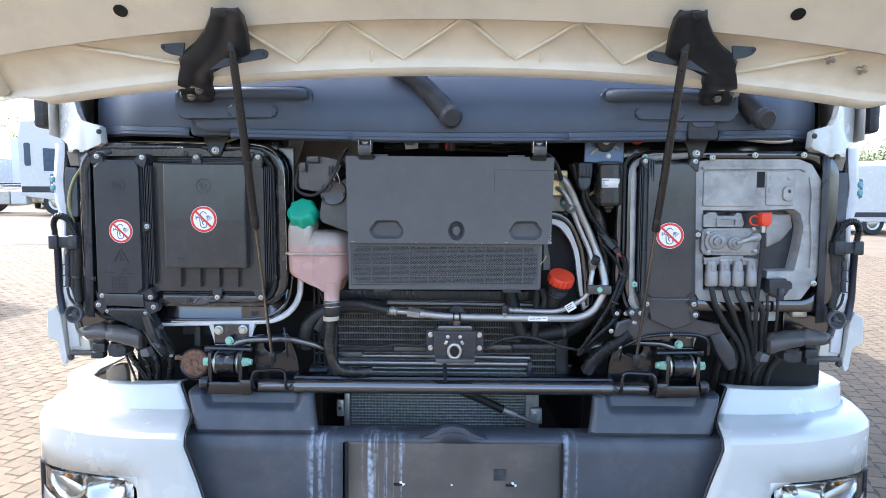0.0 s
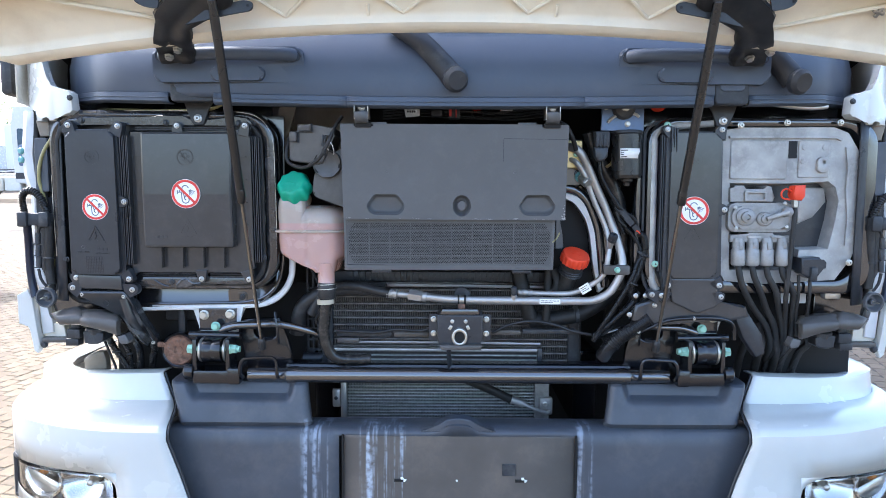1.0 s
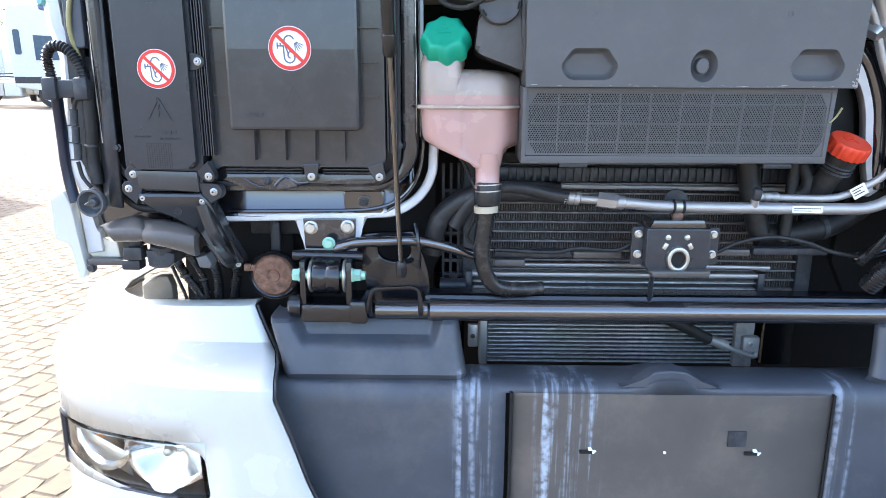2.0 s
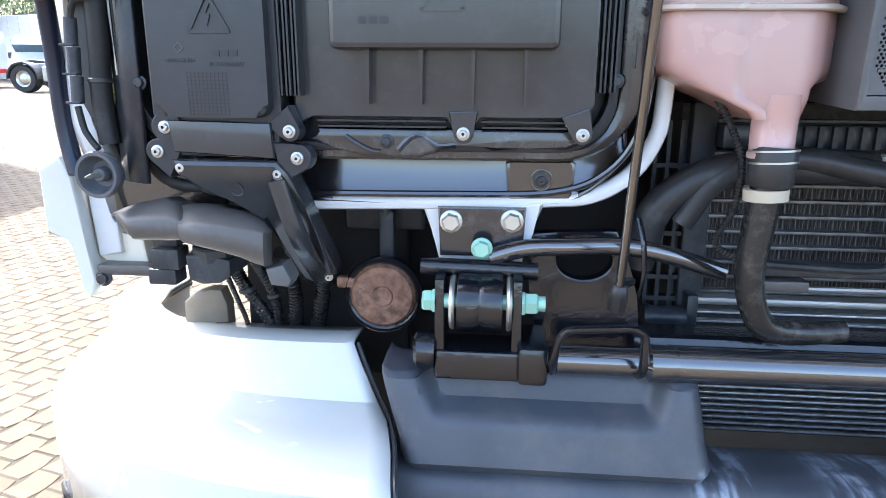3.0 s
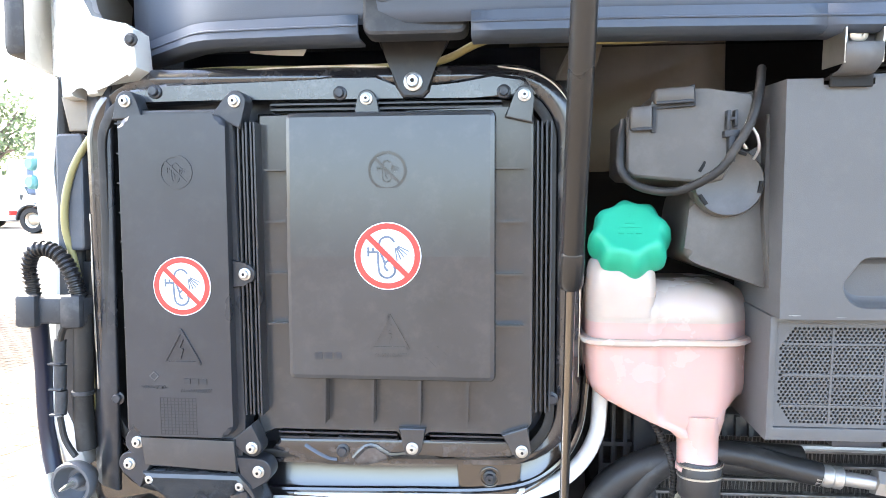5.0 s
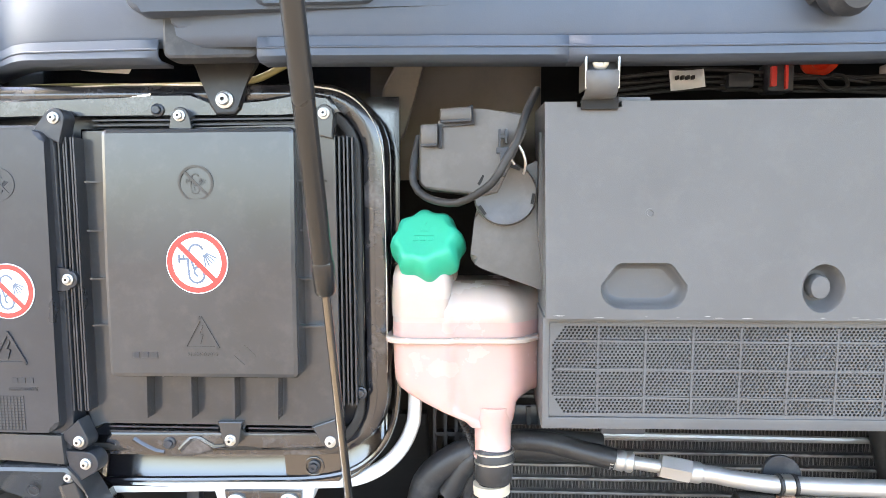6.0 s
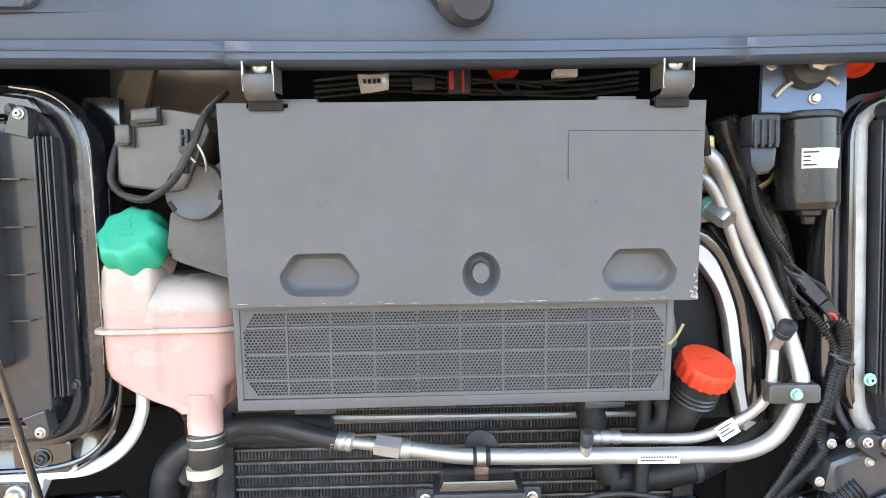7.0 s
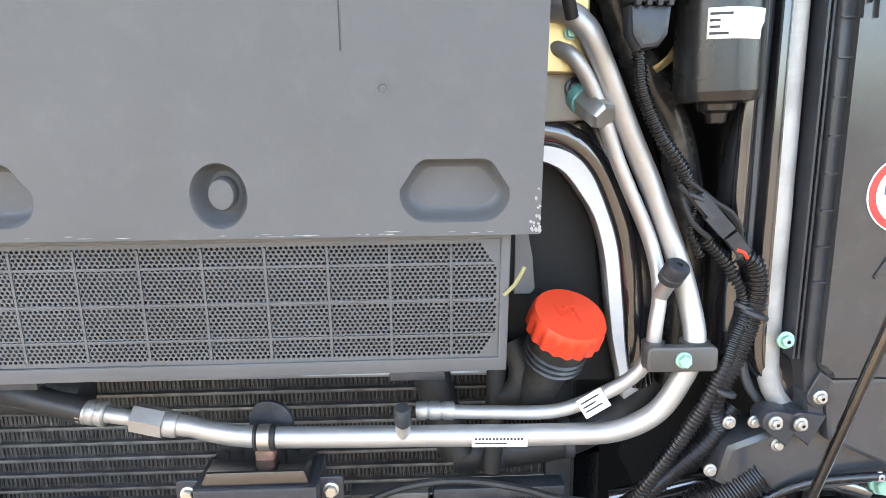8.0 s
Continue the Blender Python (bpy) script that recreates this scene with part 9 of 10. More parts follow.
    prism(bm, [(0.66, 1.632), (0.935, 1.634), (0.975, 1.61), (0.986, 1.57), (0.987, 1.32), (0.978, 1.29), (0.943, 1.236), (0.69, 1.232), (0.662, 1.25)], 1.852, 1.872, 0.003)
    part("recess_floor", bm, M_CAST, h, "cast recess floor")
    outer = [(0.652, 1.622), (0.7, 1.63), (0.78, 1.63), (0.92, 1.632), (0.955, 1.617), (0.983, 1.57), (0.985, 1.44), (0.985, 1.318), (0.976, 1.292), (0.94, 1.238), (0.76, 1.226), (0.672, 1.234), (0.658, 1.26)]
    hole = [(0.675, 1.488), (0.82, 1.488), (0.912, 1.494), (0.93, 1.48), (0.94, 1.444), (0.934, 1.39), (0.92, 1.318), (0.85, 1.316), (0.843, 1.262), (0.682, 1.262)]
    bm = BM()
    loops = []
    for pts in (outer, hole):
        vs = [bm.verts.new((x, 1.80, z)) for x, z in pts]
        loops.append((vs, [bm.edges.new((vs[k], vs[(k + 1) % len(vs)])) for k in range(len(vs))]))
    bmesh.ops.triangle_fill(bm, use_beauty=True, use_dissolve=False, edges=loops[0][1] + loops[1][1])
    for vs, grow in ((loops[0][0], 1.0), (loops[1][0], 0.94)):
        cx, cz = sum(v.co.x for v in vs) / len(vs), sum(v.co.z for v in vs) / len(vs)
        near = [bm.verts.new((cx + (v.co.x - cx) * (1 - (1 - grow) * 0.25), 1.804, cz + (v.co.z - cz) * (1 - (1 - grow) * 0.25))) for v in vs]
        far = [bm.verts.new((cx + (v.co.x - cx) * grow, 1.853, cz + (v.co.z - cz) * grow)) for v in vs]
        for p, q in ((vs, near), (near, far)):
            for k in range(len(vs)):
                m = (k + 1) % len(vs)
                bm.faces.new((p[k], p[m], q[m], q[k]))
    part("face_plate", bm, M_CAST, h, "cast face plate", sharp=25)
    bm = BM()
    prism(bm, rrect(0.673, 0.81, 1.498, 1.598, 0.006, 3), 1.796, 1.81, 0.003)
    part("raised_field", bm, M_CAST, h, "shallow raised field")
    bm = BM()
    prism(bm, rrect(0.836, 0.912, 1.502, 1.598, 0.006, 3), 1.7965, 1.81, 0.003)
    part("raised_field", bm, M_CAST, h)
    bm = BM()
    strip(bm, [(0.67, 1.605), (0.8, 1.606), (0.925, 1.606), (0.935, 1.6)], 0.006, 1.792, 1.805)
    part("edge_rib", bm, M_CAST, h, "cast rib")
    bm = BM()
    strip(bm, [(0.95, 1.58), (0.957, 1.53), (0.955, 1.47), (0.962, 1.4), (0.96, 1.33)], 0.0045, 1.794, 1.805)
    part("edge_rib", bm, M_CAST, h)
    # slot's shade is a near-black bar on the face
    bm = BM()
    box(bm, 0.813, 0.833, 1.7985, 1.803, 1.552, 1.596)
    part("slot", bm, M_DARK, h, "near-black bar for the shade in a slot")
    bm = BM()
    ring(bm, rrect(0.878, 0.908, 1.515, 1.556, 0.014, 5), rrect(0.889, 0.897, 1.537, 1.546, 0.0039, 5), 1.787, 1.80, 0.002)
    part("eye", bm, M_CAST, h, "cast lifting eye")
    for x, z in ((0.85, 1.58), (0.898, 1.58), (0.848, 1.545)):
        bm = BM()
        lathe(bm, [(0.0075, 0), (0.007, 0.002), (0.002, 0.0025)], (x, 1.797, z), FRONT, 14)
        part("boss", bm, M_CAST, h)
    bm = BM()
    prism(bm, [(0.855, 1.48), (0.925, 1.478), (0.93, 1.44), (0.9, 1.40), (0.86, 1.38)], 1.835, 1.855, 0.008)
    part("inner_hump", bm, M_CAST, h, "rounded cast hump")
    v = thing("solenoid_valve_block", "oily grey cast valve block with four hoses", "valve block")
    bm = BM()
    prism(bm, [(0.673, 1.476), (0.684, 1.476), (0.684, 1.482), (0.706, 1.482), (0.709, 1.471), (0.755, 1.471), (0.758, 1.482), (0.772, 1.479), (0.781, 1.452), (0.776, 1.44), (0.674, 1.44)][::-1], 1.79, 1.852, 0.002)
    part("upper_body", bm, M_CASTDARK, v)
    bm = BM()
    ring(bm, rrect(0.706, 0.76, 1.442, 1.468, 0.003, 2), rrect(0.712, 0.754, 1.447, 1.462, 0.002, 2), 1.782, 1.792, 0.001)
    part("bridge", bm, M_CASTDARK, v, "cast bridge frame")
    bm = BM()
    prism(bm, rrect(0.669, 0.824, 1.363, 1.438, 0.016, 5), 1.785, 1.852, 0.003)
    part("body", bm, M_CASTDARK, v)
    bm = BM()
    prism(bm, rrect(0.676, 0.815, 1.372, 1.429, 0.022, 6), 1.777, 1.787, 0.003)
    part("cover_flange", bm, M_CASTDARK, v, "bolted oval flange")
    for x, z, r in ((0.707, 1.402, 0.0225), (0.752, 1.397, 0.0185)):
        bm = BM()
        lathe(bm, [(r, 0), (r, 0.006), (r * 0.8, 0.009), (r * 0.62, 0.009), (r * 0.6, 0.015), (r * 0.3, 0.0165), (r * 0.26, 0.012)], (x, 1.778, z), FRONT, 24)
        part("dome", bm, M_CASTDARK, v)
    bm = BM()
    tube(bm, [(0.752, 1.76, 1.398), (0.775, 1.758, 1.407), (0.802, 1.762, 1.415)], 0.006, 10)
    part("lever", bm, M_CAST, v, "bright lever")
    bm = BM()
    lathe(bm, [(0.0125, 0), (0.0125, 0.012), (0.009, 0.016), (0.004, 0.017)], (0.803, 1.776, 1.415), FRONT, 20)
    part("lever_boss", bm, M_CASTDARK, v)
    bm = BM()
    prism(bm, [(0.678, 1.356), (0.72, 1.356), (0.72, 1.362), (0.78, 1.362), (0.78, 1.354), (0.82, 1.354), (0.82, 1.336), (0.678, 1.336)][::-1], 1.788, 1.85, 0.002)
    part("manifold", bm, M_CASTDARK, v)
    for x in (0.734, 0.79):
        bm = BM()
        box(bm, x - 0.016, x + 0.016, 1.782, 1.79, 1.347, 1.353, 0.001)
        part("clip", bm, M_CAST, v)
    for k, x in enumerate((0.698, 0.732, 0.766, 0.803)):
        bm = BM()
        lathe(bm, [(0.0125, 0), (0.0145, 0.012), (0.0145, 0.028), (0.0168, 0.032), (0.0168, 0.066), (0.0145, 0.071), (0.009, 0.073)], (x, 1.79, 1.347), (0, -0.06, -1), 12)
        part("hose_union", bm, M_CASTDARK, v)
        bm = BM()
        box(bm, x - 0.0045, x + 0.0045, 1.772, 1.782, 1.318 + 0.004 * (k % 2), 1.336, 0.001)
        part("union_lug", bm, M_CASTDARK, v)
    for x, z in ((0.682, 1.426), (0.686, 1.373), (0.807, 1.376), (0.8, 1.437)):
        bolt(v, (x, 1.777, z), 0.0055)
    for k, x in enumerate((0.698, 0.732, 0.766, 0.803)):
        cable("air_hose", "black air hose curving down from the valve block", [(x, 1.786, 1.285), (x + 0.004, 1.782, 1.25), (x + 0.018 + 0.004 * k, 1.785, 1.21), (x + 0.05 - 0.004 * k, 1.80, 1.16), (x + 0.09 - 0.014 * k, 1.82, 1.11), (x + 0.125 - 0.02 * k, 1.87, 1.05), (x + 0.15 - 0.025 * k, 1.95, 0.99)], 0.0075, M_RUBBER, "hose", 12, group="valve block hoses")
    r = thing("red_test_cap", "red rubber test port cap with strap", "cap")
    bm = BM()
    prism(bm, [(0.812, 1.482), (0.838, 1.484), (0.838, 1.455), (0.83, 1.444), (0.814, 1.446), (0.808, 1.46)], 1.755, 1.785, 0.005)
    part("cap", bm, M_RED, r)
    bm = BM()
    tube(bm, [(0.81, 1.768, 1.468), (0.795, 1.766, 1.474), (0.785, 1.766, 1.464), (0.79, 1.768, 1.45), (0.808, 1.77, 1.447)], 0.0024, 8)
    part("strap", bm, M_RED, r)
    bm = BM()
    lathe(bm, [(0.0085, 0), (0.0085, 0.02), (0.006, 0.022)], (0.822, 1.772, 1.448), (0, 0, -1), 6)
    part("stem", bm, M_STEEL, r)
    cable("air_hose", "black air line below the red cap", [(0.822, 1.772, 1.43), (0.82, 1.772, 1.36), (0.817, 1.775, 1.28), (0.815, 1.78, 1.2), (0.83, 1.81, 1.12), (0.86, 1.87, 1.03)], 0.0055, M_RUBBER, "hose", 10)
    k = thing("pressure_sensor", "black plastic pressure sensor plug on the housing", "sensor plug")
    bm = BM()
    prism(bm, [(0.84, 1.298), (0.885, 1.3), (0.89, 1.29), (0.902, 1.288), (0.902, 1.272), (0.885, 1.268), (0.882, 1.25), (0.862, 1.245), (0.842, 1.258)], 1.765, 1.82, 0.005)
    part("body", bm, M_BLACK, k)
    bm = BM()
    box(bm, 0.862, 0.878, 1.758, 1.775, 1.24, 1.275, 0.003)
    part("nose", bm, M_BLACKSAT, k)
    for x in (0.845, 0.872):
        cable("sensor_lead", "black sensor lead running down the housing", [(x, 1.785, 1.252), (x + 0.002, 1.785, 1.2), (x + 0.006, 1.80, 1.14), (x + 0.03, 1.84, 1.06)], 0.004, M_RUBBER, "lead", 8, group="sensor leads")
    tagged(part("lower_bracket", box(BM(), 0.84, 0.905, 1.86, 1.875, 1.165, 1.2, 0.003), M_SEALER), "pale sheet bracket below the cast housing", "bracket")
    tagged(part("lock_plate", box(BM(), 0.925, 0.965, 1.81, 1.835, 1.185, 1.212, 0.004), M_STEEL), "steel lock plate below the cast housing", "plate")


def bay_wide(x, y, z):
    return x + 0.008 + 0.07 * (x - 0.49), y, z


BEND[0] = bay_wide
right_bay()
BEND[0] = None


def lower_right():
    d = thing("lower_duct", "broad black plastic cable duct below the trays", "cable duct")
    bm = BM()
    prism(bm, [(0.46, 1.17), (0.54, 1.2), (0.66, 1.185), (0.75, 1.17), (0.76, 1.14), (0.7, 1.125), (0.62, 1.135), (0.56, 1.12), (0.49, 1.11), (0.45, 1.13)], 1.79, 1.83, 0.008)
    part("shell", bm, M_COVER, d)
    bm = BM()
    prism(bm, [(0.72, 1.15), (0.76, 1.15), (0.80, 1.09), (0.81, 1.04), (0.785, 1.03), (0.75, 1.08)], 1.80, 1.83, 0.006)
    part("branch", bm, M_BLACK, d)
    for x, z in ((0.46, 1.195), (0.485, 1.195), (0.51, 1.17), (0.445, 1.145), (0.47, 1.10)):
        bolt(d, (x, 1.79, z), 0.007)
    cable("corrugated_hose", "thick black corrugated hose below the duct", [(0.50, 1.80, 1.135), (0.465, 1.80, 1.11), (0.43, 1.805, 1.085), (0.40, 1.815, 1.05), (0.385, 1.83, 1.02)], 0.02, M_CONDUIT, "hose", 16, 0.006, 0.0022)
    cable("handle_rod", "bent steel rod under the duct", [(0.47, 1.80, 1.095), (0.5, 1.79, 1.11), (0.54, 1.785, 1.13), (0.6, 1.78, 1.138), (0.68, 1.78, 1.137), (0.715, 1.785, 1.12), (0.72, 1.79, 1.08)], 0.0048, M_FRAME, "rod", 10)
    tagged(bolt(None, (0.61, 1.78, 1.138), 0.006), "small bright screw on the steel rod", "screw")
    for x in (0.88, 0.92, 0.96):
        cable("corrugated_hose", "black corrugated hose running down behind the bumper", [(x, 1.86, 1.09), (x + 0.01, 1.89, 1.05), (x + 0.012, 1.94, 1.01), (x + 0.015, 1.98, 0.95), (x + 0.015, 1.99, 0.88)], 0.0105, M_RUBBER, "hose", 12, 0.0055, 0.002, "lower hoses")
    for x0, x1 in ((0.76, 0.80), (0.80, 0.85), (0.83, 0.9)):
        cable("harness_branch", "black taped harness branch below the housing", [(x0, 1.84, 1.12), ((x0 + x1) / 2, 1.86, 1.06), (x1, 1.93, 1.0), (x1 + 0.01, 1.98, 0.92)], 0.011, M_RUBBER, "loom", 10, group="harness branches")
    # near-black liner and plate again hold the shade of the depth behind
    tagged(part("wheel_arch_liner", prism(BM(), [(1.17, 1.2), (0.76, 1.2), (0.76, 0.86), (1.17, 0.86)], 2.03, 2.05), M_DARK), "wheel arch liner, near-black for the shade behind the bumper corner", "liner")
    tagged(part("chassis_plate", prism(BM(), [(0.8, 1.18), (0.45, 1.19), (0.44, 1.02), (0.5, 0.9), (0.8, 0.9)], 2.05, 2.07), M_DARK), "chassis plate, near-black for the shade behind the cab mount", "chassis plate")


lower_right()


# ---- yard: parked vehicles, trees ----
def at_yard(x, y, turn):
    """A place in the yard; the row of vehicles and trees beyond the passenger side stands a little askew."""
    m = pose(x, y, 0, 0, 0, turn)
    if x < 0 and y > 10:
        m = Matrix.Translation((-0.65, 1.1, 0)) @ pose(0, 0, 0, 0, 0, -1.2) @ pose((x + 0.65) * 1.08, (y - 1.1) * 1.08, 0, 0, 0, turn)
    return m


def side_prism(bm, pts, half, bev=0.0):
    """A side outline in x and z, drawn out over the width of a vehicle."""
    prism(bm, pts, -half, half, bev)
    return bm


def wheel(parent, x, y, r, w=0.22):
    bm = BM()
    lathe(bm, [(r * 0.62, -w / 2), (r * 0.95, -w / 2), (r, -w * 0.35), (r, w * 0.35), (r * 0.95, w / 2), (r * 0.62, w / 2), (r * 0.62, w * 0.3)], (x, y, r), (0, 1 if y > 0 else -1, 0), 28)
    t = part("wheel", bm, M_TYRE, parent, "black tyre")
    bm = BM()
    lathe(bm, [(r * 0.6, -w * 0.42), (r * 0.6, w * 0.42), (r * 0.45, w * 0.3), (r * 0.2, w * 0.45), (0.01, w * 0.46)], (x, y, r), (0, 1 if y > 0 else -1, 0), 24)
    part("rim", bm, M_STEEL, t, "silver wheel rim")


def van(name, label, category, x, y, turn, long_body=True, group=""):
    """A white van: side outline, glass, wheels, lamps."""
    t = thing(name, label, category, group, at=at_yard(x, y, turn))
    L = 2.9 if long_body else 2.4
    bm = BM()
    roof = 2.45 if long_body else 2.05
    out = [(-L, 0.35), (L - 0.1, 0.35), (L, 0.5), (L, 0.85), (L - 0.15, 1.02), (L - 0.95, 1.22), (L - 1.65, 1.95), (L - 2.0, roof - 0.03), (L - 2.3, roof), (-L + 0.1, roof), (-L, roof - 0.15)]
    side_prism(bm, out, 0.98, 0.06)
    part("body", bm, M_WHITE, t, "white body")
    for s in (-1, 1):
        bm = BM()
        prism(bm, [(L - 1.05, 1.3), (L - 1.62, 1.9), (L - 2.25, 1.92), (L - 2.25, 1.28)], s * 0.985 - 0.008, s * 0.985 + 0.008)
        part("side_window", bm, M_VANGLASS, t, "dark side window")
        bm = BM()
        box(bm, -L + 0.2, L - 0.2, s * 0.99 - 0.012, s * 0.99 + 0.012, 0.52, 0.66, 0.01)
        part("rubbing_strip", bm, M_BLACKSAT, t, "black rubbing strip")
        bm = BM()
        box(bm, L - 2.12, L - 1.98, s * 0.99 - 0.015, s * 0.99 + 0.015, 1.1, 1.16, 0.008)
        part("door_handle", bm, M_BLACKSAT, t)
        bm = BM()
        box(bm, L - 1.5, L - 1.3, s * 1.1 - 0.1, s * 1.1 + 0.1, 1.28, 1.58, 0.04)
        part("mirror", bm, M_BLACKSAT, t, "black mirror")
        bm = BM()
        box(bm, L - 0.08, L + 0.01, s * 0.72 - 0.2, s * 0.72 + 0.2, 0.78, 0.98, 0.03)
        part("headlight", bm, M_CHROME, t, "clear headlight")
        for wx in (L - 0.95, -L + 0.95):
            wheel(t, wx, s * 0.86, 0.34)
    bm = BM()
    m = Matrix.Translation((L - 1.29, 0, 1.6)) @ pose(0, 0, 0, 0, -44, 0)
    box(bm, -0.5, 0.5, -0.84, 0.84, 0.0, 0.02, 0.01, m)
    part("windscreen", bm, M_VANGLASS, t, "blue tinted windscreen")
    bm = BM()
    box(bm, L - 0.05, L + 0.04, -0.9, 0.9, 0.35, 0.62, 0.03)
    part("front_bumper", bm, M_BLACKSAT, t, "dark front bumper")
    bm = BM()
    box(bm, L - 0.04, L + 0.02, -0.45, 0.45, 0.7, 0.86, 0.02)
    part("grille", bm, M_BLACK, t)
    return t


def tractor_unit(x, y, turn):
    """A road tractor seen from its side: rear axle, low frame with tanks, tall cab."""
    t = thing("tractor_unit", "white road tractor with beige side tanks and tall cab", "truck", at=at_yard(x, y, turn))
    bm = BM()
    side_prism(bm, [(2.45, 0.75), (4.6, 0.45), (4.72, 0.9), (4.7, 1.9), (4.5, 2.9), (4.2, 3.5), (3.6, 3.75), (2.5, 3.72), (2.4, 3.0), (2.4, 1.0)], 1.22, 0.06)
    part("cab", bm, M_WHITE, t, "white sleeper cab")
    for s in (-1, 1):
        bm = BM()
        prism(bm, rrect(2.62, 2.86, 1.95, 2.85, 0.07), s * 1.225 - 0.01, s * 1.225 + 0.01)
        part("side_window", bm, M_VANGLASS, t, "dark upright sleeper window")
        bm = BM()
        prism(bm, [(3.35, 1.75), (4.35, 1.75), (4.25, 2.6), (3.35, 2.65)], s * 1.225 - 0.01, s * 1.225 + 0.01)
        part("side_window", bm, M_VANGLASS, t, "dark door window")
        bm = BM()
        box(bm, 2.45, 4.6, s * 1.2 - 0.03, s * 1.2 + 0.03, 0.9, 1.15, 0.02)
        part("skirt", bm, M_BLACKSAT, t, "grey lower cab skirt")
        wheel(t, 0.0, s * 0.98, 0.52, 0.5)
        wheel(t, 3.75, s * 1.05, 0.52, 0.32)
        bm = BM()
        prism(bm, arc(0, 0.52, 0.64, 0, 180, 14) + arc(0, 0.52, 0.59, 180, 0, 14), s * 0.98 - 0.28, s * 0.98 + 0.28)
        part("mudguard", bm, M_BLACKSAT, t, "dark mudguard")
        for k, (a, b, m) in enumerate(((0.78, 1.4, M_GALV), (1.43, 1.95, M_GALV), (1.98, 2.6, M_WHITE))):
            bm = BM()
            box(bm, a, b, s * 1.0 - 0.2, s * 1.0 + 0.2, 0.42, 0.98, 0.05)
            part("side_tank", bm, m, t, "beige side tank" if k < 2 else "white side box")
        bm = BM()
        box(bm, -0.95, 2.6, s * 0.42 - 0.05, s * 0.42 + 0.05, 0.85, 1.1, 0.01)
        part("frame_rail", bm, M_GALV, t, "pale frame rail")
        bm = BM()
        box(bm, -0.98, -0.9, s * 0.95 - 0.2, s * 0.95 + 0.2, 0.72, 0.9, 0.02)
        part("tail_lamp", bm, M_STRED, t, "red tail lamp")
    bm = BM()
    prism(bm, [(-0.6, 1.1), (0.5, 1.1), (0.4, 1.2), (-0.1, 1.24), (-0.5, 1.18)], -0.4, 0.4, 0.02)
    part("coupling", bm, M_BLACK, t, "black coupling plate")
    bm = BM()
    for z, y in ((1.25, 0.2), (1.35, -0.1), (1.2, -0.3)):
        tube(bm, [(2.4, y, z + 0.35), (2.0, y + 0.1, z - 0.05), (1.4, y, z - 0.1), (0.8, y, z - 0.12)], 0.03, 6)
    tagged(part("air_line", bm, M_BLACK, t, "sagging air lines"), kind="stuff")


def box_lorry(x, y, turn, length, height, label, group="parked lorries"):
    t = thing("box_lorry", label, "lorry", group, at=at_yard(x, y, turn))
    bm = BM()
    box(bm, -length / 2, length / 2 - 2.2, -1.22, 1.22, 1.0, height, 0.03)
    part("cargo_box", bm, M_HALL, t, "pale closed cargo box")
    for s in (-1, 1):
        for k in range(int(length - 2.2)):
            bm = BM()
            xx = -length / 2 + 0.5 + k
            box(bm, xx - 0.01, xx + 0.01, s * 1.225 - 0.008, s * 1.225 + 0.008, 1.05, height - 0.05)
            part("panel_joint", bm, M_GALV, t)
    bm = BM()
    side_prism(bm, [(length / 2 - 2.0, 0.5), (length / 2, 0.5), (length / 2, 1.4), (length / 2 - 0.2, 2.6), (length / 2 - 0.4, 2.75), (length / 2 - 2.0, 2.75)], 1.15, 0.05)
    part("cab", bm, M_WHITE, t, "white cab")
    for s in (-1, 1):
        bm = BM()
        prism(bm, [(length / 2 - 0.2, 1.5), (length / 2 - 0.35, 2.3), (length / 2 - 1.1, 2.3), (length / 2 - 1.1, 1.5)], s * 1.155 - 0.008, s * 1.155 + 0.008)
        part("side_window", bm, M_VANGLASS, t, "dark side window")
        for wx in (length / 2 - 1.2, -length / 2 + 1.8):
            wheel(t, wx, s * 1.0, 0.46, 0.3)
    bm = BM()
    m = Matrix.Translation((length / 2 - 0.09, 0, 2.0)) @ pose(0, 0, 0, 0, -80.5, 0)
    box(bm, -0.5, 0.5, -1.0, 1.0, 0.0, 0.02, 0.01, m)
    part("windscreen", bm, M_VANGLASS, t, "dark windscreen")


tractor_unit(-18.5, 25.2, 4)
van("delivery_van", "white delivery van with dark glass in the yard row", "van", -25.2, 27.5, 200, True, "yard vans")
van("delivery_van", "white delivery van with dark glass in the yard row", "van", -24.0, 33.0, -70, True, "yard vans")
van("delivery_van", "white delivery van with dark glass in the yard row", "van", -19.2, 31.6, -62, True, "yard vans")
van("crew_van", "white van with black lower trim across the yard", "van", 13.9, 20.8, 4, False)
box_lorry(-27.5, 37.5, 160, 9.5, 3.7, "white box lorry parked behind the vans")
box_lorry(-18.0, 40.5, 165, 9.5, 3.6, "white box lorry parked behind the vans")
box_lorry(22.0, 36.0, 10, 9.0, 2.3, "low white lorry parked far across the yard")
# unseen lorry, added out of view only to shade the paving on the left
box_lorry(-9.05, 5.6, -90, 8.2, 4.0, "unseen box lorry added alongside to cast the shadow on the paving")
van("delivery_van", "white delivery van with dark glass in the yard row", "van", 19.5, 30.0, 100, True, "yard vans")


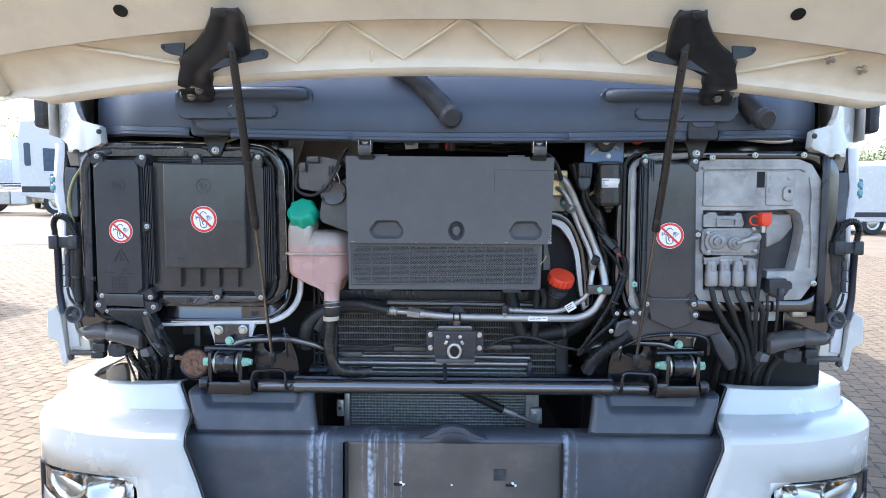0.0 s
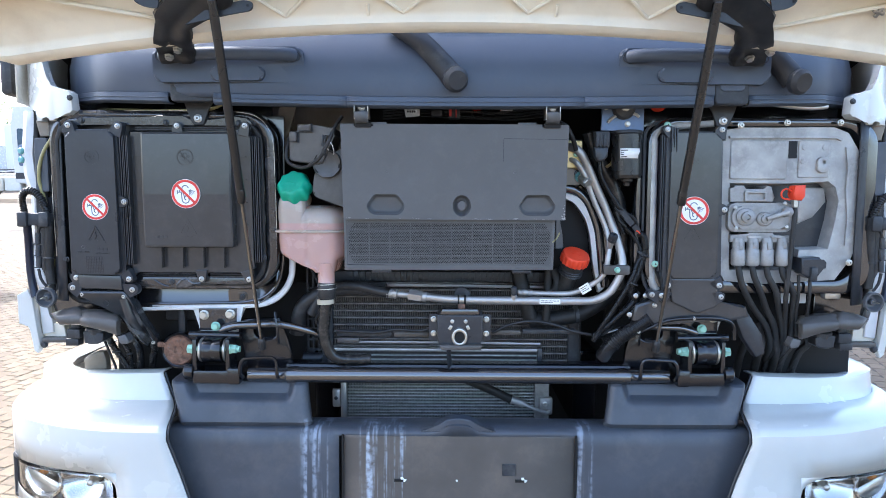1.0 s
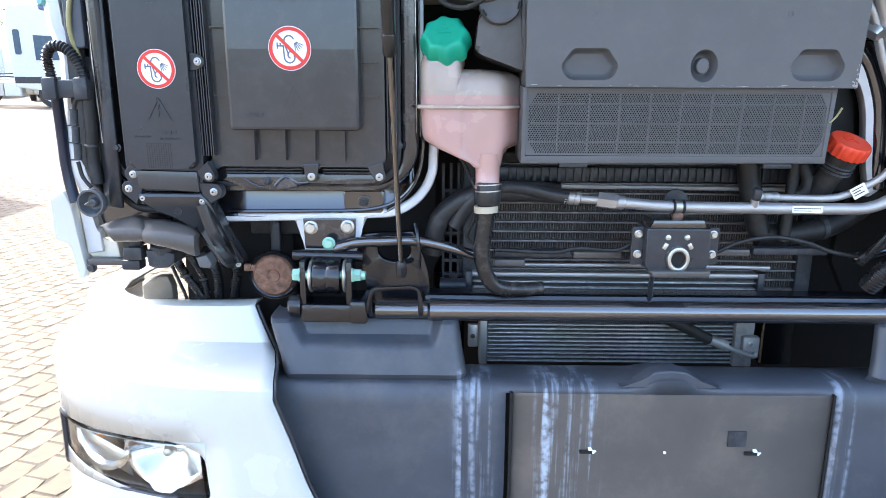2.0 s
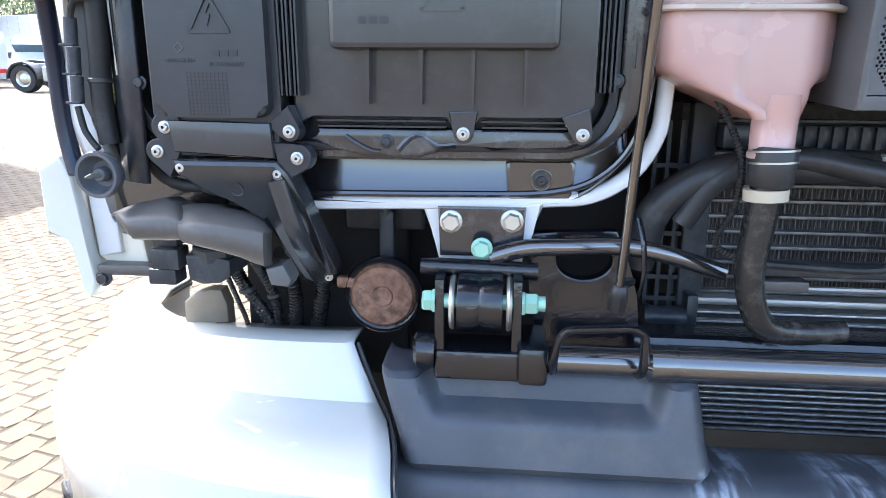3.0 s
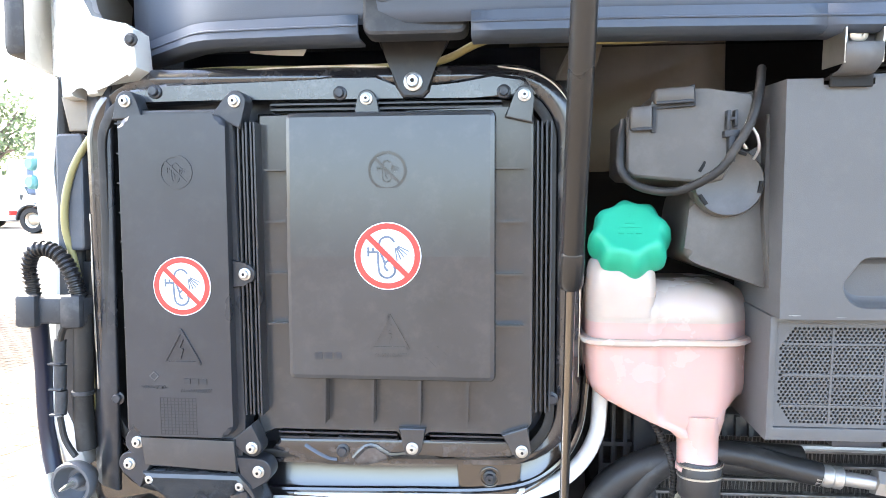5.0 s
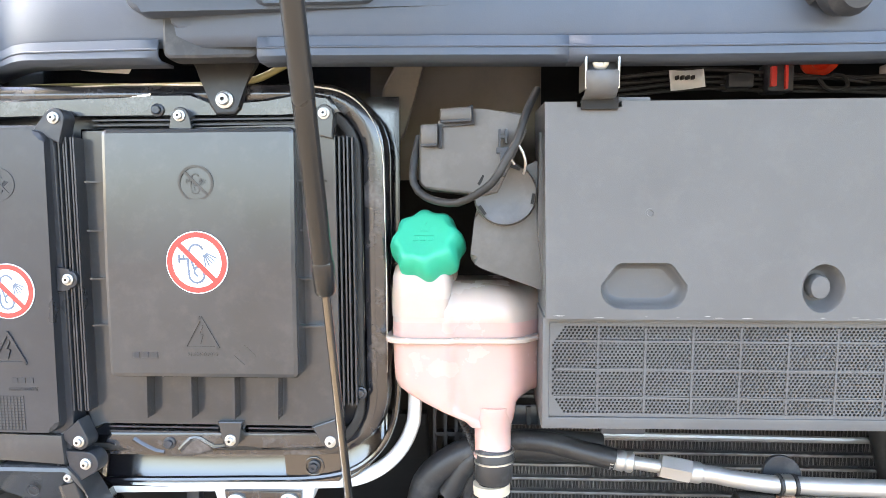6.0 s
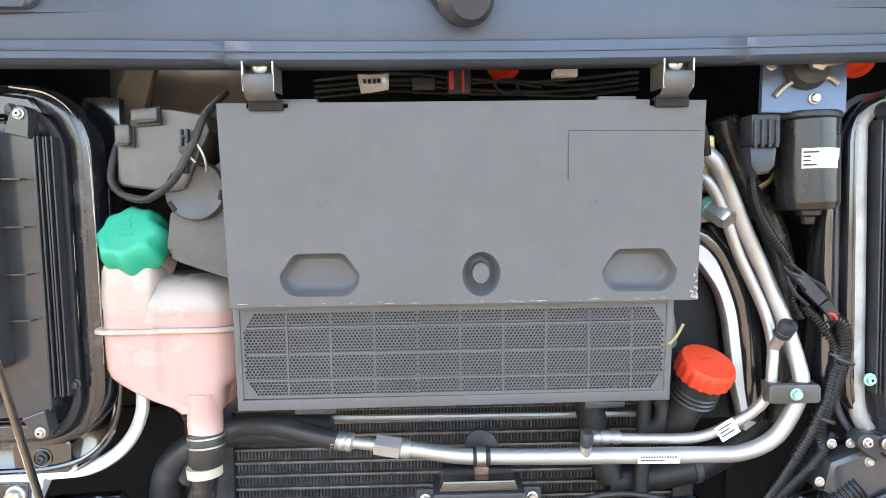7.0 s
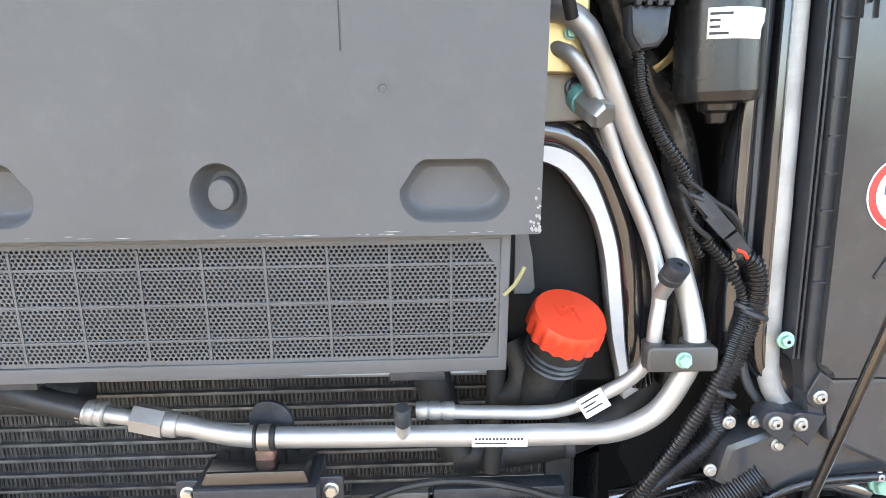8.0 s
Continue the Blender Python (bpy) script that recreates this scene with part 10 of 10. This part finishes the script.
def tree(x, y, h, spread, seed):
    rnd = random.Random(seed)
    t = thing("tree", "leafy green tree behind the parked vehicles", "tree", "yard trees", at=at_yard(x, y, seed * 40))
    bm = BM()
    tube(bm, [(0, 0, 0), (0.1, 0.05, h * 0.25), (0.0, 0.1, h * 0.5), (0.1, 0, h * 0.8)], lambda f: h * 0.03 * (1.15 - f), 10, 0.3)
    limbs = []
    for k in range(9):
        a, z = rnd.uniform(0, 6.28), h * rnd.uniform(0.28, 0.7)
        tip = Vector((math.cos(a) * spread * rnd.uniform(0.5, 0.95), math.sin(a) * spread * rnd.uniform(0.5, 0.95), z + h * rnd.uniform(0.12, 0.28)))
        tube(bm, [(0.05, 0.05, z), tip * 0.5 + Vector((0, 0, z * 0.45)), tip], lambda f: h * 0.012 * (1.2 - f), 6, 0.3)
        limbs.append(tip)
    part("trunk", bm, M_BARK, t, "brown trunk with limbs")
    clumps = limbs + [Vector((rnd.gauss(0, spread * 0.4), rnd.gauss(0, spread * 0.4), h * rnd.uniform(0.45, 0.97))) for k in range(16)]
    verts, faces = [], []
    for c in clumps:
        cr = spread * rnd.uniform(0.22, 0.42)
        for k in range(105):
            p = c + Vector((rnd.gauss(0, 1), rnd.gauss(0, 1), rnd.gauss(0, 0.8))) * cr * 0.62
            a = Vector((rnd.gauss(0, 1), rnd.gauss(0, 1), rnd.gauss(0, 1))).normalized()
            b = a.orthogonal().normalized()
            q = h * rnd.uniform(0.013, 0.025)
            i = len(verts)
            verts += [p + a * q, p + b * q * 0.6, p - a * q, p - b * q * 0.6]
            faces.append((i, i + 1, i + 2, i + 3))
    me = bpy.data.meshes.new("crown")
    me.from_pydata([tuple(v) for v in verts], [], faces)
    me.materials.append(M_LEAF)
    c = new("crown", me)
    c.parent = t
    c["label"] = "loose green crown"


for k, (x, y, h, sp) in enumerate(((-30.5, 37.0, 8.0, 2.6), (-33.5, 36.0, 8.5, 2.8), (-36.0, 47.0, 6.4, 3.0), (-40.0, 55.0, 6.0, 3.4), (-33.0, 52.0, 4.8, 2.6), (-30.0, 54.0, 4.2, 2.4), (-37.0, 42.0, 7.0, 2.6), (33.0, 50.0, 4.4, 2.6), (36.5, 51.0, 4.2, 2.6), (30.0, 53.0, 3.6, 2.2))):
    tree(x, y, h, sp, k + 1)
verts, faces = [], []
rnd = random.Random(5)
for k in range(5200):
    side = -1 if k % 3 else 1
    x = side * rnd.uniform(22, 75)
    y = 60 + rnd.uniform(-3, 3) - abs(x) * 0.1
    hgt = 2.6 + 0.8 * math.sin(x * 0.4) + 0.5 * math.sin(x * 1.3)
    p = Vector((x, y, rnd.uniform(0.1, 1) ** 0.7 * hgt))
    a = Vector((rnd.gauss(0, 1), rnd.gauss(0, 1), rnd.gauss(0, 1))).normalized()
    b = a.orthogonal().normalized()
    q = rnd.uniform(0.14, 0.3)
    i = len(verts)
    verts += [tuple(p + a * q), tuple(p + b * q * 0.6), tuple(p - a * q), tuple(p - b * q * 0.6)]
    faces.append((i, i + 1, i + 2, i + 3))
me = bpy.data.meshes.new("hedge")
me.from_pydata(verts, [], faces)
me.materials.append(M_LEAF)
tagged(new("hedge", me), "distant green hedge line behind the yard", "hedge", kind="stuff")

# ---- ground and paving ----
bm = BM()
bmesh.ops.create_grid(bm, x_segments=60, y_segments=60, size=400)
bmesh.ops.translate(bm, verts=bm.verts, vec=(0, 100, -0.006))
ground = part("ground", bm, M_GROUND, pose_of=Matrix.Identity(4))
tagged(ground, "pale sandy yard ground reaching the horizon", "ground", kind="structure")

PL, PW, GAP, TILT_DEG = 0.14, 0.11, 0.008, -15


def paver_outline(dx=0.0, dy=0.0, rot=0.0):
    w, l, k = PW / 2 - GAP / 2, PL / 2 - GAP / 2, 0.006
    return [(-w - k, -l), (-w + k, 0 - 0.02), (-w + k, 0.02), (-w - k, l), (w - k, l), (w + k, 0.02), (w + k, -0.02), (w - k, -l)]


def paver_mesh(bevel=0.004):
    verts, faces = [], []
    o = paver_outline()
    n = len(o)
    for z, g in ((0.0, 0.96), (-0.003, 1.0), (-0.06, 1.0)):
        verts += [(x * g, y * g, z) for x, y in o]
    faces.append(tuple(range(n)))
    for r in (0, 1):
        for i in range(n):
            j = (i + 1) % n
            faces.append((r * n + i, r * n + n + i, r * n + n + j, r * n + j))
    return verts, faces


pv, pf = paver_mesh()
paver_me = bpy.data.meshes.new("paver")
paver_me.from_pydata(pv, [], pf)
paver_me.materials.append(M_PAVER)
pavement = new("pavement")
tagged(pavement, "sunlit interlocking concrete paving beside the truck", "pavement", kind="structure")
bm = BM()
bmesh.ops.create_grid(bm, x_segments=4, y_segments=4, size=9)
bmesh.ops.translate(bm, verts=bm.verts, vec=(-1, 6.4, 0))
bed = part("joint_sand", bm, M_BED, pavement, "dark sand in the joints")
bed.location.z = -0.0025
rest_v, rest_f = [], []
turn = Matrix.Rotation(radians(TILT_DEG), 4, "Z")
rnd = random.Random(11)
made = 0
for i in range(-125, 125):
    for j in range(-90, 145):
        p = turn @ Vector((i * PW, (j + 0.5 * (i % 2)) * PL, 0))
        left, right = -11 < p.x < -1.32, 1.32 < p.x < 9
        if not ((left or right) and 0.8 < p.y < 15 or abs(p.x) < 9 and -2.5 < p.y <= 0.8):
            continue
        lift = rnd.uniform(-0.0015, 0.0015)
        m = Matrix.Translation((p.x, p.y, lift)) @ turn @ pose(0, 0, 0, rnd.uniform(-0.4, 0.4), rnd.uniform(-0.4, 0.4), rnd.uniform(-1.2, 1.2))
        if -3.4 < p.x < -1.7 and 2.3 < p.y < 6.0 and made < 300:
            ob = new("paver", paver_me)
            ob.parent = pavement
            ob.matrix_basis = m
            made += 1
        else:
            b = len(rest_v)
            rest_v += [tuple(m @ Vector(v)) for v in pv]
            rest_f += [tuple(b + k for k in f) for f in pf]
me = bpy.data.meshes.new("paving_field")
me.from_pydata(rest_v, [], rest_f)
me.materials.append(M_PAVER)
f = new("paving_field", me)
f.parent = pavement
tagged(f, "joined rest of the paving", kind="stuff")
